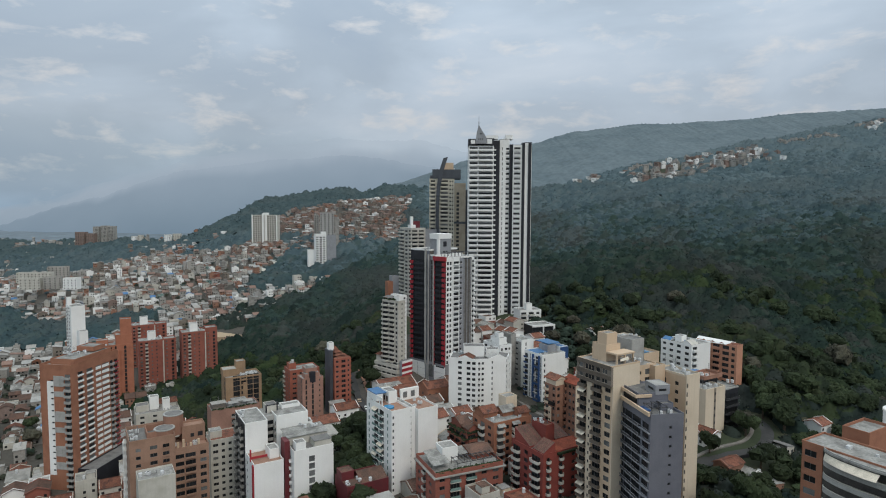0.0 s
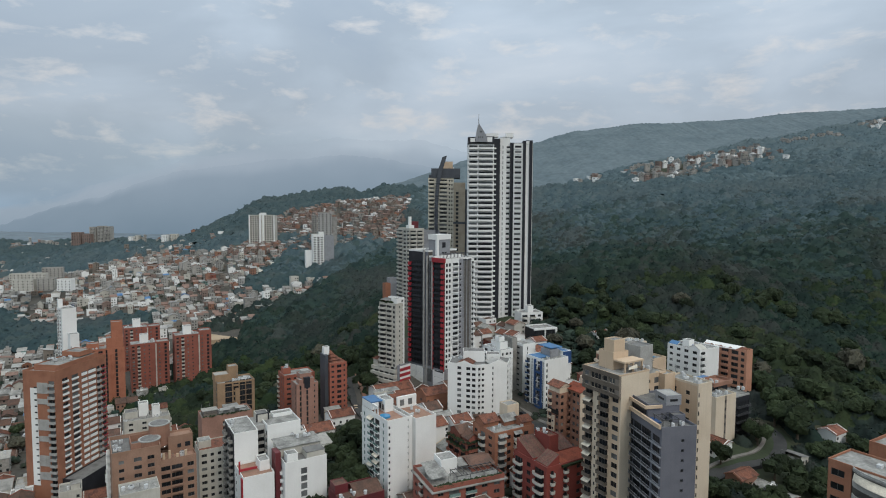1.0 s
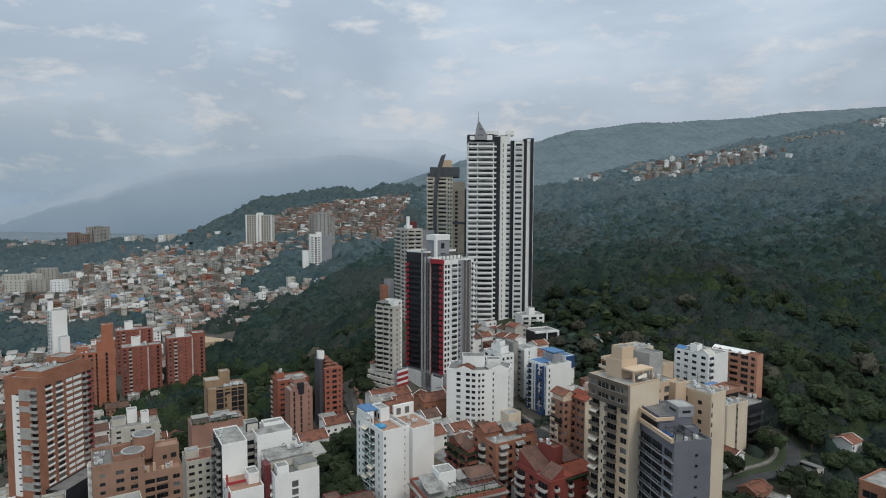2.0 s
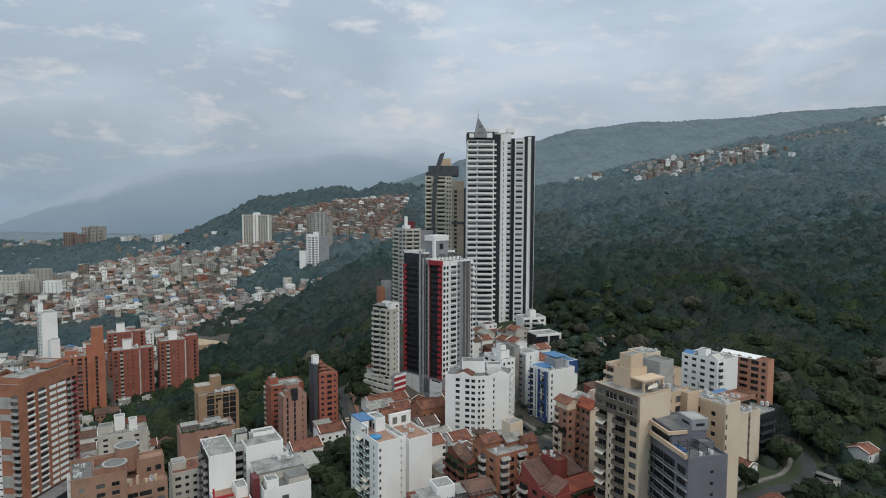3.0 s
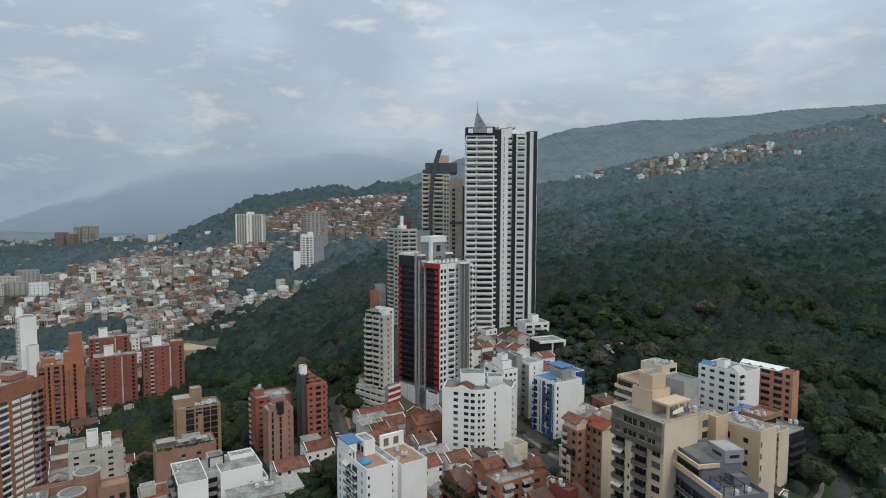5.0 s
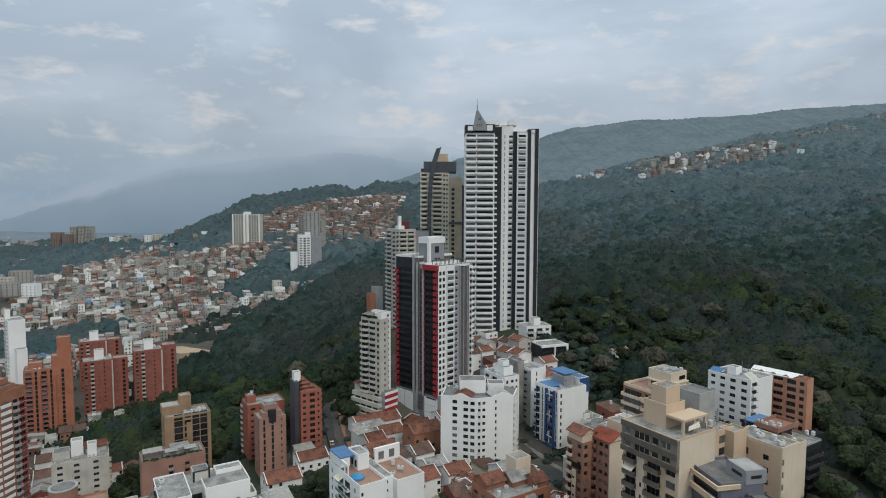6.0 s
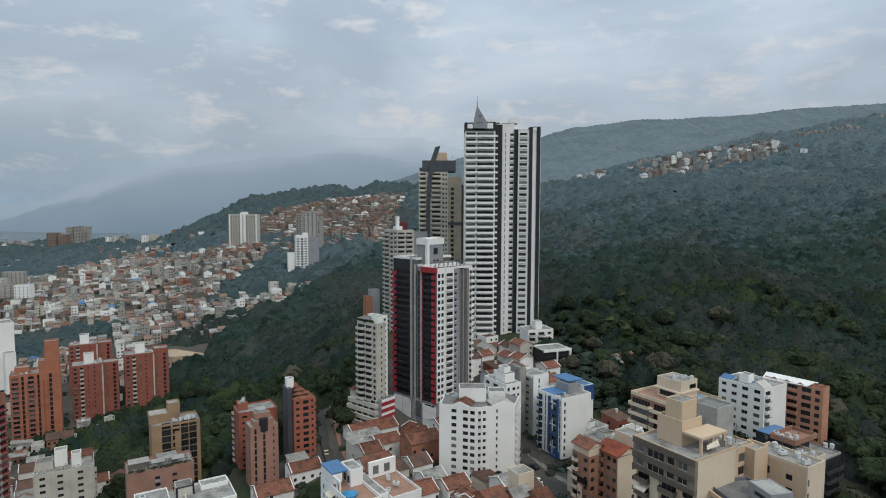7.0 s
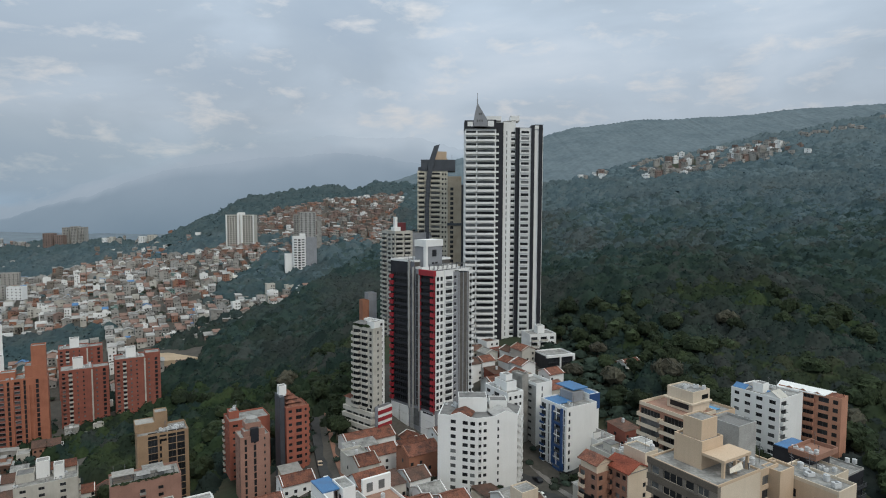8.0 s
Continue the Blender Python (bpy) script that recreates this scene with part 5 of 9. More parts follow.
def right_blocks():
    b = Building("white_hillside_block", 115.1, 267.6, 4, 31, "white apartment block with blue roof panels and gabled dormers")
    fh, n = 2.8, 12
    w = {"glass": "mix"}
    b.block(14.0, 17.0, 0, n, fh, A=[(0.8, 3.2, 0.2, 1.9, "b", {"d": 1.0, "front": "white", "glass": "mix"})], B=[(1.2, 1.8, 0.9, 1.2, "w", w), (5.0, 2.0, 0.9, 1.2, "w", w), (9.0, 2.2, 0.9, 1.3, "w", w), (13.4, 2.2, 0.9, 1.3, "w", w)], wall="white", parapet=0.4)
    z = n * fh
    for x0, y0, x1, y1 in ((0.4, 12.2, 4.6, 16.6), (0.4, 2.0, 3.6, 5.2)):
        g = Geo()
        g.gable(x0, y0, x1, y1, z + 0.4, 1.2, "y", 0.1, 0.15, 0, 1)
        part("blue_roof", g, ("bluetin", "white"), b.top, "weathered blue sheet roof")
    b.mass(2.0, 7.0, 5.6, 10.5, z + 0.2, z + 3.0, "white", "roof", 0.3)
    g = Geo()
    g.gable(0.2, 0.2, 5.0, 6.0, z + 0.4, 1.7, "x", 0.1, 0.2, 0, 1)
    part("gable", g, ("offwhite", "white"), b.top)
    b.clutter(6, 2, 13, 15, z + 0.3, 6, 61)
    c = Building("orange_brick_block", 138.0, 271.4, 3, 36, "salmon brick apartment block with a sloping white roof")
    c.block(5.4, 20.0, 0, 12, 2.8, B=[(1.0, 2.4, 0.1, 2.4, "b", {"d": 0.5, "front": "redbrick", "slab": "redbrick"}), (4.4, 2.2, 0.5, 1.7, "w", {"frame": "darkframe"}), (8.2, 3.4, 0.2, 2.0, "b", {"d": 0.9, "front": "salmon"}), (13.0, 3.2, 0.5, 1.7, "w", {"frame": "darkframe"}), (17.4, 1.6, 0.6, 1.5, "w", {"frame": "darkframe"})], wall="salmon", roof="salmon", parapet=0.4)
    zz = 12 * 2.8
    g = Geo()
    a = [(-0.6, 5.0, zz + 0.2), (-0.6, 20.6, zz - 0.3), (2.6, 20.6, zz + 1.4), (2.6, 3.6, zz + 1.2), (5.8, 3.6, zz + 0.7), (5.8, 20.6, zz + 0.6)]
    for quad in ((a[0], a[3], a[2], a[1]), (a[3], a[4], a[5], a[2])):
        g.face(list(quad), 0)
        g.face([(x, y, h - 0.2) for x, y, h in quad[::-1]], 0)
        for i in range(4):
            p, q = quad[i], quad[(i + 1) % 4]
            g.face([p, (p[0], p[1], p[2] - 0.2), (q[0], q[1], q[2] - 0.2), q], 0)
    part("sloping_roof", g, ("white",), c.top, "white sloping sheet roof")
    for y in (6.0, 10.5, 15.0):
        g = Geo()
        g.gable(-0.3, y, 2.0, y + 2.6, zz + 0.2, 0.7, "x", 0.1, 0.15, 0, 1)
        part("dormer", g, ("white", "salmon"), c.top, "brick dormer under a white gable")
    g = Geo()
    g.gable(0.4, 0.4, 3.0, 3.4, zz + 0.4, 0.8, "y", 0.2, 0.15, 0, 1)
    part("tiled_roof", g, ("tile", "salmon"), c.top)
    d = Building("beige_dark_block", 104.6, 228.6, -1.6, 31, "beige rendered block with a dark balcony side and rooftop plant")
    d.block(12.6, 11.0, 0, 10, 3.0, B=[(2.0, 2.0, 0.8, 1.3, "w"), (6.0, 2.0, 0.8, 1.3, "w")], wall="pale", roof="roof", parapet=0.8)
    d.block(9.6, 10.0, 0, 9, 3.0, A=[(0.9, 8.2, 0.2, 2.1, "b", {"d": 1.1, "style": "rail", "front": "rail", "slab": "dark", "frame": "darkframe", "first": 4})], wall="dark", walls={"P": "midgrey"}, x0=12.7, y0=0.4, top=1.4, roof="roof", parapet=0.6)
    d.mass(8.4, 7.5, 18.4, 18.4, 0, 32.0, "dark", "roofdark", 0.3)
    g = Geo()
    g.box(7.2, 5.8, 32.0, 19.2, 13.4, 32.5, 0)
    g.ring(7.2, 5.8, 19.2, 13.4, 32.5, 33.6, 0.25, 0)
    part("brick_plant_deck", g, ("brownbrick",), d.top, "brown brick rooftop plant deck")
    d.clutter(8.5, 7, 18, 12.5, 32.5, 10, 71)
    g = Geo()
    g.box(8.6, 14.0, 32.32, 18.2, 18.2, 32.5, 0)
    part("blue_canopy", g, ("bluetin",), d.top, "blue sheet canopy")
    g = Geo()
    g.box(5.4, -0.08, 0, 6.5, -0.004, 30.6, 0)
    g.box(-0.08, 3.9, 0, -0.004, 6.0, 30.6, 0)
    g.box(-0.08, 8.1, 0, -0.004, 11.0, 30.6, 0)
    part("brown_strip", g, ("taupe",), d.top, "brown vertical wall strips")
    g = Geo()
    for k in range(2, 10):
        g.box(5.55, -0.14, k * 3.0 + 0.9, 6.35, -0.08, k * 3.0 + 2.0, 0)
    part("stair_window", g, ("glass",), d.top)
    d.clutter(1, 1, 21, 5, 30.2, 8, 72)


def round_brick_block():
    """Its long left-hand front bulges out in curved balconies; the blank back corner shows over the trees."""
    fh, n = 2.95, 14
    W, D = 9.6, 31.0
    zr = 47.2
    b = Building("curved_brick_block", 82.6 + D * 0.515, 131.6 - D * 0.857, zr - n * fh - 0.4, 31, "orange brick block with a curved balcony front and grey roof terraces")
    z = n * fh + 0.4
    b.core(0, 0, W, D, -20, z)
    win = {"glass": "mix"}
    b.facade((0, D), (0, D - 4.6), 0, n, fh, [(0.7, 2.6, 0.6, 1.5, "w", win)], "brick", 0.4, 0.3, 0)
    b.facade((0.6, D - 4.6), (0.6, 6.0), 0, n, fh, [(0.6, 3.6, 0.1, 2.2, "w", win), (5.0, 3.2, 0.1, 2.2, "w", win), (9.2, 3.6, 0.1, 2.2, "w"), (14.0, 3.6, 0.1, 2.2, "w", win)], "brick", 0.4)
    b.facade((0, 6.0), (0, 0), 0, n, fh, [(1.0, 1.6, 0.7, 1.4, "w"), (3.6, 1.6, 0.7, 1.4, "w")], "brick", 0.4)
    b.facade((0, 0), (W, 0), 0, n, fh, [(1.2, 2.0, 0.7, 1.4, "w"), (5.6, 2.0, 0.7, 1.4, "w")], "brick", 0.4, 0.3, 0)
    b.facade((W, D), (0, D), 0, n, fh, [(2.0, 1.4, 0.7, 1.4, "w"), (5.6, 1.4, 0.7, 1.4, "w")], "brick", 0.4, 0, 0.3)
    b.facade((W, 0), (W, D), 0, n, fh, [], "brick", 0.4, 0.3, 0.3)
    m, half, bulge = 16, (D - 10.6) / 2, 3.4
    mid = 6.0 + half
    arc = [(0.6 - bulge * math.sin(math.pi * i / m), mid + half * math.cos(math.pi * i / m)) for i in range(m + 1)]
    inner = [(0.6 - (bulge - 0.22) * math.sin(math.pi * i / m), mid + (half - 0.22) * math.cos(math.pi * i / m)) for i in range(m + 1)]
    slab = Geo()
    slab.prism(arc, -0.22, 0, 0)
    for i in range(m):
        slab.prism([arc[i], arc[i + 1], inner[i + 1], inner[i]], 0, 0.95, 0)
    slab = slab.mesh("balcony", ("midgrey",))
    cap = Geo()
    for i in range(m):
        cap.prism([(arc[i][0] * 1.02, arc[i][1]), (arc[i + 1][0] * 1.02, arc[i + 1][1]), inner[i + 1], inner[i]], 0, 0.10, 0)
    cap = cap.mesh("coping", ("offwhite",))
    for k in range(5, n):
        bal = part("balcony", slab, None, b.top, "curved grey concrete balcony", at=(0, 0, k * fh + 0.1))
        part("coping", cap, None, bal, at=(0, 0, 0.95))
    b.lid(0, 0, W, D, z, "brick", "roof", 0.55)
    g = Geo()
    g.prism([(x - 0.15, y) for x, y in arc], z - 0.25, z + 0.12, 0)
    part("canopy", g, ("roof",), b.top, "flat grey roof over the curved balconies")
    g = Geo()
    for i in range(m):
        g.prism([arc[i], arc[i + 1], inner[i + 1], inner[i]], z + 0.12, z + 0.5, 0)
    part("roof_edge", g, ("midgrey",), b.top)
    g = Geo()
    for k in range(2, 9):
        (x0, y0), (x1, y1) = arc[k], arc[k + 1]
        top = [(x0, y0, z - 0.5), (x1, y1, z - 0.5)]
        low = [(0.6 + (x1 - 0.6) * 1.5, y1, z - 1.7), (0.6 + (x0 - 0.6) * 1.5, y0, z - 1.7)]
        g.face(top + low, 0)
        g.face([(x, y, h - 0.07) for x, y, h in (top + low)[::-1]], 0)
    part("awning", g, ("awning",), b.top, "long cream canvas awning")
    g = Geo()
    g.box(2.6, 12.0, z + 0.12, 3.0, 12.4, z + 0.9, 0)
    g.cyl(5.2, 18.0, 0.35, z + 0.12, z + 0.7, 10, 0)
    g.box(4.4, 23.0, z + 0.12, 5.6, 23.9, z + 0.8, 0)
    part("roof_vent", g, ("tank",), b.top)
    c = Building("white_round_tower_block", 102.4, 137.6, 0.6, 31, "grey block with a white cylindrical stair tower")
    c.mass(0.4, 0, 11.2, 6, -6, 45.6, "brick", "roof", 0.8)
    g = Geo()
    g.cyl(15.5, -1.0, 4.2, -6, 49.0, 28, 0)
    g.cyl(15.5, -1.0, 4.35, 49.0, 49.5, 28, 0)
    part("round_tower", g, ("white",), c.top, "white cylindrical stair tower")


cream_block()
grey_block()
balcony_block()
right_blocks()
round_brick_block()


# ---- near centre ----
def pool_block():
    b = Building("white_pool_block", -18.6, 213, -14, 34, "white apartment tower with a small blue rooftop pool and glazed balconies")
    fh, n = 2.52, 15
    W, D = 8.3, 20.4
    z = n * fh + 0.4
    bal = {"d": 0.9, "rail": 0.9, "style": "glass", "front": "greenglass", "slab": "white", "glass": "glass", "awning": 0.14, "out": 0.05}
    b.block(W, D, 0, n, fh, A=[(0.4, 0.7, 0.8, 1.1, "w")],
            B=[(1.4, 1.2, 0.5, 1.6, "w", {"glass": "greenglass"}), (6.2, 3.6, 0.1, 2.1, "b", bal), (10.6, 3.6, 0.1, 2.1, "b", dict(bal, glass="mix")), (16.6, 1.1, 0.5, 1.6, "w", {"glass": "greenglass"})],
            wall="white", top=0.4, roof="deck", parapet=1.1)
    g = Geo()
    g.cyl(2.4, 6.4, 2.0, z + 0.14, z + 0.75, 20, 0)
    part("pool", g, ("pool",), b.top, "round blue rooftop pool")
    g = Geo()
    g.box(0.1, 12.5, z + 1.3, 3.0, 20.2, z + 4.0, 0)
    g.box(0.1, 7.6, z + 3.0, 0.4, 12.4, z + 4.0, 0)
    for y in (7.6, 9.8):
        g.box(0.1, y, z + 1.1, 0.4, y + 0.5, z + 3.0, 0)
    part("roof_room", g, ("white",), b.top)
    g = Geo()
    g.box(0.0, 12.4, z + 4.0, 5.0, 20.3, z + 4.3, 0)
    part("blue_roof", g, ("bluetin",), b.top, "bright blue roof sheet")
    b.mass(4.6, 10.5, 8.2, 17.0, z + 0.14, z + 4.4, "white", "roof", 0.5)
    g = Geo()
    g.box(4.56, 11.4, z + 0.8, 4.6, 12.6, z + 2.8, 0)
    g.box(4.56, 13.6, z + 0.8, 4.6, 14.8, z + 2.8, 0)
    part("window", g, ("glass",), b.top)
    # recess with small windows, and the second wing
    b.block(3.4, 14, 0, n, fh, A=[(0.7, 1.1, 0.8, 1.2, "b", {"d": 0.4, "rail": 0.5, "front": "white", "glass": "glass"})], wall="white", x0=8.35, y0=2.6, parapet=0.5)
    b.block(9.0, 15, 0, n, fh, wall="white", x0=11.8, y0=0.4, top=-1.0, roof="deck", parapet=0.9)
    g = Geo()
    g.box(12.2, 14.6, z - 1.2, 20.8, 15.4, z + 3.4, 0)
    part("gable_wall", g, ("white",), b.top)
    g = Geo()
    for x in (13.4, 17.0):
        g.box(x, 14.5, z - 0.2, x + 1.8, 14.6, z + 2.2, 0)
    part("window", g, ("paleglass",), b.top)
    g = Geo()
    g.gable(12, 15.4, 21, 24, z + 0.6, 2.6, "x", 0.4, 0.2, 0, 1)
    part("tiled_roof", g, ("tile", "white"), b.top, "terracotta tiled roof")
    b.mass(12, 15.5, 21, 24, 0, z + 0.5, "brick", "roof", 0)
    b.clutter(12.5, 2, 20, 12, z - 0.6, 3, 91)


def near_brick():
    b = Building("brick_terrace_block", -2.0, 192, -18.5, 24, "red-brown brick block with white awnings and a planted roof terrace")
    fh, n = 2.85, 10
    W, D = 26, 18
    z = n * fh
    w = {"glass": "mix"}
    b.block(W, D, 0, n, fh, A=[(1.5, 2.0, 0.8, 1.3, "w", w), (5.5, 3.6, 0.1, 2.2, "b", {"d": 0.9, "style": "glass", "front": "greenglass", "slab": "offwhite", "glass": "mix"}), (11.5, 3.6, 0.1, 2.2, "b", {"d": 0.9, "style": "glass", "front": "greenglass", "slab": "offwhite"}), (17.5, 2.0, 0.8, 1.3, "w", w), (22, 2.2, 0.8, 1.3, "w", w)],
            B=[(2, 2.0, 0.8, 1.3, "w", w), (7, 2.2, 0.1, 2.1, "b", {"d": 0.8, "front": "offwhite"}), (12.5, 2.0, 0.8, 1.3, "w", w)], wall="redbrick", top=0.3, roof="roof", parapet=1.0)
    g = Geo()
    g.box(-0.9, -0.9, z - 0.5, W + 0.9, D, z - 0.15, 0)
    part("roof_eave", g, ("concrete",), b.top)
    b.mass(6.5, 9, 12.5, 15, z + 0.4, z + 5.2, "white", "roof", 0.4)
    for x0, y0, x1, y1, h in ((0.4, 3, 7, 8.5, 2.6), (1.0, 9, 6.3, 14, 3.0), (13.0, 8.5, 16.5, 14.0, 2.4)):
        g = Geo()
        a = [(x0, y0, z + h), (x1, y0, z + h + 0.1), (x1, y1, z + h + 0.8), (x0, y1, z + h + 0.7)]
        g.face(a, 0)
        g.face([(x, y, q - 0.1) for x, y, q in a[::-1]], 0)
        g.box(x0 + 0.1, y0 + 0.3, z + 0.4, x0 + 0.25, y0 + 0.45, z + h, 0)
        g.box(x1 - 0.25, y0 + 0.3, z + 0.4, x1 - 0.1, y0 + 0.45, z + h, 0)
        g.box(x1 - 0.25, y1 - 0.45, z + 0.4, x1 - 0.1, y1 - 0.3, z + h + 0.6, 0)
        part("terrace_canopy", g, ("roof",), b.top, "pale grey sheet terrace canopy")
    g = Geo()
    g.gable(16.8, 6.5, 25.5, 16, z + 2.2, 1.5, "x", 0.4, 0.2, 0, 1)
    g.box(17, 7, z + 0.3, 25, 15.5, z + 2.2, 1)
    part("tiled_roof", g, ("oldtile", "redbrick"), b.top, "dark tiled roof room")
    b.clutter(2, 12, 24, 17, z + 0.4, 10, 95)
    g = Geo()
    for k in range(9):
        g.box(9.0 + k * 1.9, 1.2, z + 2.7, 9.15 + k * 1.9, 7.4, z + 2.9, 0)
    for y in (1.6, 6.8):
        g.box(8.8, y, z + 2.5, 24.6, y + 0.16, z + 2.7, 0)
        for x in (9.0, 14.0, 19.0, 24.2):
            g.box(x, y, z + 0.4, x + 0.16, y + 0.16, z + 2.5, 0)
    part("pergola", g, ("darkframe",), b.top, "dark timber terrace pergola")
    rr = random.Random(5)
    g = Geo()
    for i in range(150):
        x, y = rr.uniform(0.6, 25.4), rr.uniform(0.3, 1.3)
        s = rr.uniform(0.25, 0.6)
        g.hip(x - s, y - s, x + s, y + s, z + 0.6 + rr.random() * 0.7, s, 0.0, 0)
    part("roof_greenery", g, ("leaf",), b.top, "green potted plants along the terrace edge")


def orange_stepped():
    b = Building("orange_stepped_block", 19.5, 215, -9, 31, "orange brick apartment block with round balconies and white awnings")
    fh, n = 2.8, 10
    bal = {"d": 0.9, "style": "round", "rail": 0.9, "front": "offwhite", "slab": "offwhite", "glass": "mix", "awning": 0.12}
    z = n * fh
    b.block(18, 14, 0, n, fh, A=[(1.5, 3.0, 0.1, 2.1, "b", bal), (5.6, 1.6, 0.7, 1.5, "w", {"frame": "darkframe"}), (8.6, 3.0, 0.1, 2.1, "b", bal), (13.4, 2.0, 0.7, 1.4, "w")], B=[(1.0, 2.0, 0.8, 1.3, "w"), (5.0, 3.0, 0.1, 2.1, "b", bal), (10.0, 2.2, 0.8, 1.3, "w")], wall="brick", top=0.6, parapet=0.6)
    for x0, y0, x1, y1, h, m in ((0.5, 7.2, 7.0, 13.5, 1.8, "tile"), (8.0, 5.0, 14.0, 10.0, 1.6, "roof"), (13.2, 1.0, 17.6, 6.5, 1.4, "tile")):
        g = Geo()
        g.gable(x0, y0, x1, y1, z + 2.6, h, "x", 0.5, 0.18, 0, 1)
        g.box(x0, y0, z + 0.6, x1, y1, z + 2.6, 1)
        part("roof_room", g, (m, "brick"), b.top, "roof room with pitched sheet and tile roof")
    b.mass(12.0, 8.5, 17.5, 13.5, z + 0.6, z + 6.4, "pale", "roof", 0.5)
    for x, y in ((1.5, -1.2), (8.4, -1.2)):
        g = Geo()
        a = [(x, y, z - 0.6), (x + 3.6, y, z - 0.6), (x + 3.6, 1.5, z + 1.6), (x, 1.5, z + 1.6)]
        g.face(a, 0)
        g.face([(p, q, h - 0.1) for p, q, h in a[::-1]], 0)
        part("roof_awning", g, ("roof",), b.top)
    b.clutter(1, 1, 17, 6, z + 0.8, 5, 98)


def red_block():
    b = Building("red_brick_block", 34.0, 192, -11, 31, "deep red brick apartment block with sloping tiled roofs and curved balconies")
    fh, n = 2.8, 10
    bal = {"d": 0.9, "style": "round", "rail": 0.85, "front": "offwhite", "slab": "midgrey", "glass": "glass"}
    z = n * fh
    b.block(19.5, 17, 0, n, fh, A=[(1.6, 1.5, 0.6, 1.6, "b", dict(bal, front="offwhite", d=0.5)), (7.2, 1.7, 0.6, 1.6, "b", dict(bal, front="offwhite", d=0.5)), (13.0, 1.6, 0.7, 1.3, "w"), (16.4, 2.0, 0.1, 2.1, "b", bal)],
            B=[(0.8, 4.0, 0.1, 2.1, "b", bal), (7.0, 2.0, 0.7, 1.5, "w", {"frame": "darkframe"}), (11.2, 4.4, 0.1, 2.1, "b", bal)], wall="deepred", top=0.4, parapet=0.6)
    # lean-to roofs with glazing bars
    def lean(x0, y0, x1, y1, za, zb, mat, along):
        g = Geo()
        if along == "y":
            a = [(x0, y0, za), (x1, y0, za), (x1, y1, zb), (x0, y1, zb)]
        else:
            a = [(x0, y0, za), (x1, y0, zb), (x1, y1, zb), (x0, y1, za)]
        g.face(a, 0)
        lo = [(x, y, z - 0.5) for x, y, _ in a]
        for i in range(4):
            j = (i + 1) % 4
            g.face([lo[i], lo[j], a[j], a[i]], 1)
        if mat == "roofdark":
            for i in range(5):
                s = i / 4
                if along == "y":
                    x = x0 + (x1 - x0) * s
                    g.face([(x - 0.09, y0, za + 0.08), (x + 0.09, y0, za + 0.08), (x + 0.09, y1, zb + 0.08), (x - 0.09, y1, zb + 0.08)], 2)
                else:
                    y = y0 + (y1 - y0) * s
                    g.face([(x0, y - 0.09, za + 0.08), (x1, y - 0.09, zb + 0.08), (x1, y + 0.09, zb + 0.08), (x0, y + 0.09, za + 0.08)], 2)
        part("sloping_roof", g, ("oldtile" if mat == "roofdark" else mat, "deepred", "maroon"), b.top, "sloping brown tiled roof with dark red ribs")

    lean(0.5, 7.5, 7.5, 16.0, z + 1.2, z + 5.4, "roofdark", "y")
    lean(1.0, 0.8, 6.0, 6.6, z + 0.9, z + 3.8, "roofdark", "x")
    lean(6.6, 0.6, 18.8, 5.6, z + 0.7, z + 2.2, "red_tile", "y")
    lean(12.5, 8.0, 18.8, 15.5, z + 1.2, z + 4.2, "roofdark", "y")
    b.mass(8.0, 8.0, 12.0, 15.5, z + 0.4, z + 6.5, "deepred", "tile", 0.5)
    g = Geo()
    g.box(6.2, -0.9, z - 0.2, 19.0, 0.5, z + 0.5, 0)
    part("planter", g, ("leaf",), b.top, "planted roof edge")
    b.clutter(8.2, 8.5, 11.8, 15, z + 6.8, 4, 101)


def planted_block():
    b = Building("planted_terrace_block", 9.6, 220.6, -9.5, 31, "red brick block with planted terraces and dark red tiled roofs")
    fh, n, W, D = 2.9, 8, 5.6, 13.0
    z = n * fh
    bal = {"d": 1.1, "rail": 0.9, "front": "redbrick", "slab": "brownbrick", "glass": "glass", "out": 0.1}
    b.block(W, D, 0, n, fh, A=[(0.6, 3.6, 0.1, 2.1, "b", bal)], B=[(0.6, 3.2, 0.1, 2.1, "b", bal), (4.8, 3.2, 0.1, 2.1, "b", bal), (9.0, 3.2, 0.1, 2.1, "b", bal)], wall="redbrick", roof="oldtile", parapet=0.5)
    for x0, y0, x1, y1, h0, h1, along in ((0.9, 5.6, 5.4, 12.6, 2.4, 1.7, "x"), (1.4, 0.6, 5.4, 5.0, 1.8, 1.4, "y")):
        g = Geo()
        g.box(x0, y0, z + 0.1, x1, y1, z + h0, 1)
        g.gable(x0, y0, x1, y1, z + h0, h1, along, 0.6, 0.18, 0, 1)
        part("tiled_roof", g, ("oldtile", "redbrick"), b.top, "dark red tiled roof room")
    b.mass(5.7, 6.0, 8.6, 12.0, 0, z + 3.2, "white", "oldtile", 0.4)
    rr = random.Random(15)
    for name, z0 in (("roof_greenery", z + 0.5), ("balcony_greenery", z - fh + 0.9)):
        g = Geo()
        for i in range(110):
            if rr.random() < 0.7:
                x, y = rr.uniform(-1.1, 0.1), rr.uniform(0.2, D - 0.2)
            else:
                x, y = rr.uniform(0.0, W), rr.uniform(-1.0, 0.0)
            q = rr.uniform(0.2, 0.5)
            g.hip(x - q, y - q, x + q, y + q, z0 - 0.3 + rr.random() * 0.6, q * 1.2, 0.0, 0)
        part(name, g, ("leaf",), b.top, "green plants trailing over the terrace edge")
    b.clutter(5.8, 6.5, 8.3, 11.5, z + 3.3, 2, 97)


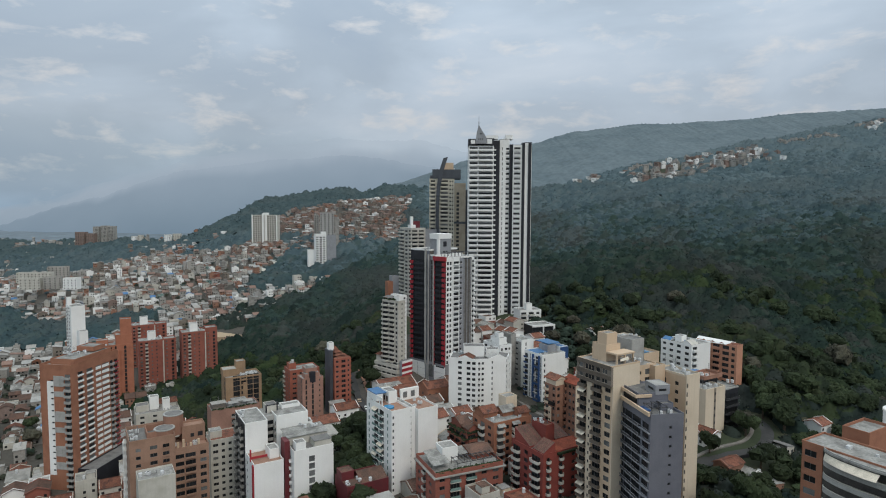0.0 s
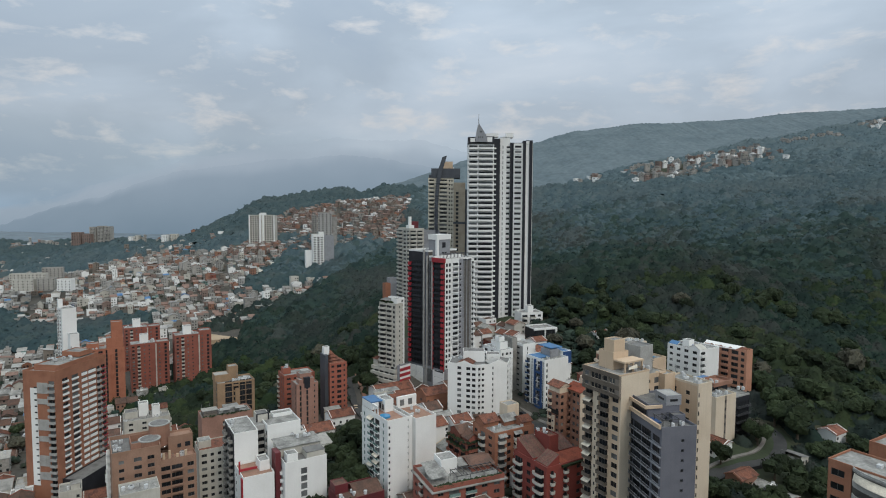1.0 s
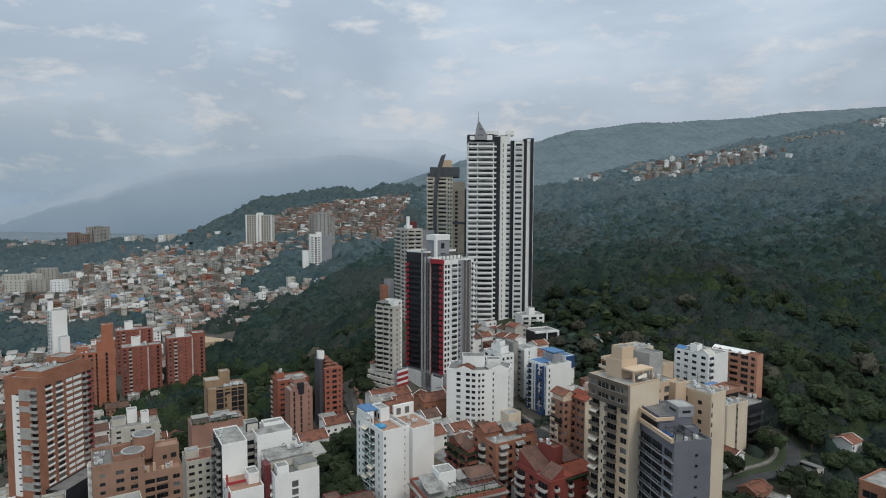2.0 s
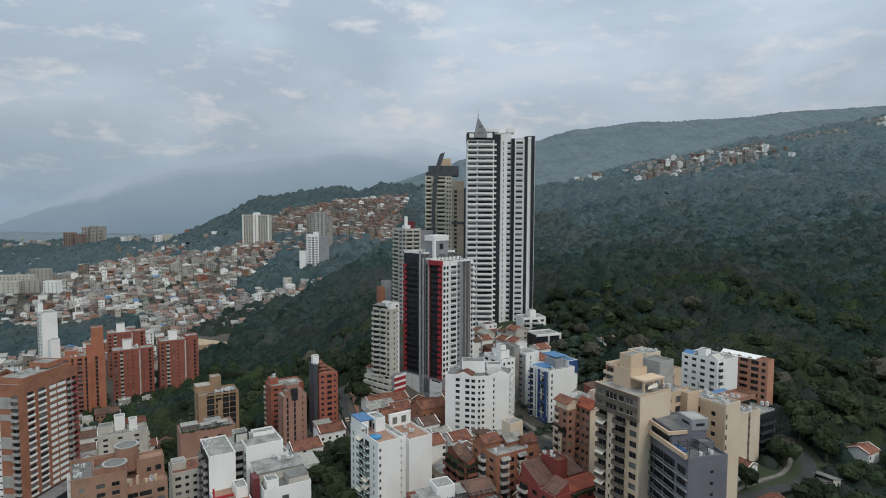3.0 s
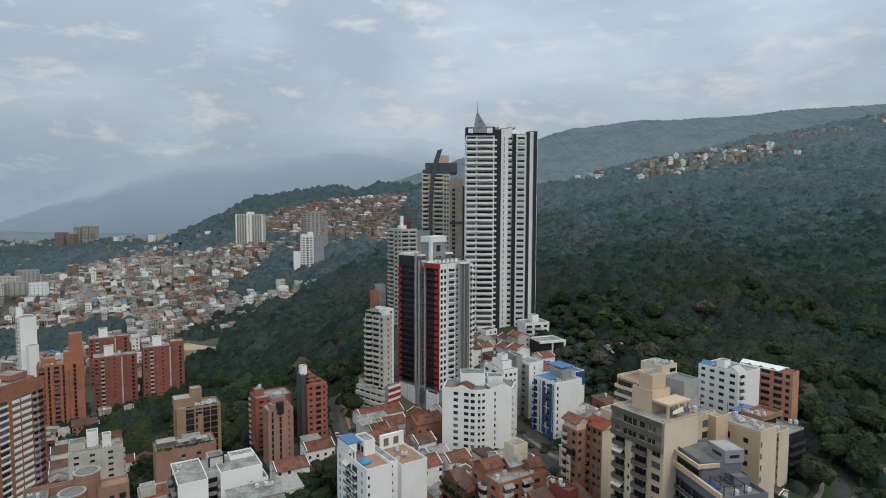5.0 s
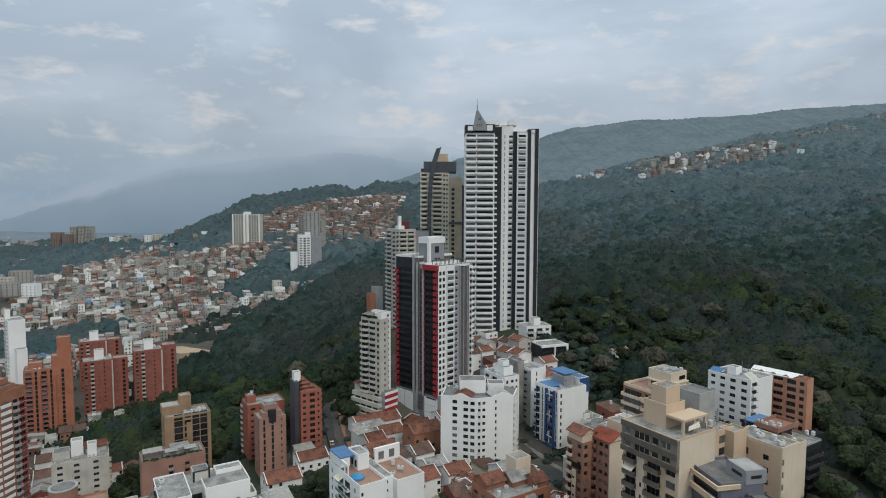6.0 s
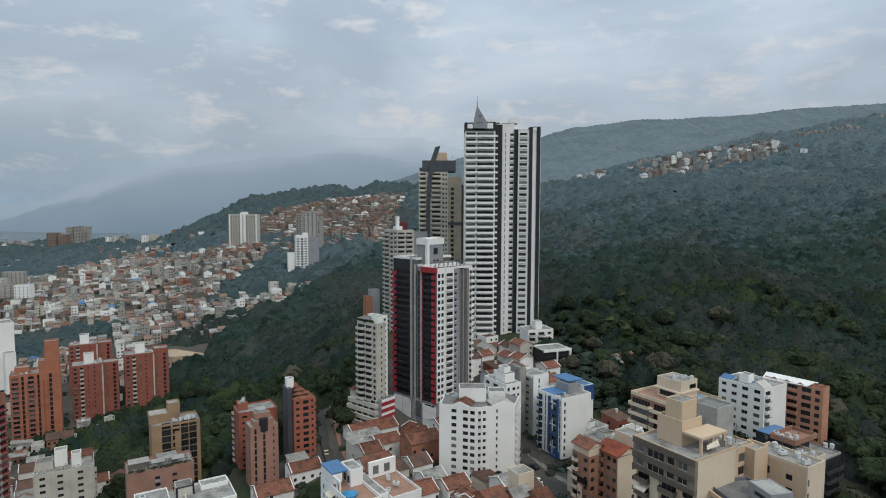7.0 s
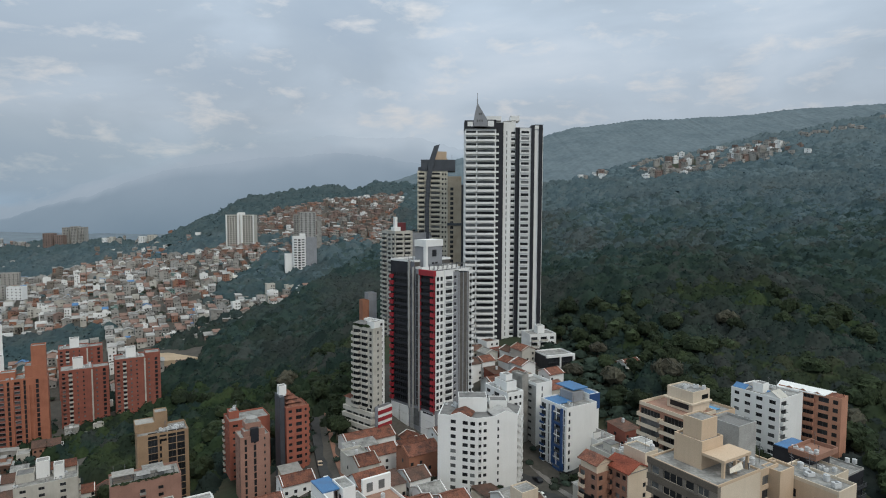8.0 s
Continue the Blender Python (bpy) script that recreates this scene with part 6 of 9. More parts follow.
pool_block()
near_brick()
planted_block()
orange_stepped()
red_block()


# ---- left group ----
def brick_towers():
    b = Building("red_brick_tower", -58.4, 314, -12, 31, "red brick tower with a tiled stepped top and grey side slab")
    fh, n = 2.75, 11
    z = n * fh
    b.block(9.4, 10, 0, n, fh, A=[(0.9, 1.5, 0.8, 1.2, "w"), (4.0, 2.4, 0.5, 1.6, "w", {"frame": "darkframe"}), (7.6, 0.9, 0.8, 1.2, "w")], C=[(2, 3, 0.1, 2, "b", {"d": 1.0, "front": "firedbrick"})], wall="firedbrick", roof="tile", parapet=0.4)
    for k in range(4):
        g = Geo()
        g.hip(0.3 + k * 0.3, 1.0 + k * 1.2, 9.0 - k * 1.6, 9.4, z + 0.1 + k * 1.4, 1.8, 0.1, 0)
        part("tiled_roof", g, ("tile",), b.top)
    g = Geo()
    g.box(-2.0, 2.0, -4, -0.1, 9.6, z + 4.6, 0)
    part("side_slab", g, ("slate",), b.top, "dark grey rendered side slab")
    b.mass(-1.4, 5.0, 1.6, 8.0, z + 4.0, z + 8.0, "white", "roof", 0.4)
    c = Building("brown_brick_tower", -72.5, 300, -14, 31, "brown brick tower with stepped terraces and a dark stair window")
    n = 9
    z = n * 2.8
    c.block(11.2, 9, 0, n, 2.8, A=[(5.0, 1.0, 0.2, 2.4, "w", {"frame": "darkframe", "deep": 0.1}), (9.0, 0.6, 0.9, 1.2, "w"), (1.6, 0.9, 0.2, 2.2, "w", {"frame": "darkframe"})], B=[(6.4, 1.3, 0.4, 1.9, "w", {"frame": "darkframe"}), (2.0, 1.0, 0.8, 1.2, "w")], wall="pinkbrick", parapet=0.5)
    g = Geo()
    g.box(4.0, -0.1, z - 2.0, 7.0, 1.6, z + 3.4, 0)
    part("dark_bay", g, ("dark",), c.top, "dark glazed stair head")
    c.mass(1.6, 1.0, 3.9, 6.0, z + 0.1, z + 2.2, "pinkbrick", "roof", 0.2)
    c.mass(7.1, 1.0, 9.6, 6.0, z + 0.1, z + 2.4, "pinkbrick", "roof", 0.2)
    c.mass(2.6, 2.5, 8.6, 8.4, z + 2.6, z + 4.6, "pinkbrick", "roof", 0.3)
    g = Geo()
    g.cyl(5.6, 5.0, 2.2, z + 4.8, z + 6.2, 16, 0)
    part("round_tank", g, ("midgrey",), c.top, "round grey roof tank")
    d = Building("red_balcony_tower", -84.9, 323, -16, 31, "red brick slab with small stacked balconies")
    d.block(17.0, 12, 0, 9, 2.75, A=[(1.4, 2.2, 0.8, 1.1, "w"), (5.4, 1.6, 0.8, 1.1, "w")], B=[(0.3, 2.0, 0.1, 2.0, "b", {"d": 0.8, "front": "offwhite"}), (5.0, 1.5, 0.8, 1.2, "w"), (9.0, 1.5, 0.8, 1.2, "w")], wall="firedbrick", parapet=0.8)
    d.mass(1.0, 5.0, 5.0, 10.0, 24.9, 27.6, "firedbrick", "roof", 0.6)
    d.clutter(1, 6, 5, 9, 28.2, 5, 111)
    e = Building("tan_brown_tower", -113.5, 303, -22, 31, "tan brick tower with dark glazed bays and white terrace roofs")
    n = 12
    z = n * 2.8 - 1.5
    win = {"frame": "darkframe", "glass": "glass"}
    e.block(18.5, 12, 0, n, 2.8, A=[(3.8, 3.4, 0.05, 2.6, "w", win), (7.9, 2.6, 0.2, 2.2, "b", {"d": 0.9, "rail": 0.7, "front": "ochrebrick", "frame": "darkframe"}), (11.0, 2.9, 0.05, 2.6, "w", win), (14.2, 2.9, 0.05, 2.6, "w", win)], B=[(1.2, 1.2, 0.7, 1.3, "w"), (7.6, 3.0, 0.2, 2.3, "w", win)], wall="ochrebrick", top=-1.5, parapet=0.9)
    e.mass(-0.3, 5.0, 6.8, 12.2, z + 0.15, z + 3.6, "ochrebrick", "dustyrender", 0.3)
    e.mass(6.9, 6.6, 11.6, 11.8, z + 0.15, z + 6.8, "ochrebrick", "roof", 0.5)
    e.mass(8.6, -1.2, 10.8, 0.0, 0, z - 3, "ochrebrick", "roof", 0.4)
    e.clutter(8, 1, 18, 6, z + 0.2, 14, 112)
    f = Building("pink_brick_block", -113.8, 284, -27.8, 31, "pale brown brick block with a planted roof terrace")
    n = 9
    z = n * 2.8 + 1.8
    f.block(23.5, 12, 0, n, 2.8, A=[(9.6, 1.8, 0.2, 2.0, "b", {"d": 0.5, "front": "concrete"}), (15.6, 1.8, 0.2, 2.0, "b", {"d": 0.4, "front": "pinkbrick"})], wall="pinkbrick", top=1.8, parapet=0.9)
    f.mass(1.0, 4.0, 8.0, 9.0, z + 0.1, z + 2.5, "taupe", "dustyrender", 0)
    f.mass(11.0, 3.0, 18.0, 9.5, z + 0.1, z + 2.6, "midgrey", "roof", 0)
    g = Geo()
    for k in range(11):
        g.box(1.0 + k * 2.0, 0.6, z + 2.5, 1.15 + k * 2.0, 3.6, z + 2.65, 0)
    for y in (0.9, 3.2):
        g.box(0.8, y, z + 2.35, 21.4, y + 0.15, z + 2.5, 0)
    for x in (0.9, 7.6, 14.4, 21.2):
        for y in (0.9, 3.2):
            g.box(x, y, z + 0.1, x + 0.16, y + 0.16, z + 2.35, 0)
    part("pergola", g, ("darkframe",), f.top, "dark timber terrace pergola")
    for x0 in (8.6, 15.6):
        g = Geo()
        up = [(x0, 0.4, z + 2.8), (x0 + 4.6, 0.4, z + 2.8), (x0 + 4.6, 3.4, z + 3.2), (x0, 3.4, z + 3.2)]
        g.face(up, 0)
        g.face([(x, y, q - 0.08) for x, y, q in up[::-1]], 0)
        part("terrace_canopy", g, ("palegrey",), f.top, "pale sheet terrace canopy")
    rr = random.Random(21)
    g = Geo()
    for i in range(130):
        x, y, q = rr.uniform(0.4, 23.0), rr.uniform(0.2, 1.2), rr.uniform(0.25, 0.6)
        g.hip(x - q, y - q, x + q, y + q, z + 0.5 + rr.random() * 0.5, q, 0.0, 0)
    part("roof_greenery", g, ("leaf",), f.top, "green plants along the terrace edge")
    f.clutter(1, 5, 19, 11, z + 0.2, 10, 113)


def white_left():
    b = Building("white_dark_edge_block", -74.0, 216, -23, 31, "white apartment block with a dark balcony edge and blank side walls")
    fh, n = 2.7, 15
    z = n * fh + 1.2
    bal = {"d": 1.3, "front": "concrete", "slab": "concrete", "style": "solid", "glass": "glass", "frame": "darkframe", "out": 0.1}
    b.block(8.4, 17, 0, n, fh, B=[(10.5, 3.6, 0.1, 2.2, "b", bal), (2.0, 3.0, 0.1, 2.2, "b", bal)], wall="white", walls={"B": "dark"}, top=1.2, roof="roof", parapet=0.5)
    b.block(3.6, 10, 0, n, fh, A=[(0.3, 3.0, 0.1, 2.2, "b", dict(bal, d=0.9))], wall="midgrey", x0=8.45, y0=4.5, top=1.2, parapet=0.4)
    b.block(12.5, 13, 0, n, fh, B=[(10.4, 1.8, 0.1, 2.2, "b", dict(bal, d=0.7))], wall="white", x0=12.1, y0=1.0, top=1.6, roof="roof", parapet=0.6)
    b.mass(10.0, 8.6, 14.5, 13.5, z, z + 2.9, "offwhite", "roofdark", 0.3)
    g = Geo()
    g.box(9.9, 8.5, z, 10.4, 9.0, z + 3.2, 0)
    g.box(14.2, 8.5, z, 14.7, 9.0, z + 4.2, 0)
    g.box(10.4, 8.5, z + 2.95, 14.2, 8.8, z + 3.25, 0)
    part("dark_frame", g, ("dark",), b.top)
    b.mass(16.5, 9.5, 24.0, 13.5, z + 0.55, z + 1.4, "white", "roof", 0.5)
    b.mass(20.0, 1.4, 26.5, 8.0, 0, z - 4.5, "white", "roofdark", 0.8)
    b.clutter(1, 2, 7, 14, z + 0.2, 2, 121)
    c = Building("beige_small_block", -93.5, 232, -22, 31, "weathered beige block with scattered small windows")
    z = 10 * 2.7 + 0.6
    w = {"glass": "mix"}
    c.block(14, 11, 0, 10, 2.7, A=[(0.9, 2.0, 0.8, 1.2, "w", w), (4.2, 1.3, 0.8, 1.2, "w"), (6.9, 1.3, 0.8, 1.2, "w"), (10.2, 1.5, 0.8, 1.2, "w", w)], wall="offwhite", top=0.6, roof="tile", parapet=0.5)
    c.mass(0.4, 3, 5.0, 8, z + 0.1, z + 2.6, "offwhite", "roof", 0.3)
    d = Building("white_red_edge_block", -66.5, 203, -26, 31, "white block with dark red vertical strip and roof terrace")
    n = 12
    z = n * 2.75 + 1.2
    d.block(10.5, 13, 0, n, 2.75, B=[(1.0, 1.6, 0.6, 1.5, "w"), (9.2, 1.6, 0.6, 1.5, "w")], wall="white", top=1.2, roof="deck", parapet=0.8)
    g = Geo()
    g.box(-0.4, 0.5, 0, 0.0, 2.2, z, 0)
    g.box(-0.3, 5.0, z, 0.2, 5.6, z + 4.4, 0)
    g.box(-0.1, 5.2, z + 0.8, 6.0, 5.6, z + 1.6, 0)
    part("red_strip", g, ("red",), d.top, "dark red vertical strip")
    d.mass(6.5, 4.0, 10.0, 10.0, z + 0.1, z + 3.2, "white", "roof", 0.5)
    e = Building("white_window_strip_block", -53.4, 207, -26, 31, "white apartment block with a maroon slab and grey window strip")
    n = 13
    z = n * 2.75 + 2.0
    e.block(15, 17, 0, n, 2.75, A=[(5.6, 2.2, 0.3, 2.1, "w", {"glass": "paleglass", "deep": 0.1})], B=[(12.0, 1.4, 0.2, 2.2, "b", {"d": 0.7, "frame": "darkframe"})], wall="white", top=2.0, roof="roofdark", parapet=0.7)
    g = Geo()
    g.box(-2.2, 4.0, -4, -0.3, 9.0, z + 3.2, 0)
    part("maroon_slab", g, ("maroon",), e.top, "dark maroon vertical slab")
    e.mass(1.2, 1.5, 5.0, 5.5, z + 0.15, z + 2.6, "white", "roof", 0.2)
    e.mass(8.0, 0.8, 14.5, 6.0, z + 0.15, z + 2.4, "offwhite", "roofdark", 0)
    g = Geo()
    a = [(-0.5, 6.5, z + 3.4), (15.4, 6.5, z + 3.4), (15.4, 16.0, z + 3.9), (-0.5, 16.0, z + 3.9)]
    g.face(a, 0)
    g.face([(x, y, h - 0.15) for x, y, h in a[::-1]], 0)
    g.box(0.2, 7, z + 0.2, 15, 15.5, z + 3.2, 1)
    part("terrace_roof", g, ("roof", "offwhite"), e.top)
    e.clutter(2, 8, 14, 15, z + 4.0, 5, 122)
    f = Building("maroon_tile_block", -33, 200, -26, 31, "small block with dark maroon tiled roofs")
    f.mass(0, 0, 16, 12, 0, 28, "maroon", "oldtile", 0.5)
    f.mass(0.2, 6, 5, 11, 28.1, 31, "maroon", "oldtile", 0.3)
    g = Geo()
    g.gable(6, 1, 15.5, 11, 28.2, 2.4, "x", 0.4, 0.2, 0, 1)
    part("tiled_roof", g, ("oldtile", "maroon"), f.top)
    f.clutter(1, 1, 15, 5, 28.3, 5, 123)


def tan_left():
    b = Building("tan_brick_block", -110.7, 203, -28, 32, "tan brick apartment block with a roof courtyard and round brick turrets")
    fh, n = 2.85, 15
    z = n * fh + 1.0
    win = {"glass": "mix"}
    b.block(15, 17, 0, n, fh, A=[(2.0, 1.6, 0.9, 1.2, "w", win), (6.6, 2.4, 0.9, 1.4, "w", win), (10.8, 2.2, 0.7, 1.5, "b", {"d": 0.4, "rail": 0.4, "front": "tanbrick"})],
            B=[(1.0, 2.0, 0.1, 2.2, "b", {"d": 1.0, "front": "white", "slab": "white"}), (6.5, 1.4, 0.7, 1.4, "w"), (10.0, 1.4, 0.7, 1.4, "w"), (14.0, 1.6, 0.7, 1.4, "w")], wall="tanbrick", top=1.0, roof="roofdark", parapet=1.4)
    g = Geo()
    g.box(-1.2, 15.0, -2, -0.05, 17, z - 4, 0)
    part("white_side", g, ("white",), b.top)
    g = Geo()
    g.ring(6.0, 3.0, 14.0, 12.0, z, z + 2.4, 0.3, 0)
    part("courtyard_wall", g, ("brownbrick",), b.top)
    for x, y, h in ((12.0, 5.0, 2.4), (15.8, 10.5, 5.6)):
        g = Geo()
        g.cyl(x, y, 3.5, z - 2, z + h, 26, 0, 1)
        g.cyl(x, y, 3.65, z + h, z + h + 0.3, 26, 1)
        g.cyl(x, y, 3.0, z + h + 0.3, z + h + 0.34, 26, 2)
        part("brick_turret", g, ("brownbrick", "midgrey", "roofdark"), b.top, "round brown brick turret with a pale rim")
    b.clutter(1, 2, 9, 15, z + 0.2, 6, 131)
    c = Building("tan_brick_wing", -99.4, 212, -28, 32, "tan brick wing with wide dark balconies")
    z = 13 * fh + 0.8
    c.block(12.5, 12, 0, 13, fh, A=[(0.8, 3.0, 0.5, 1.6, "w", {"frame": "darkframe"}), (4.2, 3.6, 0.4, 1.7, "b", {"d": 0.9, "rail": 0.5, "front": "tanbrick", "frame": "darkframe"}), (9.4, 2.2, 0.6, 1.5, "w", win)], wall="tanbrick", top=0.8, roof="deck", parapet=1.0)
    c.mass(4.0, 6.0, 12.3, 12, z, z + 6.0, "tanbrick", "tanbrick", 0.8)
    g = Geo()
    g.box(7.0, 5.96, z + 2.2, 8.3, 6.0, z + 3.6, 0)
    g.box(9.6, 5.96, z + 2.2, 11.4, 6.0, z + 3.9, 0)
    part("window", g, ("glass",), c.top)
    g = Geo()
    for x, h in ((1.5, 2.6), (3.4, 3.4), (6.0, 1.8), (8.8, 2.6)):
        g.box(x, 1.2, z, x + 0.8, 2.0, z + h, 0)
    part("chimney", g, ("cream",), c.top, "tan roof piers")
    c.clutter(1, 2, 11, 5, z + 0.2, 5, 132)
    d = Building("white_grey_block", -101.5, 191, -28, 32, "pale block with a flat grey roof")
    d.mass(0, 0, 11.5, 9, 0, 36.0, "offwhite", "roof", 0.7)
    d.clutter(1, 1, 11, 8, 36.2, 4, 133)
    e = Building("white_roof_cluster", -158.0, 297, -40, 31, "white low block with tiled and glazed roof rooms")
    e.block(21, 16, 0, 12, 2.7, A=[(2, 2, 0.8, 1.2, "w"), (8, 2, 0.8, 1.2, "w"), (15, 2, 0.8, 1.2, "w")], C=[(1.5, 1.8, 0.1, 2.0, "b", {"d": 0.8}), (6, 1.8, 0.8, 1.2, "w"), (11, 1.8, 0.8, 1.2, "w")], wall="offwhite", roof="roof", parapet=0.7)
    z = 12 * 2.7
    e.mass(7, 7, 11.5, 11.5, z, z + 6.5, "white", "roof", 0.4)
    e.mass(13.0, 3.0, 16.5, 7.0, z, z + 5.5, "white", "roof", 0.4)
    e.mass(0.5, 5.5, 6.5, 12.0, z, z + 3.0, "offwhite", "roofdark", 0.4)
    g = Geo()
    g.gable(12, 8, 20.5, 15.5, z + 2.4, 1.6, "x", 0.3, 0.2, 0, 1)
    g.box(12.3, 8.3, z, 20.2, 15.2, z + 2.4, 1)
    part("tiled_roof", g, ("tile", "offwhite"), e.top, "brown tiled roof room")
    e.clutter(1, 1, 20, 6, z + 0.2, 9, 134)


def orange_tower():
    b = Building("orange_grey_tower", -183.0, 263, -30.5, -8, "orange brick tower with grey and white panels and balcony columns")
    fh, n = 2.78, 20
    W, D = 15.7, 31
    z = n * fh + 2.6
    bal = {"d": 0.9, "front": "midgrey", "slab": "midgrey", "style": "solid", "glass": "mix", "out": 0.1}
    b.block(W, D, 0, n, fh, A=[(12.4, 2.8, 0.1, 2.1, "b", bal)],
            C=[(4.0, 3.2, 0.4, 1.8, "b", dict(bal, d=0.5, rail=0.7, front="white", slab="white")), (9.5, 3.8, 0.1, 2.1, "b", dict(bal, d=0.35, rail=0.8, front="white", slab="midgrey")), (15.4, 3.2, 0.5, 1.6, "b", dict(bal, d=0.2, rail=1.15, front="white", slab="white", glass="paleglass")), (19.6, 4.4, 0.5, 1.6, "b", dict(bal, d=0.25, rail=1.15, front="white", slab="white", glass="paleglass")), (25.0, 2.2, 0.1, 2.1, "b", dict(bal, front="midgrey")), (27.9, 2.6, 0.5, 1.6, "b", dict(bal, d=0.7, front="red", rail=0.6))],
            wall="brick", top=2.6, roof="roof", parapet=1.2)
    g = Geo()
    g.box(3.6, -0.25, 8, 6.8, -0.004, z - 6.5, 0)
    part("white_strip", g, ("white",), b.top, "white stair window strip")
    g = Geo()
    for k in range(n - 4):
        g.box(5.6, -0.32, 10 + k * fh, 6.8, -0.25, 10.6 + k * fh, 0)
    part("slot_window", g, ("glass",), b.top)
    for k, h in ((18.3, 2), (16.6, 1), (12.4, 2), (10.6, 1), (6.6, 2), (4.4, 1.4)):
        g = Geo()
        g.box(6.9, -0.2, k * fh - 1.5, 12.0, -0.004, k * fh - 1.5 + 2.4 * h, 0)
        part("grey_panel", g, ("midgrey",), b.top, "grey rendered wall panel")
    b.mass(W + 0.1, 2, W + 9, D + 6, -2, 10.0, "dark", "roofdark", 0.6, name="garage")
    b.mass(2.0, 4.0, W - 1.5, D - 3, z + 0.1, z + 2.2, "brick", "roof", 0.6)
    b.mass(3.0, D - 12, 12, D - 4, z + 2.8, z + 4.6, "brick", "roof", 0.5)
    b.clutter(3, 6, W - 3, D - 5, z + 3.0, 16, 141)


def red_cluster():
    b = Building("tall_red_slab", -236.0, 392, -42, 31, "tall red brick slab tower with stacked balconies")
    fh, n = 2.75, 17
    bal = {"d": 0.9, "front": "redbrick", "slab": "concrete", "glass": "mix", "style": "solid"}
    b.block(24, 13, 0, n, fh, A=[(1.0, 3.0, 0.1, 2.1, "b", bal), (5.4, 1.2, 0.2, 2.4, "w", {"frame": "darkframe", "deep": 0.1}), (8.6, 2.6, 0.1, 2.1, "b", bal), (12.8, 1.1, 0.2, 2.5, "w", {"frame": "darkframe", "deep": 0.1}), (18.4, 1.4, 0.3, 2.3, "w", {"frame": "darkframe", "deep": 0.1})], wall="orangered", parapet=1.0)
    z = n * fh
    for x in (7.2, 14.6, 16.6):
        g = Geo()
        g.box(x, -0.9, 0, x + 0.9, -0.003, z - 3, 0)
        part("brick_fin", g, ("orangered",), b.top)
    b.mass(13.5, 2.0, 23.5, 12.5, z, z + 6.5, "orangered", "roof", 0.8)
    b.mass(16.5, 4.0, 23.4, 11.0, z + 6.5, z + 17.0, "orangered", "roof", 0.8)
    b.mass(2.0, 5.0, 9.0, 11.0, z, z + 3.4, "orangered", "roof", 0.6)
    b.clutter(1, 1, 13, 12, z + 0.3, 8, 151)
    for i, (x, y, z, n, W, D) in enumerate(((-224.0, 428, -38, 14, 17, 15), (-196.0, 437, -36, 15, 17, 15), (-247.0, 462, -36, 15, 17, 15))):
        c = Building("red_brick_apartments", x, y, z, 31, "dark red brick apartment block with white stair strips", "red brick apartment blocks")
        c.block(W, D, 0, n, fh, A=[(1.0, 1.6, 0.1, 2.0, "b", dict(bal, d=0.6)), (4.4, 1.8, 0.1, 2.1, "b", dict(bal, front="offwhite", d=0.7)), (8.4, 0.9, 0.9, 1.1, "w", {"glass": "paleglass"}), (11.6, 0.9, 0.9, 1.1, "w", {"glass": "mix"})], wall="redbrick", parapet=0.9)
        zz = n * fh
        g = Geo()
        g.box(W - 0.9, -0.5, 0, W - 0.1, -0.004, zz, 0)
        part("stair_strip", g, ("offwhite",), c.top)
        c.mass(6.5, 6.0, 12.0, 11.5, zz, zz + 6.0, "white", "roof", 0.3)
        c.block(8.4, 10.4, 0, n, fh, A=[(1.4, 1.0, 0.9, 1.1, "w", {"glass": "paleglass"}), (5.2, 1.6, 0.3, 1.9, "w", {"frame": "darkframe"})], wall="redbrick", x0=W + 0.1, y0=1.6, top=2.0 * (i == 1), roof="roof", parapet=0.8)
        c.clutter(1, 1, W - 1, D - 1, zz + 0.3, 7, 152 + i)


def white_slim():
    b = Building("white_slim_tower", -293.5, 460, -24, 45, "slim white apartment tower with a blank side wall")
    fh, n = 2.8, 16
    b.block(9.8, 16, 0, n, fh, B=[(3.0, 2.4, 0.1, 2.0, "b", {"d": 0.8, "front": "midgrey"}), (8.0, 3.6, 0.8, 1.4, "w", {"glass": "mix"})], wall="white", parapet=0.8)
    b.mass(0.3, 12.4, 3.5, 15.8, n * fh, n * fh + 6.5, "white", "roof", 0.3)
    g = Geo()
    g.box(9.82, 6, 0, 10.6, 15, n * fh + 2, 0)
    part("dark_edge", g, ("bluegrey",), b.top)
    b.mass(2, -14, 8, -6, 0, 27, "white", "roof", 0.6)


brick_towers()
white_left()
tan_left()
orange_tower()
red_cluster()
white_slim()


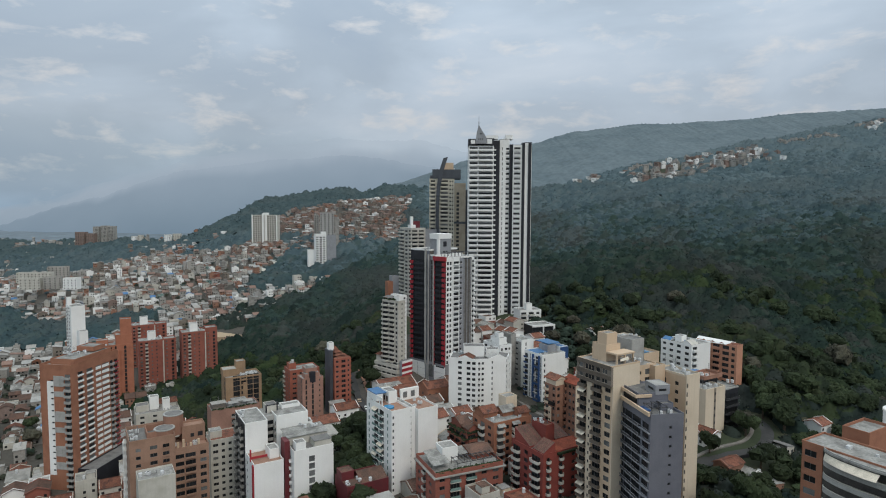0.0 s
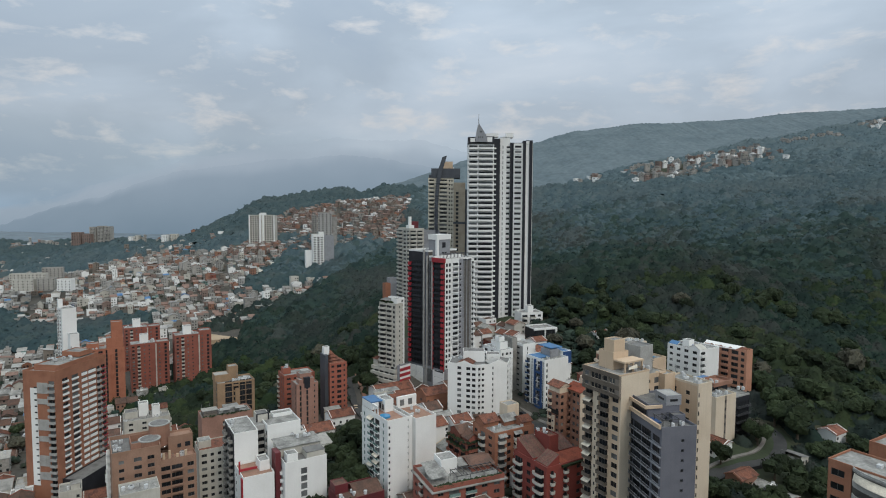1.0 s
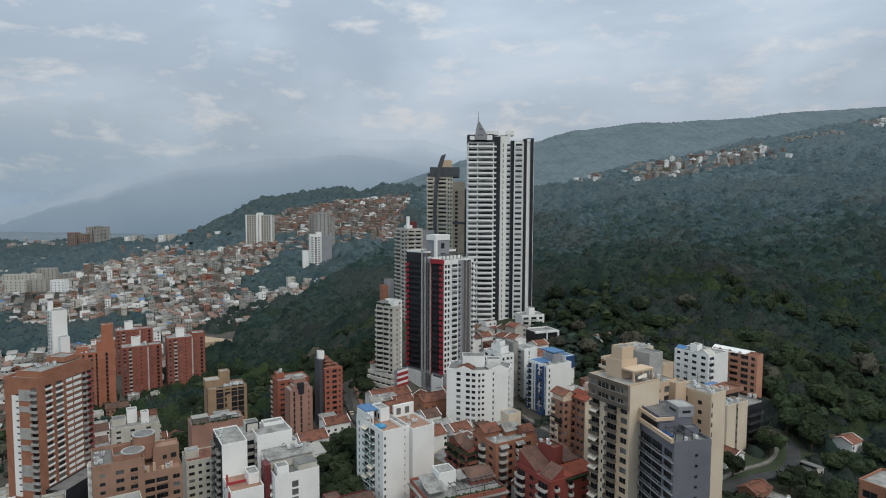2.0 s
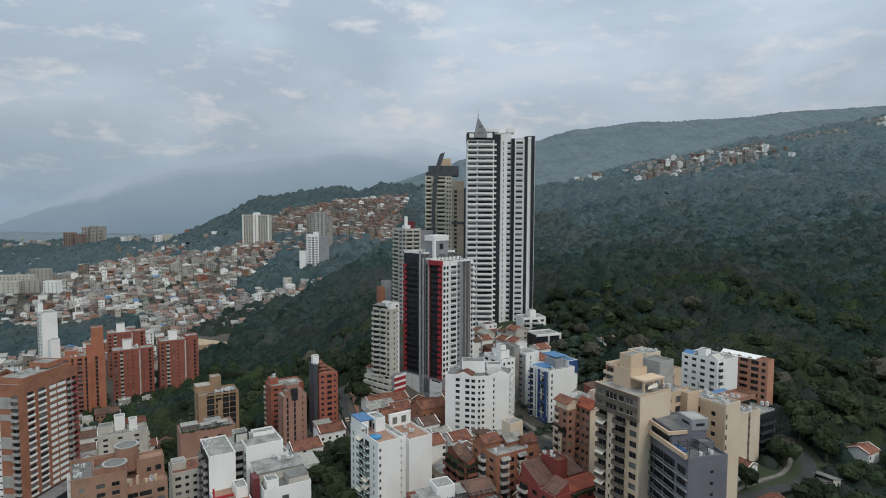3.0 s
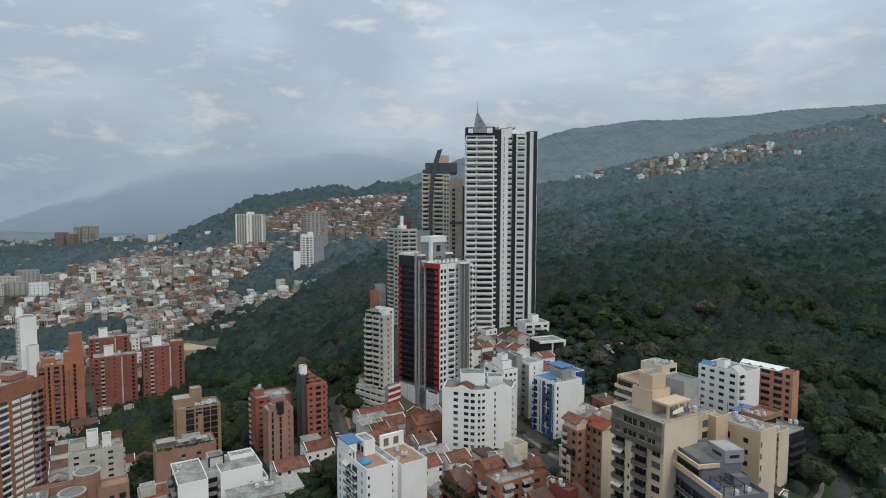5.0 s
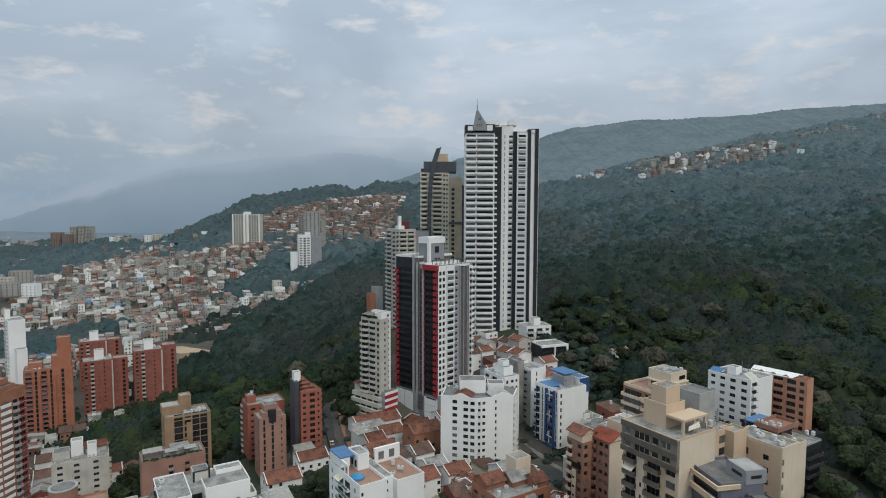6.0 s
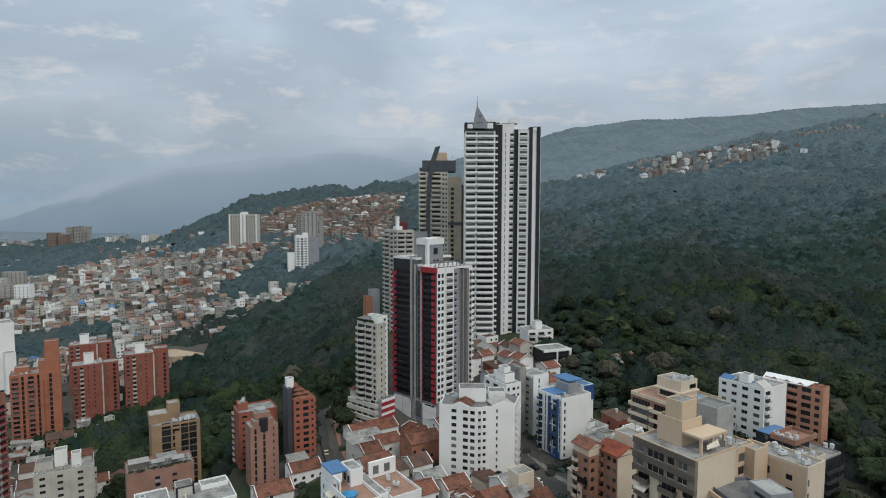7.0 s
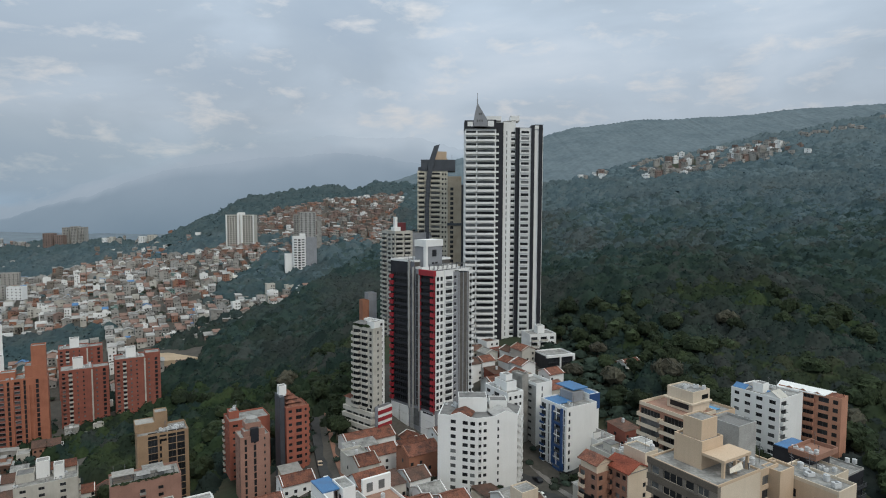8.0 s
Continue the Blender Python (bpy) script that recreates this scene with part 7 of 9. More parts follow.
# ---- distant towers ----
def far_towers():
    b = Building("far_white_tower", -279.5, 862, 34, 0, "pale grey slab tower with a regular grid of windows", category="tower")
    n, fh = 20, 2.75
    cols = [(a, 2.2, 0.7, 1.5, "w", {"glass": "glass"}) for a in spread(1.2, 34.8, 10, 2.2)]
    b.block(36.0, 16, 0, n, fh, A=cols, wall="offwhite", parapet=1.2)
    g = Geo()
    g.box(14.6, -1.0, 0, 17.0, 0, n * fh + 3.5, 0)
    g.box(19.0, -1.0, 0, 21.4, 0, n * fh + 3.5, 0)
    g.box(-0.6, -0.8, 0, 0.9, 0, n * fh + 1.5, 0)
    g.box(35.1, -0.8, 0, 36.6, 0, n * fh + 1.5, 0)
    part("pier", g, ("white",), b.top)
    b.mass(14.6, 4, 21.4, 12, n * fh, n * fh + 4, "white", "roof", 0.5)
    c = Building("low_white_hall", -316, 880, 30, 0, "long low white hall beside the tower")
    c.mass(0, 0, 36, 20, -6, 10, "white", "roofdark", 1.0)
    c.mass(36, -8, 100, 8, -10, 4, "offwhite", "roof", 1.0)
    b = Building("far_grey_white_tower", -146.5, 740, 14, 20, "white tower with dark balcony strips and a grey flank", category="tower")
    n = 18
    b.block(12, 20, 0, n, 2.85, wall="grey", A=[], parapet=1.0)
    b.block(13.5, 16, 0, n, 2.85, A=[(0.8, 2.8, 0.1, 2.1, "b", {"d": 0.8, "front": "white"}), (5.2, 2.6, 0.3, 1.9, "w"), (9.2, 2.8, 0.1, 2.1, "b", {"d": 0.8, "front": "white"})], wall="white", x0=-13.6, y0=1.0, top=1.5, parapet=1.0)
    b.mass(-6, 4, 0, 10, n * 2.85 + 1.5, n * 2.85 + 5, "white", "roof", 0.5)
    b.mass(-22, 8, -13.8, 18, -2, 33, "white", "roof", 0.8)
    b = Building("far_grey_towers", -178, 812, 22, 12, "unfinished grey concrete tower block", category="tower")
    win = [(a, 1.8, 0.7, 1.4, "w") for a in spread(1, 18, 4, 1.8)]
    b.block(19, 14, 0, 26, 2.75, A=win, wall="midgrey", x0=8, parapet=1.2)
    b.block(7, 10, 0, 25, 2.75, A=[(1, 1.6, 0.7, 1.4, "w"), (4, 1.6, 0.7, 1.4, "w")], wall="concrete", y0=1, parapet=1.0)
    b.mass(28, 1, 34, 10, 0, 66, "concrete", "roof", 0.8)
    for i, (dx, h, w) in enumerate(((0, 30, 20), (22, 27, 18), (30, 41, 14), (46, 43, 14), (60, 42, 14))):
        c = Building("far_slab_block", -757 + dx, 1209 + 12 * (i > 1), 18, 0, "distant pale apartment slab on the hill brow", "distant apartment slabs")
        n = int(h / 2.8)
        wall = "hazedbrick" if i < 2 else "dustyrender"
        c.block(w - 1.5, 14, 0, n, h / n, A=[(a, 1.6, 0.6, 1.5, "w") for a in spread(1.2, w - 2.7, 4, 1.6)], wall=wall, parapet=1.0)
    for i, (u, y, z, w, h) in enumerate(((-610, 1150, 26, 9, 17), (-598, 1152, 26, 9, 19), (-586, 1150, 26, 10, 16), (-560, 1180, 28, 12, 17), (-545, 1185, 28, 16, 19),
                                         (-126, 905, 52, 8, 20), (-114, 905, 52, 7, 17), (-104, 906, 52, 8, 22), (-92, 905, 52, 8, 19), (-58, 880, 50, 8, 21),
                                         (-500, 690, 2, 22, 13), (-474, 694, 2, 18, 14), (-452, 696, 2, 16, 13), (-540, 740, 4, 40, 12), (-524, 776, 6, 24, 14))):
        c = Building("small_far_block", u, y, z, 12 * (i % 3), "small distant apartment block with pale walls", "small distant blocks")
        n = max(3, int(h / 2.8))
        c.block(w, 9, 0, n, h / n, A=[(a, 1.3, 0.7, 1.3, "w") for a in spread(0.8, w - 0.8, max(2, int(w / 4)), 1.3)], wall=("white", "offwhite", "dustyrender")[i % 3], parapet=0.7)


def tower_foot():
    b = Building("white_terraced_house", 52.0, 388, 20, 15, "white terraced apartment house with curved balconies")
    b.block(15, 12, 0, 4, 3.1, A=[(0.6, 3.6, 0.2, 2.1, "b", {"d": 1.2, "style": "round", "front": "offwhite"}), (6.0, 3.6, 0.2, 2.1, "b", {"d": 1.2, "style": "round", "front": "offwhite"}), (11.5, 2.2, 0.8, 1.4, "w")], C=[], wall="white", parapet=0.8)
    b.mass(6, 4, 10, 9, 12.5, 16.5, "white", "roof", 0.3)
    c = Building("black_white_house", 57.0, 366, 17, 20, "modern white framed house with black glazing")
    c.block(15, 12, 0, 3, 3.2, A=[(0.5, 6.0, 0.2, 2.8, "w", {"frame": "darkframe"}), (8.0, 5.5, 0.2, 2.8, "w", {"frame": "darkframe"})], wall="dark", walls={"P": "white", "C": "white"}, roof="roof", parapet=0.8)
    g = Geo()
    g.box(-0.6, -0.8, 9.2, 15.6, 0.0, 10.4, 0)
    g.box(14.4, -0.8, 0, 15.6, 0.0, 9.2, 0)
    g.box(7.0, -0.8, 0, 7.7, 0.0, 9.2, 0)
    part("white_frame", g, ("white",), c.top, "white projecting frame")


far_towers()
tower_foot()


# ---- houses of the old town ----
def house_mesh(g, w, d, h, kind, rnd, far=False):
    """Walls, roof and openings of one small house into g. Materials: 0 wall, 1 roof, 2 glass."""
    g.box(0, 0, -4, w, d, h, 0)
    if kind == "gable":
        g.gable(0, 0, w, d, h, 0.22 * d, "x", 0.5, 0.15, 1, 0)
        if not far:
            rise, ym = 0.22 * d, d / 2
            for x in (-0.12, w - 0.12):
                for ya, za, yb, zb in ((-0.2, h - 0.1, ym, h + rise), (ym, h + rise, d + 0.2, h - 0.1)):
                    lo, hi = [(x, ya, za), (x + 0.26, ya, za), (x + 0.26, yb, zb), (x, yb, zb)], 0.42
                    up = [(p, q, z + hi) for p, q, z in lo]
                    g.face(up, 0)
                    for i in range(4):
                        k = (i + 1) % 4
                        g.face([lo[i], lo[k], up[k], up[i]], 0)
            g.box(0.2, ym - 0.16, h + rise + 0.12, w - 0.2, ym + 0.16, h + rise + 0.30, 1)
    elif kind == "shed":
        a = [(-0.4, -0.4, h + 0.2), (w + 0.4, -0.4, h + 0.2), (w + 0.4, d + 0.4, h + 1.4), (-0.4, d + 0.4, h + 1.4)]
        g.face(a, 1)
        g.face([(0, 0, h), (0, d, h), (0, d, h + 1.3), (0, 0, h + 0.2)], 0)
        g.face([(w, d, h), (w, 0, h), (w, 0, h + 0.2), (w, d, h + 1.3)], 0)
    else:
        g.box(0.2, 0.2, h, w - 0.2, d - 0.2, h + 0.08, 1)
        g.ring(0, 0, w, d, h, h + 0.8, 0.2, 0)
        if rnd.random() < 0.6:
            x, y = rnd.uniform(0.4, w * 0.5), rnd.uniform(0.4, d * 0.5)
            g.box(x, y, h + 0.08, x + w * 0.4, y + d * 0.4, h + 2.5, 0)
            g.box(x - 0.15, y - 0.15, h + 2.5, x + w * 0.4 + 0.15, y + d * 0.4 + 0.15, h + 2.65, 1)
    if far:
        for z in np.arange(0.9, h - 1.4, 2.7):
            for x in np.arange(0.7, w - 1.2, 2.4):
                if rnd.random() < 0.75:
                    g.face([(x, -0.04, z), (x + 1.1, -0.04, z), (x + 1.1, -0.04, z + 1.2), (x, -0.04, z + 1.2)], 2)
                    g.face([(-0.04, x + 1.1, z), (-0.04, x, z), (-0.04, x, z + 1.2), (-0.04, x + 1.1, z + 1.2)], 2)
        return
    if kind != "gable" and rnd.random() < 0.8:
        x, y = rnd.uniform(1.2, w - 1.2), rnd.uniform(1.2, d - 1.2)
        top = h + (1.0 if kind == "shed" else 0.1)
        g.box(x - 0.45, y - 0.45, top, x + 0.45, y + 0.45, top + 0.5, 3)
        g.cyl(x, y, 0.55, top + 0.5, top + 1.55, 10, 3)
        g.cyl(x, y, 0.25, top + 1.55, top + 1.7, 8, 3)
    for z in np.arange(0.9, h - 1.6, 2.7):
        for k in range(max(2, int(w / 3))):
            x = 0.7 + k * (w - 2.0) / max(1, int(w / 3) - 1)
            if rnd.random() < 0.8:
                g.box(x, -0.05, z, x + 1.1, 0, z + 1.2, 2)
        for k in range(max(1, int(d / 4))):
            y = 0.9 + k * 3.4
            if y + 1.1 < d and rnd.random() < 0.5:
                g.box(-0.05, y, z, 0, y + 1.1, z + 1.2, 2)
                g.box(w, y, z, w + 0.05, y + 1.1, z + 1.2, 2)


WALLS = ["white", "dustyrender", "midgrey", "dustyrender", "offwhite", "dustyrender", "hazedbrick", "concrete", "palegrey", "taupe", "dustyrender", "white", "offwhite", "brownbrick"]
ROOFS = {"gable": ["tile", "oldtile", "oldtile", "oldtile", "roof"], "shed": ["oldtile", "roof", "concrete", "midgrey", "dustyrender", "oldtile"], "flat": ["roof", "concrete", "midgrey", "concrete", "dustyrender"]}


def house_parts(top, w, d, h, kind, wall, roof, seed):
    r = random.Random(seed)
    whole = Geo()
    house_mesh(whole, w, d, h, kind, r)
    for name, idx, mat in (("wall", 0, wall), ("roof", 1, roof), ("window", 2, "glass"), ("water_tank", 3, "tank")):
        pick = [i for i, m in enumerate(whole.m) if m == idx]
        if not pick:
            continue
        g = Geo()
        for i in pick:
            g.face([whole.v[k] for k in whole.f[i]], 0)
        part(name, g, (mat,), top)


def town():
    """Streets of small houses on the low ground; the nearer ones stand alone, the far ones are one mass."""
    r = random.Random(11)
    count = 0
    mats = WALLS + ["redbrick", "brick", "cream", "greenglass", "tile", "oldtile", "hazedtile", "palegrey", "offwhite", "roof", "concrete", "roofdark", "midgrey", "deck", "glass", "bluetin"]
    mats = list(dict.fromkeys(mats))
    far = Geo()
    ca, sa = math.cos(radians(31)), math.sin(radians(31))
    spots = []
    for bi in range(-40, 60):
        for bj in range(-10, 70):
            for row in (0, 1):
                for k in range(7):
                    p = bi * 53 + 3 + k * 6.9
                    q = bj * 25.5 + row * 10.6
                    x, y = p * ca - q * sa, p * sa + q * ca
                    if 270 < y < 1900 and x < town_edge(y) - 4 and x > -0.80 * y - 60 and (y > 490 or x < -196):
                        spots.append((x, y))
    spots.sort(key=lambda s: s[1])
    for x, y in spots:
        z = ground(x, y)
        n1 = noise.noise((x * 0.006, y * 0.006, 4.2))
        if z > 56 or (n1 < -0.26 and y > 520) or r.random() < 0.05:
            continue
        if y > 930 and x < -300 and r.random() < 0.35 + 0.5 * S((y - 930) / 150):
            continue
        if not is_free(x + 2, y + 8, 7.5):
            continue
        if -240 < x < -174 and 497 < y < 541:
            continue
        w, d = r.uniform(4.6, 6.8), r.uniform(6.0, 10.2)
        h = r.choice((2.6, 2.8, 3.0, 3.2, 3.6, 4.6, 5.2, 6.4)) + (r.random() < 0.09) * r.choice((4, 6, 8))
        kind = r.choice(("gable", "gable", "shed", "flat", "flat"))
        wall, roof = r.choice(WALLS), r.choice(ROOFS[kind])
        # further tiled roofs swap to the tones with haze in them
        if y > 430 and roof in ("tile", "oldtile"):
            roof = r.choice(("hazedtile", "hazedtile", "palegrey"))
        if r.random() < 0.03:
            wall = r.choice(("redbrick", "brick", "cream", "greenglass"))
        if r.random() < 0.02:
            roof = "bluetin"
        if 690 < y < 770 and -230 < x < -105 and r.random() < 0.65:
            kind, roof, h = "gable", "offwhite", 3.2
        yaw = 31 + r.choice((0, 0, 0, 90))
        if count < 36 and y < 900:
            top = thing("town_house", x, y, z, yaw, "small rendered town house with a %s roof" % {"gable": "pitched tile", "shed": "sloping", "flat": "flat terrace"}[kind], "house", "old town houses")
            house_parts(top, w, d, h, kind, wall, roof, count)
            count += 1
        else:
            g = Geo()
            house_mesh(g, w, d, h, kind, r, True)
            cy, sy = math.cos(radians(yaw)), math.sin(radians(yaw))
            base = len(far.v)
            far.v.extend((x + vx * cy - vy * sy, y + vx * sy + vy * cy, z + vz) for vx, vy, vz in g.v)
            far.f.extend(tuple(i + base for i in f) for f in g.f)
            lut = [mats.index(wall), mats.index(roof), mats.index("glass")]
            far.m.extend(lut[m] for m in g.m)
    tagged(part("far_town", far, mats), "dense far town of small pale and brick houses", "houses", kind="stuff")


def hill_homes():
    """Small brick houses that climb the hillside and the ridge."""
    r = random.Random(23)
    # brick and tile tones on these slopes carry painted haze
    mats = ["hazedbrick", "taupe", "brownbrick", "dustyrender", "white", "concrete", "hazedtile", "palegrey", "glass"]
    far = Geo()
    zones = [((-290, -62), (800, 1095), 1150, 0), ((300, 560), (930, 1090), 150, 1), ((215, 265), (1000, 1150), 40, 1), ((600, 690), (1020, 1060), 14, 2), ((760, 860), (1060, 1120), 20, 1), ((320, 400), (940, 965), 14, 2)]
    for (xa, xb), (ya, yb), n, mode in zones:
        for i in range(n):
            x, y = r.uniform(xa, xb), r.uniform(ya, yb)
            if mode == 0 and (noise.noise((x * 0.02, y * 0.02, 9)) < -0.42 or not is_free(x, y, 4)):
                continue
            z = ground(x, y)
            w, d, h = r.uniform(6, 9), r.uniform(6, 10), r.choice((3, 3, 5.6, 5.8))
            kind = r.choice(("shed", "flat", "flat"))
            g = Geo()
            house_mesh(g, w, d, h, kind, r, True)
            yaw = radians(r.uniform(0, 60))
            wall = r.choice(mats[:2] * 4 + mats[2:4] + mats[3:6]) if mode == 0 else r.choice(("hazedbrick", "dustyrender", "dustyrender", "white")) if mode == 1 else "dustyrender"
            cy, sy = math.cos(yaw), math.sin(yaw)
            lift = 2.0 if mode == 0 else 7.0
            base = len(far.v)
            far.v.extend((x + vx * cy - vy * sy, y + vx * sy + vy * cy, z + lift + vz * (1 if vz > 0 else 3)) for vx, vy, vz in g.v)
            far.f.extend(tuple(q + base for q in f) for f in g.f)
            lut = [mats.index(wall), mats.index(r.choice(("hazedtile", "hazedtile", "palegrey"))), mats.index("glass")]
            far.m.extend(lut[m] for m in g.m)
    tagged(part("hillside_homes", far, mats), "small brick and painted houses climbing the hillside", "houses", kind="stuff")


def small_house(x, y, z, w, d, h, yaw, wall, roof, kind, label, seed):
    top = thing("house", x, y, z, yaw, label, "house", "houses between the blocks")
    house_parts(top, w, d, h, kind, wall, roof, seed)


def street_houses():
    r = random.Random(31)
    rows = [  # x, y, w, d, h, wall, kind
        (-34, 317, 22, 11, 5, "white", "gable"), (-12, 311, 14, 9, 5, "white", "gable"), (-31, 303, 13, 8, 6, "white", "shed"), (-7, 284, 13, 10, 10, "brick", "gable"), (-21, 294, 11, 9, 7, "white", "gable"), (-60, 268, 13, 10, 8, "white", "gable"), (-52, 284, 12, 9, 7, "white", "gable"),
        (70, 296, 9, 9, 5, "white", "flat"), (60, 268, 9, 9, 14, "offwhite", "flat"), (66, 262, 9, 9, 16, "offwhite", "flat"), (52, 258, 9, 9, 6, "offwhite", "shed"),
        (-3, 244, 10, 9, 12, "white", "gable"), (6, 250, 9, 8, 10, "white", "gable"), (18, 248, 9, 8, 8, "white", "gable"),
        (100.5, 220, 7, 5, 4, "white", "gable"), (108.5, 223, 8, 5, 4, "white", "gable"), (158, 239, 8, 7, 6, "white", "gable"), (139, 226, 7, 5, 3, "offwhite", "shed"), (101, 201, 9, 6, 4, "brownbrick", "gable"), (114, 203, 8, 6, 3, "white", "gable"),
        (92, 352, 10, 6, 3, "white", "gable"), (120, 200, 10, 6, 3, "brownbrick", "shed"),
    ]
    for i, (x, y, w, d, h, wall, kind) in enumerate(rows):
        if not is_free(x + 3, y + 6, 5.0 if x < 95 else 0.5):
            continue
        yaw = 31 + 90 * (i % 2 if w < 11 else 0)
        FOOT.append((Matrix.LocRotScale((x, y, 0), Euler((0, 0, radians(yaw))), None).inverted(), 0, 0, w, d))
        roof = r.choice(("tile", "tile", "tile", "tile", "roof")) if kind == "gable" else r.choice(("roof", "concrete", "roofdark"))
        small_house(x, y, ground(x, y), w, d, h, yaw, wall, roof, kind, "%s house with a %s roof between apartment blocks" % ({"white": "white painted", "brick": "orange brick", "redbrick": "red brick"}.get(wall, "plain rendered"), "tiled pitched" if roof == "tile" else "flat grey"), 500 + i)


def fill_houses():
    """Low tiled houses on the free ground between the blocks."""
    r = random.Random(37)
    ca, sa = math.cos(radians(31)), math.sin(radians(31))
    k = 0
    taken = []
    zones = ((-62, 78, 178, 332), (16, 78, 318, 402), (-200, -138, 215, 330))
    for i in range(-35, 50):
        for j in range(5, 48):
            p, q = i * 8.9 + r.uniform(-0.3, 0.3), j * 10.2 + r.uniform(-0.6, 0.6)
            x, y = p * ca - q * sa, p * sa + q * ca
            if not any(a < x < b and c < y < d for a, b, c, d in zones):
                continue
            if -50 < x < -22 and 196 < y < 258:
                continue
            if y > 300 and x > 50 + (387 - y) * 0.16:
                continue
            cx, cy = x + 4.5 * ca - 4.5 * sa, y + 4.5 * sa + 4.5 * ca
            road = min((cx - a) ** 2 + (cy - b) ** 2 for a, b in ROADS)
            if not is_free(cx, cy, 4.1) or road < 58 or r.random() < 0.09:
                continue
            w, d, h = r.uniform(7.6, 8.6), r.uniform(8.0, 9.6), r.choice((3.0, 4.2, 5.4, 6.2, 7.6, 9.0))
            kind = r.choice(("gable", "gable", "gable", "shed", "flat"))
            wall = r.choice(("white", "white", "white", "white", "offwhite", "offwhite", "redbrick", "pale"))
            roof = r.choice([q for q in ROOFS[kind] if q != "white"] + ["tile", "oldtile"])
            turn = 90 * (r.random() < 0.4)
            if turn:
                x, y = x + w * ca, y + w * sa
                w, d = d, w
            small_house(x, y, ground(cx, cy), w, d, h, 31 + turn, wall, roof, kind, "%s house with a %s roof among the apartment blocks" % ({"white": "white painted", "brick": "orange brick", "redbrick": "red brick"}.get(wall, "plain rendered"), {"gable": "pitched tiled", "shed": "sloping", "flat": "flat"}[kind]), 900 + k)
            FOOT.append((Matrix.LocRotScale((x, y, 0), Euler((0, 0, radians(31 + turn))), None).inverted(), 0, 0, w, d))
            k += 1


def draped(name, pts, width, mat, label, lift=0.15):
    """A strip that follows the ground along a smooth line."""
    dense = []
    for i in range(len(pts) - 1):
        for k in range(10):
            s = k / 10
            p0, p1, p2, p3 = (Vector(pts[min(max(i + o, 0), len(pts) - 1)]) for o in (-1, 0, 1, 2))
            dense.append(0.5 * ((2 * p1) + (p2 - p0) * s + (2 * p0 - 5 * p1 + 4 * p2 - p3) * s * s + (3 * p1 - p0 - 3 * p2 + p3) * s ** 3))
    g = Geo()
    rows = []
    for i, p in enumerate(dense):
        q = dense[min(i + 1, len(dense) - 1)] - dense[max(i - 1, 0)]
        nrm = Vector((-q.y, q.x)).normalized()
        rows.append([(p.x + nrm.x * o * width / 2, p.y + nrm.y * o * width / 2, ground(p.x, p.y) + lift) for o in (1, 0, -1)])
    for a, b in zip(rows, rows[1:]):
        for j in range(2):
            g.face([a[j], a[j + 1], b[j + 1], b[j]], 0)
        g.face([a[0], b[0], (b[0][0], b[0][1], b[0][2] - 1.5), (a[0][0], a[0][1], a[0][2] - 1.5)], 0)
        g.face([b[2], a[2], (a[2][0], a[2][1], a[2][2] - 1.5), (b[2][0], b[2][1], b[2][2] - 1.5)], 0)
    tagged(part(name, g, (mat,)), label, "road", kind="structure")


HILL_ROAD = [(88, 207), (97, 211), (110, 217), (121, 223), (128.5, 230), (133, 237), (134.5, 244), (132.5, 251), (127, 258)]
SIDE_STREET = [(-26, 262), (-35, 289), (-46, 326), (-58, 368)]
BLUE_STREET = [(47, 262), (42, 272), (38, 282), (33, 294)]
UPPER_STREET = [(46, 404), (52, 390), (60, 374), (67, 360)]
ROADS = []
for line in (HILL_ROAD, SIDE_STREET, BLUE_STREET, UPPER_STREET):
    for (xa, ya), (xb, yb) in zip(line, line[1:]):
        ROADS += [(xa + (xb - xa) * s / 4, ya + (yb - ya) * s / 4) for s in range(4)]
draped("road", HILL_ROAD, 7.0, "asphalt", "winding grey asphalt hill road")
draped("pavement", [(x - 3.6, y + 2.6) for x, y in HILL_ROAD[:6]] + [(130.2, 244.5), (128.4, 250)], 1.4, "pavement", "pale concrete pavement beside the hill road", 0.28)
draped("road", SIDE_STREET, 7.0, "asphalt", "narrow asphalt side street between the brick towers")
draped("pavement", [(x + 4.6, y) for x, y in SIDE_STREET], 2.0, "brickpave", "brick pavement beside the side street", 0.28)
draped("road", BLUE_STREET, 8.0, "asphalt", "asphalt street below the blue balcony block")
draped("road", UPPER_STREET, 6.0, "asphalt", "sloping street along the foot of the wooded hill")
draped("pavement", [(x + 5.4, y + 2) for x, y in BLUE_STREET], 2.4, "pavement", "pale concrete pavement along the street", 0.28)

street_houses()
fill_houses()
town()
hill_homes()


def sports_court():
    g = Geo()
    x, y = -205, 520
    z = ground(x, y) + 2.0
    ca, sa = math.cos(radians(20)), math.sin(radians(20))
    g.prism([(x + u * ca - w * sa, y + u * sa + w * ca) for u, w in ((-24, -13), (24, -13), (24, 13), (-24, 13))], z - 6, z, 0)
    tagged(part("sports_court", g, ("sand",)), "pale sand sports court with bare ground", "court", kind="structure")


sports_court()


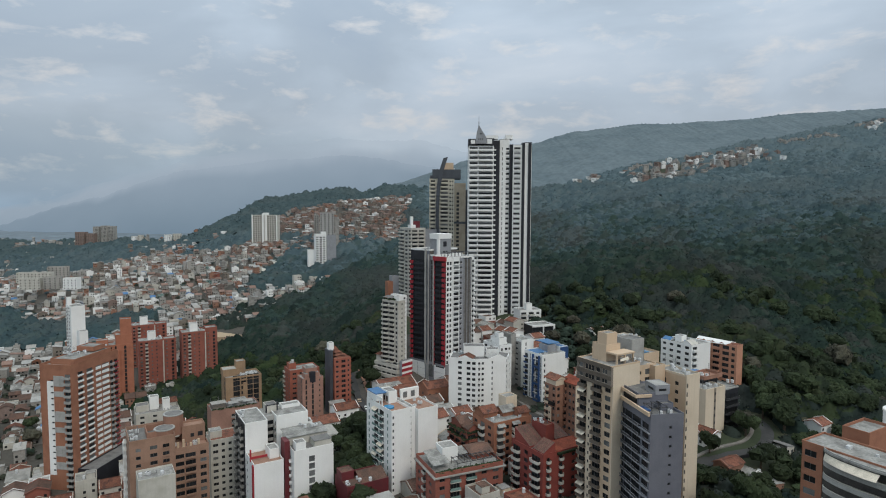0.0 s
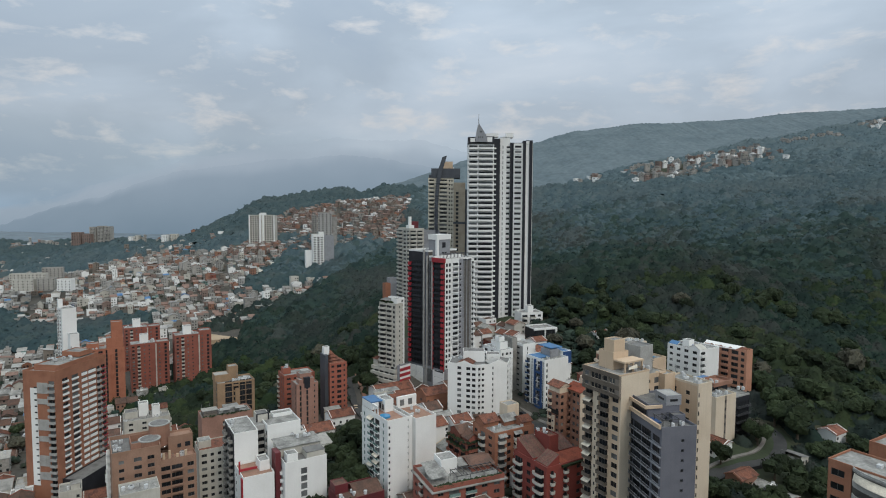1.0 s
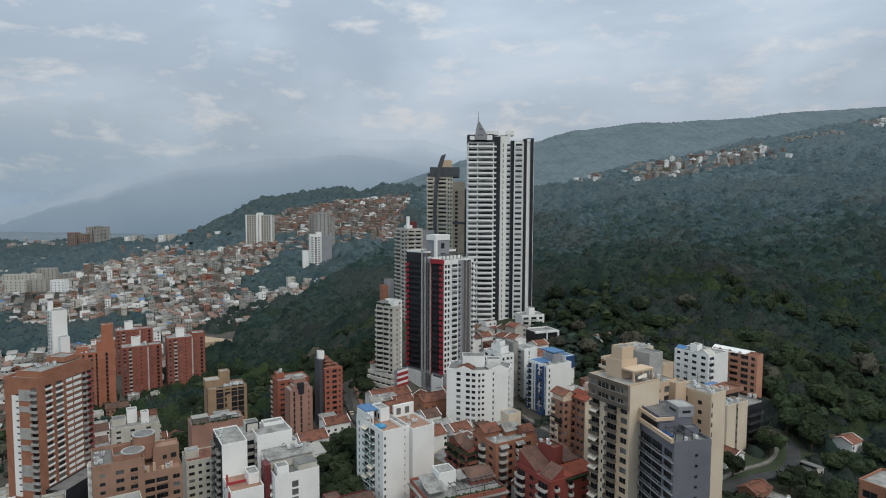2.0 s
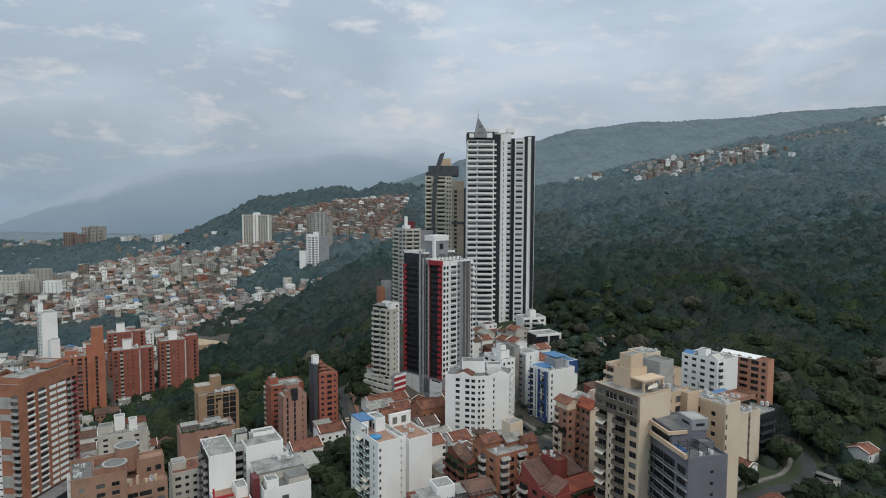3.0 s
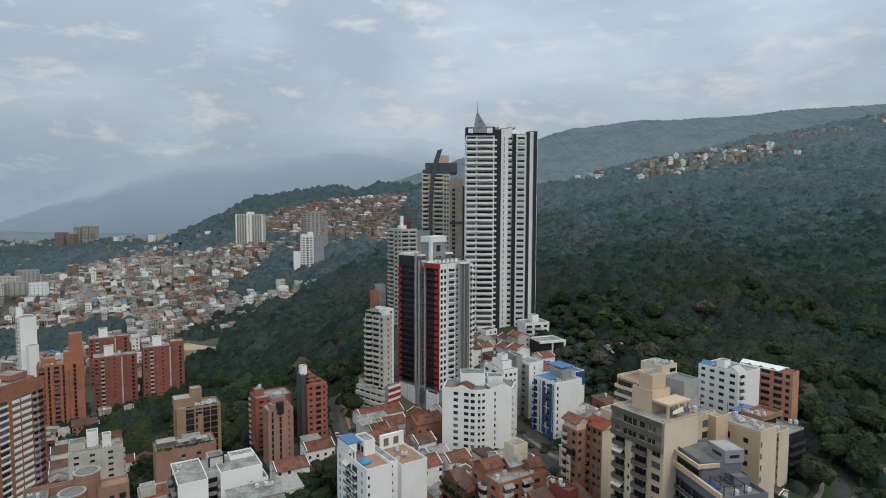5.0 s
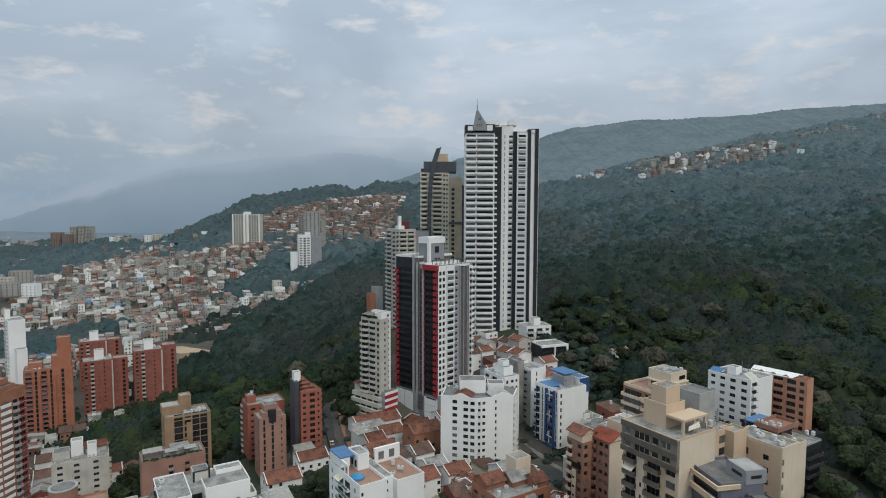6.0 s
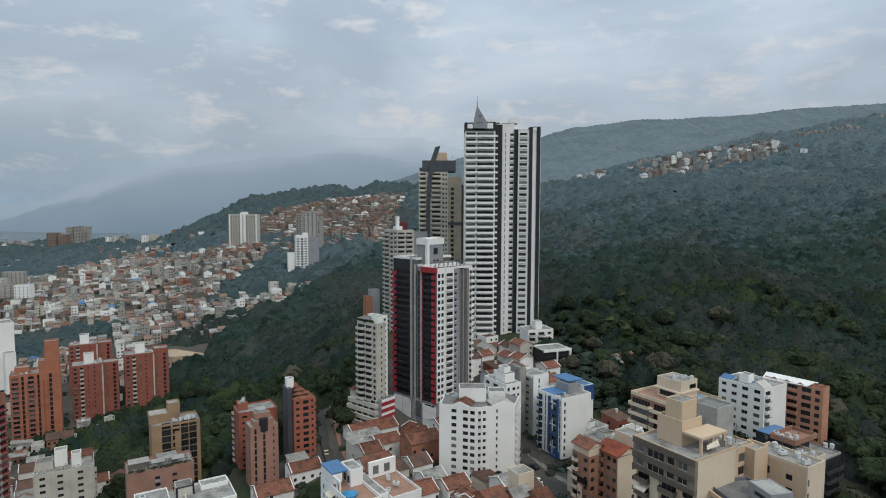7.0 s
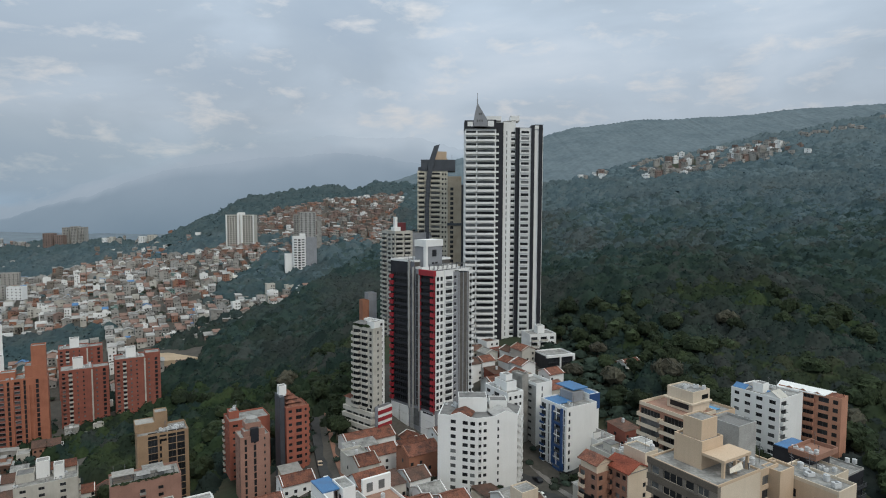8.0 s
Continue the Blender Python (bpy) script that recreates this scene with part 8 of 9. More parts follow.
def car(x, y, yaw, mat, label):
    z = ground(x, y) + 0.17
    top = thing("car", x, y, z, yaw, label, "car", "parked cars")
    g = Geo()
    prof = [(0, 0.35), (4.2, 0.35), (4.25, 0.75), (4.1, 0.9), (3.2, 1.0), (2.6, 1.45), (1.0, 1.47), (0.25, 0.98), (0, 0.9)]
    a, b = [(u, 0, h) for u, h in prof], [(u, 1.7, h) for u, h in prof]
    g.face(a, 0)
    g.face(b[::-1], 0)
    for i in range(len(prof)):
        j = (i + 1) % len(prof)
        g.face([a[j], a[i], b[i], b[j]], 1 if i in (4, 6) else 0)
    part("body", g, (mat, "glass"), top)
    g = Geo()
    for yy in (-0.01, 1.69):
        g.face([(1.0, yy, 1.0), (2.9, yy, 1.0), (2.5, yy, 1.38), (1.15, yy, 1.38)], 0)
    part("side_window", g, ("glass",), top)
    w = Geo()
    k = 12
    pts = [(0.32 * math.cos(2 * math.pi * i / k), 0.32 * math.sin(2 * math.pi * i / k)) for i in range(k)]
    w.face([(p, -0.02, q) for p, q in pts], 0)
    w.face([(p, 0.2, q) for p, q in pts[::-1]], 0)
    for i in range(k):
        j = (i + 1) % k
        w.face([(pts[i][0], -0.02, pts[i][1]), (pts[i][0], 0.2, pts[i][1]), (pts[j][0], 0.2, pts[j][1]), (pts[j][0], -0.02, pts[j][1])], 0)
    me = shared(("wheel",), lambda: w.mesh("wheel", ("dark",)))
    for u, v in ((0.8, 0), (3.3, 0), (0.8, 1.52), (3.3, 1.52)):
        part("wheel", me, None, top, at=(u, v, 0.33))


for cx, cy, cyaw, cm, cl in ((35.4, 281, 115, "dark", "black parked car on the street"), (33.2, 286, 115, "white", "white parked car on the street"), (37.6, 276.2, 115, "grey", "grey parked car on the street"),
                             (40.8, 283, 115, "dark", "black car in the middle of the street"), (31.0, 290.6, 115, "midgrey", "silver parked car beside the kerb"), (39.9, 271.4, 115, "white", "white parked car beside the kerb"),
                             (-37, 291, 106, "white", "white parked car on the side street"), (-43.5, 312, 106, "cream", "pale yellow car on the side street")):
    car(cx, cy, cyaw, cm, cl)


# ---- trees ----
def ico(level):
    bm = bmesh.new()
    bmesh.ops.create_icosphere(bm, subdivisions=level, radius=1.0)
    v = np.array([p.co[:] for p in bm.verts])
    f = np.array([[p.index for p in q.verts] for q in bm.faces])
    bm.free()
    return v, f


def crown_shape(seed, lumps, level, tufts, tuft, rough=0.22):
    """An uneven crown: overlapping lumps and many small leaf clumps round them, with gaps."""
    r = np.random.RandomState(seed)
    bv, bf = ico(level)
    vs, fs, n = [], [], 0
    centres = []
    for i in range(lumps):
        a = r.uniform(0, 6.28)
        rad = 0.0 if i == 0 else r.uniform(0.35, 0.62)
        c = np.array([rad * math.cos(a), rad * math.sin(a), r.uniform(-0.15, 0.35)])
        s = r.uniform(0.42, 0.62) if lumps > 1 else 0.84
        w = bv * s * (1 + rough * r.randn(len(bv), 1)) * np.array([1, 1, 0.75])
        vs.append(w + c)
        fs.append(bf + n)
        n += len(bv)
        centres.append((c, s))
    for i in range(tufts):
        c, s = centres[r.randint(lumps)]
        d = r.randn(3)
        d[2] = abs(d[2]) * 0.9 - 0.2
        d /= np.linalg.norm(d)
        p = c + d * s * np.array([1, 1, 0.75]) * r.uniform(0.9, 1.22)
        u = r.randn(3)
        u -= d * (u @ d) * r.uniform(0.2, 0.9)
        u /= np.linalg.norm(u)
        w = np.cross(d, u)
        k = tuft * r.uniform(0.6, 1.4)
        vs.append(np.array([p - u * k - w * k * 0.6, p + u * k - w * k * 0.5, p + u * k * 0.7 + w * k * 0.7 + d * k * 0.5, p - u * k * 0.8 + w * k * 0.6]))
        fs.append(np.array([[0, 1, 2], [0, 2, 3]]) + n)
        n += 4
    return np.concatenate(vs), np.concatenate(fs)


def joined(name, shapes, places, mats, pick, label, kind="stuff", round_=0.5, ruffle=0.14):
    """Many crowns joined into one mesh. places: x, y, z, radius, height scale, turn."""
    P = np.array(places)
    vs, fs, ms, ns, n = [], [], [], [], 0
    r = np.random.RandomState(5)
    which = r.randint(len(shapes), size=len(P))
    for k, (sv, sf) in enumerate(shapes):
        Q = P[which == k]
        if not len(Q):
            continue
        c, s = np.cos(Q[:, 5]), np.sin(Q[:, 5])
        x = sv[None, :, 0] * c[:, None] - sv[None, :, 1] * s[:, None]
        y = sv[None, :, 0] * s[:, None] + sv[None, :, 1] * c[:, None]
        v = np.stack([Q[:, 0, None] + x * Q[:, 3, None], Q[:, 1, None] + y * Q[:, 3, None], Q[:, 2, None] + sv[None, :, 2] * (Q[:, 3] * Q[:, 4])[:, None]], -1)
        vs.append(v.reshape(-1, 3))
        out = v - Q[:, None, :3]
        out /= np.linalg.norm(out, axis=2, keepdims=True) + 1e-6
        out = round_ * out + np.array([0, 0, 0.75]) + ruffle * r.randn(*out.shape)
        ns.append((out / np.linalg.norm(out, axis=2, keepdims=True)).reshape(-1, 3))
        f = sf[None] + (np.arange(len(Q)) * len(sv))[:, None, None] + n
        fs.append(f.reshape(-1, 3))
        ms.append(np.repeat(pick(Q), len(sf)))
        n += len(Q) * len(sv)
    V, F, Mi = np.concatenate(vs), np.concatenate(fs), np.concatenate(ms)
    me = bpy.data.meshes.new(name)
    me.vertices.add(len(V))
    me.vertices.foreach_set("co", V.astype(np.float32).ravel())
    me.loops.add(F.size)
    me.loops.foreach_set("vertex_index", F.astype(np.int32).ravel())
    me.polygons.add(len(F))
    me.polygons.foreach_set("loop_start", np.arange(0, F.size, 3, dtype=np.int32))
    me.polygons.foreach_set("loop_total", np.full(len(F), 3, np.int32))
    me.polygons.foreach_set("material_index", Mi.astype(np.int32))
    me.polygons.foreach_set("use_smooth", np.ones(len(F), bool))
    for k in mats:
        me.materials.append(M[k])
    me.update(calc_edges=True)
    me.normals_split_custom_set_from_vertices(np.concatenate(ns).tolist())
    tagged(new(name, me), label, "trees", kind=kind)


def canopy_material(name, tones, patch, amount=0.5, contrast=0.14):
    """Leaf canopy: each crown takes its own tone, broad patches of drier growth run across them."""
    m = bpy.data.materials.new(name)
    m.use_nodes = True
    n, l = m.node_tree.nodes, m.node_tree.links
    p = n["Principled BSDF"]
    p.inputs["Roughness"].default_value = 1.0
    p.inputs["Specular IOR Level"].default_value = 0.08
    at = n.new("ShaderNodeAttribute")
    at.attribute_name = "tone"
    ramp = n.new("ShaderNodeValToRGB")
    e = ramp.color_ramp.elements
    while len(e) < len(tones):
        e.new(0.5)
    for i, c in enumerate(tones):
        e[i].position, e[i].color = i / (len(tones) - 1), (*c, 1)
    l.new(at.outputs["Fac"], ramp.inputs[0])
    geo = n.new("ShaderNodeNewGeometry")
    big = n.new("ShaderNodeTexNoise")
    big.inputs["Scale"].default_value, big.inputs["Detail"].default_value = 0.011, 3.0
    l.new(geo.outputs["Position"], big.inputs["Vector"])
    rg = n.new("ShaderNodeMapRange")
    rg.inputs["From Min"].default_value, rg.inputs["From Max"].default_value, rg.inputs["To Max"].default_value = 0.47, 0.66, amount
    l.new(big.outputs["Fac"], rg.inputs["Value"])
    mx = n.new("ShaderNodeMix")
    mx.data_type = "RGBA"
    mx.inputs["B"].default_value = (*patch, 1)
    l.new(rg.outputs[0], mx.inputs["Factor"])
    l.new(ramp.outputs[0], mx.inputs["A"])
    fine = n.new("ShaderNodeTexNoise")
    fine.inputs["Scale"].default_value, fine.inputs["Detail"].default_value = 0.9, 3.0
    l.new(geo.outputs["Position"], fine.inputs["Vector"])
    fr = n.new("ShaderNodeMapRange")
    fr.inputs["From Min"].default_value, fr.inputs["From Max"].default_value = 0.3, 0.7
    fr.inputs["To Min"].default_value, fr.inputs["To Max"].default_value = 1 - contrast, 1 + contrast
    l.new(fine.outputs["Fac"], fr.inputs["Value"])
    mul = n.new("ShaderNodeVectorMath")
    mul.operation = "SCALE"
    l.new(mx.outputs["Result"], mul.inputs[0])
    l.new(fr.outputs[0], mul.inputs["Scale"])
    l.new(mul.outputs[0], p.inputs["Base Color"])
    return m


# tones get paler and bluer by layer: distance haze put into leaf colour
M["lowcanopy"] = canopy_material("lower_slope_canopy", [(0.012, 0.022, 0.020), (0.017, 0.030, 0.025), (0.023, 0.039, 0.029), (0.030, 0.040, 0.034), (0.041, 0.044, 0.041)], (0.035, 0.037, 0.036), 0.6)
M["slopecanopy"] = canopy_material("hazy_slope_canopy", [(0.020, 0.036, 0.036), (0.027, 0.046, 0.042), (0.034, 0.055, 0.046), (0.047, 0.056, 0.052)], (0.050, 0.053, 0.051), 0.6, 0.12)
M["midcanopy"] = canopy_material("hazed_middle_canopy", [(0.034, 0.058, 0.066), (0.044, 0.070, 0.076), (0.053, 0.080, 0.079), (0.067, 0.083, 0.085)], (0.068, 0.075, 0.077), 0.6, 0.12)
M["highcanopy"] = canopy_material("hazed_upper_canopy", [(0.052, 0.080, 0.093), (0.064, 0.095, 0.107), (0.075, 0.107, 0.116), (0.089, 0.112, 0.119)], (0.088, 0.107, 0.110), 0.5, 0.10)
M["browcanopy"] = canopy_material("hazed_brow_canopy", [(0.048, 0.074, 0.082), (0.060, 0.088, 0.094), (0.072, 0.098, 0.100)], (0.076, 0.094, 0.096), 0.4, 0.10)
M["crestcanopy"] = canopy_material("hazed_crest_canopy", [(0.078, 0.112, 0.129), (0.092, 0.129, 0.144), (0.106, 0.142, 0.154)], (0.112, 0.140, 0.147), 0.5, 0.08)
# the grove greens hold no haze
M["grovecanopy"] = canopy_material("green_grove_canopy", [(0.012, 0.021, 0.014), (0.019, 0.031, 0.017), (0.027, 0.043, 0.020), (0.038, 0.054, 0.024), (0.040, 0.042, 0.029)], (0.038, 0.042, 0.028), 0.5)
LAYERS = ("lowcanopy", "midcanopy", "highcanopy", "browcanopy", "crestcanopy", "grovecanopy", "slopecanopy")


def canopy(name, label, bounds, cell, step, test, layer, seed, size=(0.56, 0.92), leaf=0.6):
    """A closed woodland roof: one dome to a tree, the highest wins; ruffled, with leaf tufts standing off it."""
    r = np.random.RandomState(seed)
    x0, x1, y0, y1 = bounds
    nx, ny = int((x1 - x0) / cell) + 1, int((y1 - y0) / cell) + 1
    sx = x0 + (np.arange(nx)[:, None] + r.uniform(0.08, 0.92, (nx, ny))) * cell
    sy = y0 + (np.arange(ny)[None, :] + r.uniform(0.08, 0.92, (nx, ny))) * cell
    rad = cell * r.uniform(size[0], size[1], (nx, ny))
    tall = r.rand(nx, ny) < 0.06
    rad[tall] *= 1.25
    tone = np.clip(r.beta(1.1, 1.7, (nx, ny)), 0, 1)
    base, there, layers = np.zeros((nx, ny)), np.zeros((nx, ny), bool), np.zeros((nx, ny), int)
    for i in range(nx):
        for j in range(ny):
            x, y = sx[i, j], sy[i, j]
            if test(x, y):
                there[i, j] = True
                base[i, j] = ground(x, y)
                layers[i, j] = layer(x, y)
    base += r.uniform(0.2, 4.2, (nx, ny)) + tall * 2.4
    inside = np.zeros((nx, ny), bool)
    inside[1:-1, 1:-1] = np.all([there[1 + a:nx - 1 + a, 1 + b:ny - 1 + b] for a in (-1, 0, 1) for b in (-1, 0, 1)], axis=0)
    base -= np.where(inside, 0.0, 4.0)
    mx, my = int((x1 - x0) / step), int((y1 - y0) / step)
    gx = x0 + (np.arange(mx)[:, None] + r.uniform(-0.32, 0.32, (mx, my))) * step
    gy = y0 + (np.arange(my)[None, :] + r.uniform(-0.32, 0.32, (mx, my))) * step
    ci, cj = np.clip(((gx - x0) / cell).astype(int), 0, nx - 1), np.clip(((gy - y0) / cell).astype(int), 0, ny - 1)
    best = np.full((mx, my), -1e9)
    bi, bj = ci.copy(), cj.copy()
    ok = np.zeros((mx, my), bool)
    for di in (-1, 0, 1):
        for dj in (-1, 0, 1):
            i, j = np.clip(ci + di, 0, nx - 1), np.clip(cj + dj, 0, ny - 1)
            d2 = (gx - sx[i, j]) ** 2 + (gy - sy[i, j]) ** 2
            q = rad[i, j]
            h = base[i, j] + np.maximum(0.95 * q * (1 - d2 / (q * q)), np.where(inside[ci, cj], -1.0, -4.0))
            h = np.where(there[i, j], h, -1e9)
            win = h > best
            best[win] = h[win]
            bi[win], bj[win] = i[win], j[win]
            ok |= there[i, j] & (d2 < (q + 1.4 * step) ** 2)
    z = best + r.uniform(-1, 1, (mx, my)) * 0.10 * rad[bi, bj]
    dzx, dzy = np.gradient(np.where(ok, best, 0), step)
    nv = np.stack([-np.clip(dzx, -1.4, 1.4), -np.clip(dzy, -1.4, 1.4), np.ones_like(z)], -1)
    nv /= np.linalg.norm(nv, axis=2, keepdims=True)
    idx = np.full((mx, my), -1)
    quad = ok[:-1, :-1] & ok[1:, :-1] & ok[1:, 1:] & ok[:-1, 1:]
    used = np.zeros((mx, my), bool)
    for a, b in ((0, 0), (1, 0), (1, 1), (0, 1)):
        used[a:mx - 1 + a, b:my - 1 + b] |= quad
    idx[used] = np.arange(used.sum())
    V = np.stack([gx, gy, z], -1)[used]
    N, T = nv[used], tone[bi, bj][used]
    L = layers[bi, bj]
    F = np.stack([idx[:-1, :-1], idx[1:, :-1], idx[1:, 1:], idx[:-1, 1:]], -1)[quad]
    FM = L[:-1, :-1][quad]
    # leaf tufts
    pick = np.flatnonzero(r.rand(len(V)) < leaf)
    k = len(pick)
    c = V[pick] + np.stack([r.uniform(-0.5, 0.5, k) * step, r.uniform(-0.5, 0.5, k) * step, r.uniform(0.05, 0.55, k)], -1)
    u = r.randn(k, 3)
    u[:, 2] *= 0.45
    u /= np.linalg.norm(u, axis=1, keepdims=True)
    up = N[pick] + 0.35 * r.randn(k, 3)
    up /= np.linalg.norm(up, axis=1, keepdims=True)
    u -= up * np.sum(u * up, axis=1, keepdims=True)
    u /= np.linalg.norm(u, axis=1, keepdims=True) + 1e-9
    w = np.cross(up, u)
    s = step * r.uniform(0.30, 0.75, k)[:, None]
    foot = c - 0.35 * s * up
    corners = np.stack([foot + u * s, foot - 0.5 * u * s + 0.87 * w * s, foot - 0.5 * u * s - 0.87 * w * s, c + (0.75 if step < 1.5 else 0.4) * s * up], 1)
    t0 = len(V) + 4 * np.arange(k)[:, None]
    TF = np.stack([t0 + np.array(q) for q in ((0, 1, 3), (1, 2, 3), (2, 0, 3))], 1).reshape(-1, 3)
    V = np.concatenate([V, corners.reshape(-1, 3)])
    T = np.concatenate([T, np.repeat(np.clip(T[pick] + 0.14 * r.randn(k), 0, 1), 4)])
    FM = np.concatenate([FM, np.repeat(L[used][pick], 3)])
    total = np.concatenate([np.full(len(F), 4), np.full(len(TF), 3)])
    loops = np.concatenate([F.ravel(), TF.ravel()])
    me = bpy.data.meshes.new(name)
    me.vertices.add(len(V))
    me.vertices.foreach_set("co", V.astype(np.float32).ravel())
    me.loops.add(len(loops))
    me.loops.foreach_set("vertex_index", loops.astype(np.int32))
    me.polygons.add(len(total))
    me.polygons.foreach_set("loop_start", (np.cumsum(total) - total).astype(np.int32))
    me.polygons.foreach_set("loop_total", total.astype(np.int32))
    me.polygons.foreach_set("material_index", FM.astype(np.int32))
    me.polygons.foreach_set("use_smooth", np.ones(len(total), bool))
    for m in LAYERS:
        me.materials.append(M[m])
    me.update(calc_edges=True)
    tn = me.attributes.new("tone", "FLOAT", "POINT")
    tn.data.foreach_set("value", T.astype(np.float32))
    tagged(new(name, me), label, "trees", kind="stuff")


def forest():
    r = random.Random(41)
    shapes = [crown_shape(100 + i, 1, 1, 58, 0.13, 0.12) for i in range(10)]
    small = [crown_shape(200 + i, 1, 1, 15, 0.20, 0.12) for i in range(8)]
    places = []

    def scatter(x0, x1, y0, y1, step, test, rad):
        y = y0
        while y < y1:
            x = x0
            while x < x1:
                px, py = x + r.uniform(-0.5, 0.5) * step, y + r.uniform(-0.5, 0.5) * step
                if abs(px) < 0.86 * py + 30 and test(px, py) and (py > 700 or is_free(px, py, 2.0) and min((px - a) ** 2 + (py - b) ** 2 for a, b in ROADS) > 20):
                    q = rad * r.uniform(0.7, 1.25)
                    places.append((px, py, ground(px, py) + q * r.uniform(0.28, 0.60), q, r.uniform(0.68, 0.95), r.uniform(0, 6.28)))
                x += step
            y += step

    def seen(x, y):
        return abs(x) < 0.86 * y + 30

    def hillside(x, y):
        if not seen(x, y) or (x < -10 and y < 690):
            return False
        if y < 412 and (x < 84 or (x - 150) * 0.5 + (y - 300) < -25 or not is_free(x, y, 3.0) or min((x - a) ** 2 + (y - b) ** 2 for a, b in ROADS) < 30):
            return False
        if x < -20 - 0.1 * (y - 700) and y < 1080:
            return False
        if (x < 78 and y < 428) or (y < 500 and x < 90 and not is_free(x, y, 3.0)):
            return False
        if 225 < x < 262 and 1000 < y < 1130 and noise.noise((x * 0.05, y * 0.05, 5)) > -0.1:
            return False
        if 310 < x < 540 and 945 < y < 1080 and noise.noise((x * 0.02, y * 0.02, 2)) > 0.02:
            return False
        return True

    def haze_layer(x, y):
        # distance picks the layer, so painted haze thickens up the slope
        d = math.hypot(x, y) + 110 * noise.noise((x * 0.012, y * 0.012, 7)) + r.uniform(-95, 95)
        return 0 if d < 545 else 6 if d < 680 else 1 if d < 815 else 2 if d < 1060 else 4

    def gully(x, y):
        if not seen(x, y) or not is_free(x, y, 2.5):
            return False
        if y < 690:
            return town_edge(y) - (56 if y < 615 else 4) < x and not (x > -62 and y < 470) and not (x < -178 and 502 < y < 539)
        return x > town_edge(y) - 4 and not (-285 < x < -70 and y > 820)

    canopy("foothill_forest", "dark green trees along the foot of the hillside", (80, 470, 296, 432), 5.6, 1.2, hillside, lambda x, y: 5 if noise.noise((x * 0.02, y * 0.02, 3)) + r.uniform(-0.4, 0.4) > 0.25 else 0, 68, leaf=0.75)
    canopy("hillside_forest", "dense dark green and brownish dry forest over the hillside", (-20, 780, 420, 836), 6.2, 1.7, hillside, haze_layer, 61, leaf=0.45)
    canopy("upper_forest", "dark green forest on the upper hillside", (-60, 1180, 818, 1210), 7.2, 2.3, hillside, haze_layer, 62, leaf=0.3)
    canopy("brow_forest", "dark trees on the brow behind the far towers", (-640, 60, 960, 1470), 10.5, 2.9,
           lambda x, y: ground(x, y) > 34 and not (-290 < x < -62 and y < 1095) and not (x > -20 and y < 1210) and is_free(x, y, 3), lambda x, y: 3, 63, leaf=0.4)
    # gully woods shift to the haze-tinted layers further off
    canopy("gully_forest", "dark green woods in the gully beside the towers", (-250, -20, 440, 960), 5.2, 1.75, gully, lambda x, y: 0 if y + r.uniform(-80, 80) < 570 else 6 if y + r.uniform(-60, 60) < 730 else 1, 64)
    # belts of trees across the town
    def belt(x, y):
        if not seen(x, y) or not is_free(x, y, 2.5) or (-236 < x < -178 and 502 < y < 539):
            return False
        if x < -330 and 960 < y < 1420 and noise.noise((x * 0.008, y * 0.008, 8.2)) < 0.22:
            return True
        return y < 1300 and noise.noise((x * 0.006, y * 0.006, 4.2)) < -0.24 and ground(x, y) < 60 and x < town_edge(y) + 5

    # further belts take the tones with more haze in them
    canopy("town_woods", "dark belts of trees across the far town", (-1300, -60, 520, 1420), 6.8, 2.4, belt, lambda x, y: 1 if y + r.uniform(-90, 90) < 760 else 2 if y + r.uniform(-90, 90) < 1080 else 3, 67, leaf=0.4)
    # single trees in the yards of the town
    scatter(-700, -160, 300, 1150, 14.0, lambda x, y: x < town_edge(y) and r.random() < 0.55 and ground(x, y) < 56 and not (-236 < x < -178 and 502 < y < 539), 2.9)
    scatter(-285, -60, 815, 1095, 12.0, lambda x, y: r.random() < 0.5, 3.2)
    # the edge of the wood at the foot of the tower
    scatter(58, 140, 300, 440, 4.8, lambda x, y: x > 58 + (387 - y) * 0.18, 3.6)
    # undergrowth between the single trees
    scatter(-64, 100, 176, 335, 5.4, lambda x, y: r.random() < 0.75, 2.1)
    scatter(-330, -190, 255, 500, 9.0, lambda x, y: noise.noise((x * 0.03, y * 0.03, 12)) > 0.05, 2.6)

    def clear(x, y, margin, road):
        return is_free(x, y, margin) and min((x - a) ** 2 + (y - b) ** 2 for a, b in ROADS) > road

    def left_grove(x, y):
        if not clear(x, y, 2.2, 26):
            return False
        return (-175 < x < -58 and 325 < y < 470) or (-235 < x < -160 and 380 < y < 470) or (-160 < x < -108 and 236 < y < 335) or (-66 < x < -30 and 335 < y < 470)

    canopy("left_grove", "green thicket of trees and shrubs between the towers", (-236, -28, 236, 472), 4.6, 1.25, left_grove, lambda x, y: 5 if noise.noise((x * 0.02, y * 0.02, 1)) + r.uniform(-0.3, 0.3) > -0.12 else 0, 65)
    canopy("right_grove", "dark green thicket of trees beside the hill road", (84, 240, 150, 306), 4.4, 1.2, lambda x, y: clear(x, y, 2.0, 62) and not (98 < x < 128 and 205 < y < 228), lambda x, y: 5 if noise.noise((x * 0.025, y * 0.025, 4)) + r.uniform(-0.3, 0.3) > 0.1 else 0, 66)

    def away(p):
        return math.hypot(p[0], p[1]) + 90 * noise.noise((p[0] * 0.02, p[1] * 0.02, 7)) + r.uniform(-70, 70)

    # sorted by distance; the further meshes take the haze-tinted leaf colours
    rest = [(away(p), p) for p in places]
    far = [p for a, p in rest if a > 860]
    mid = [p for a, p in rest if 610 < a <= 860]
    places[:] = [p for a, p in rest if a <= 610]

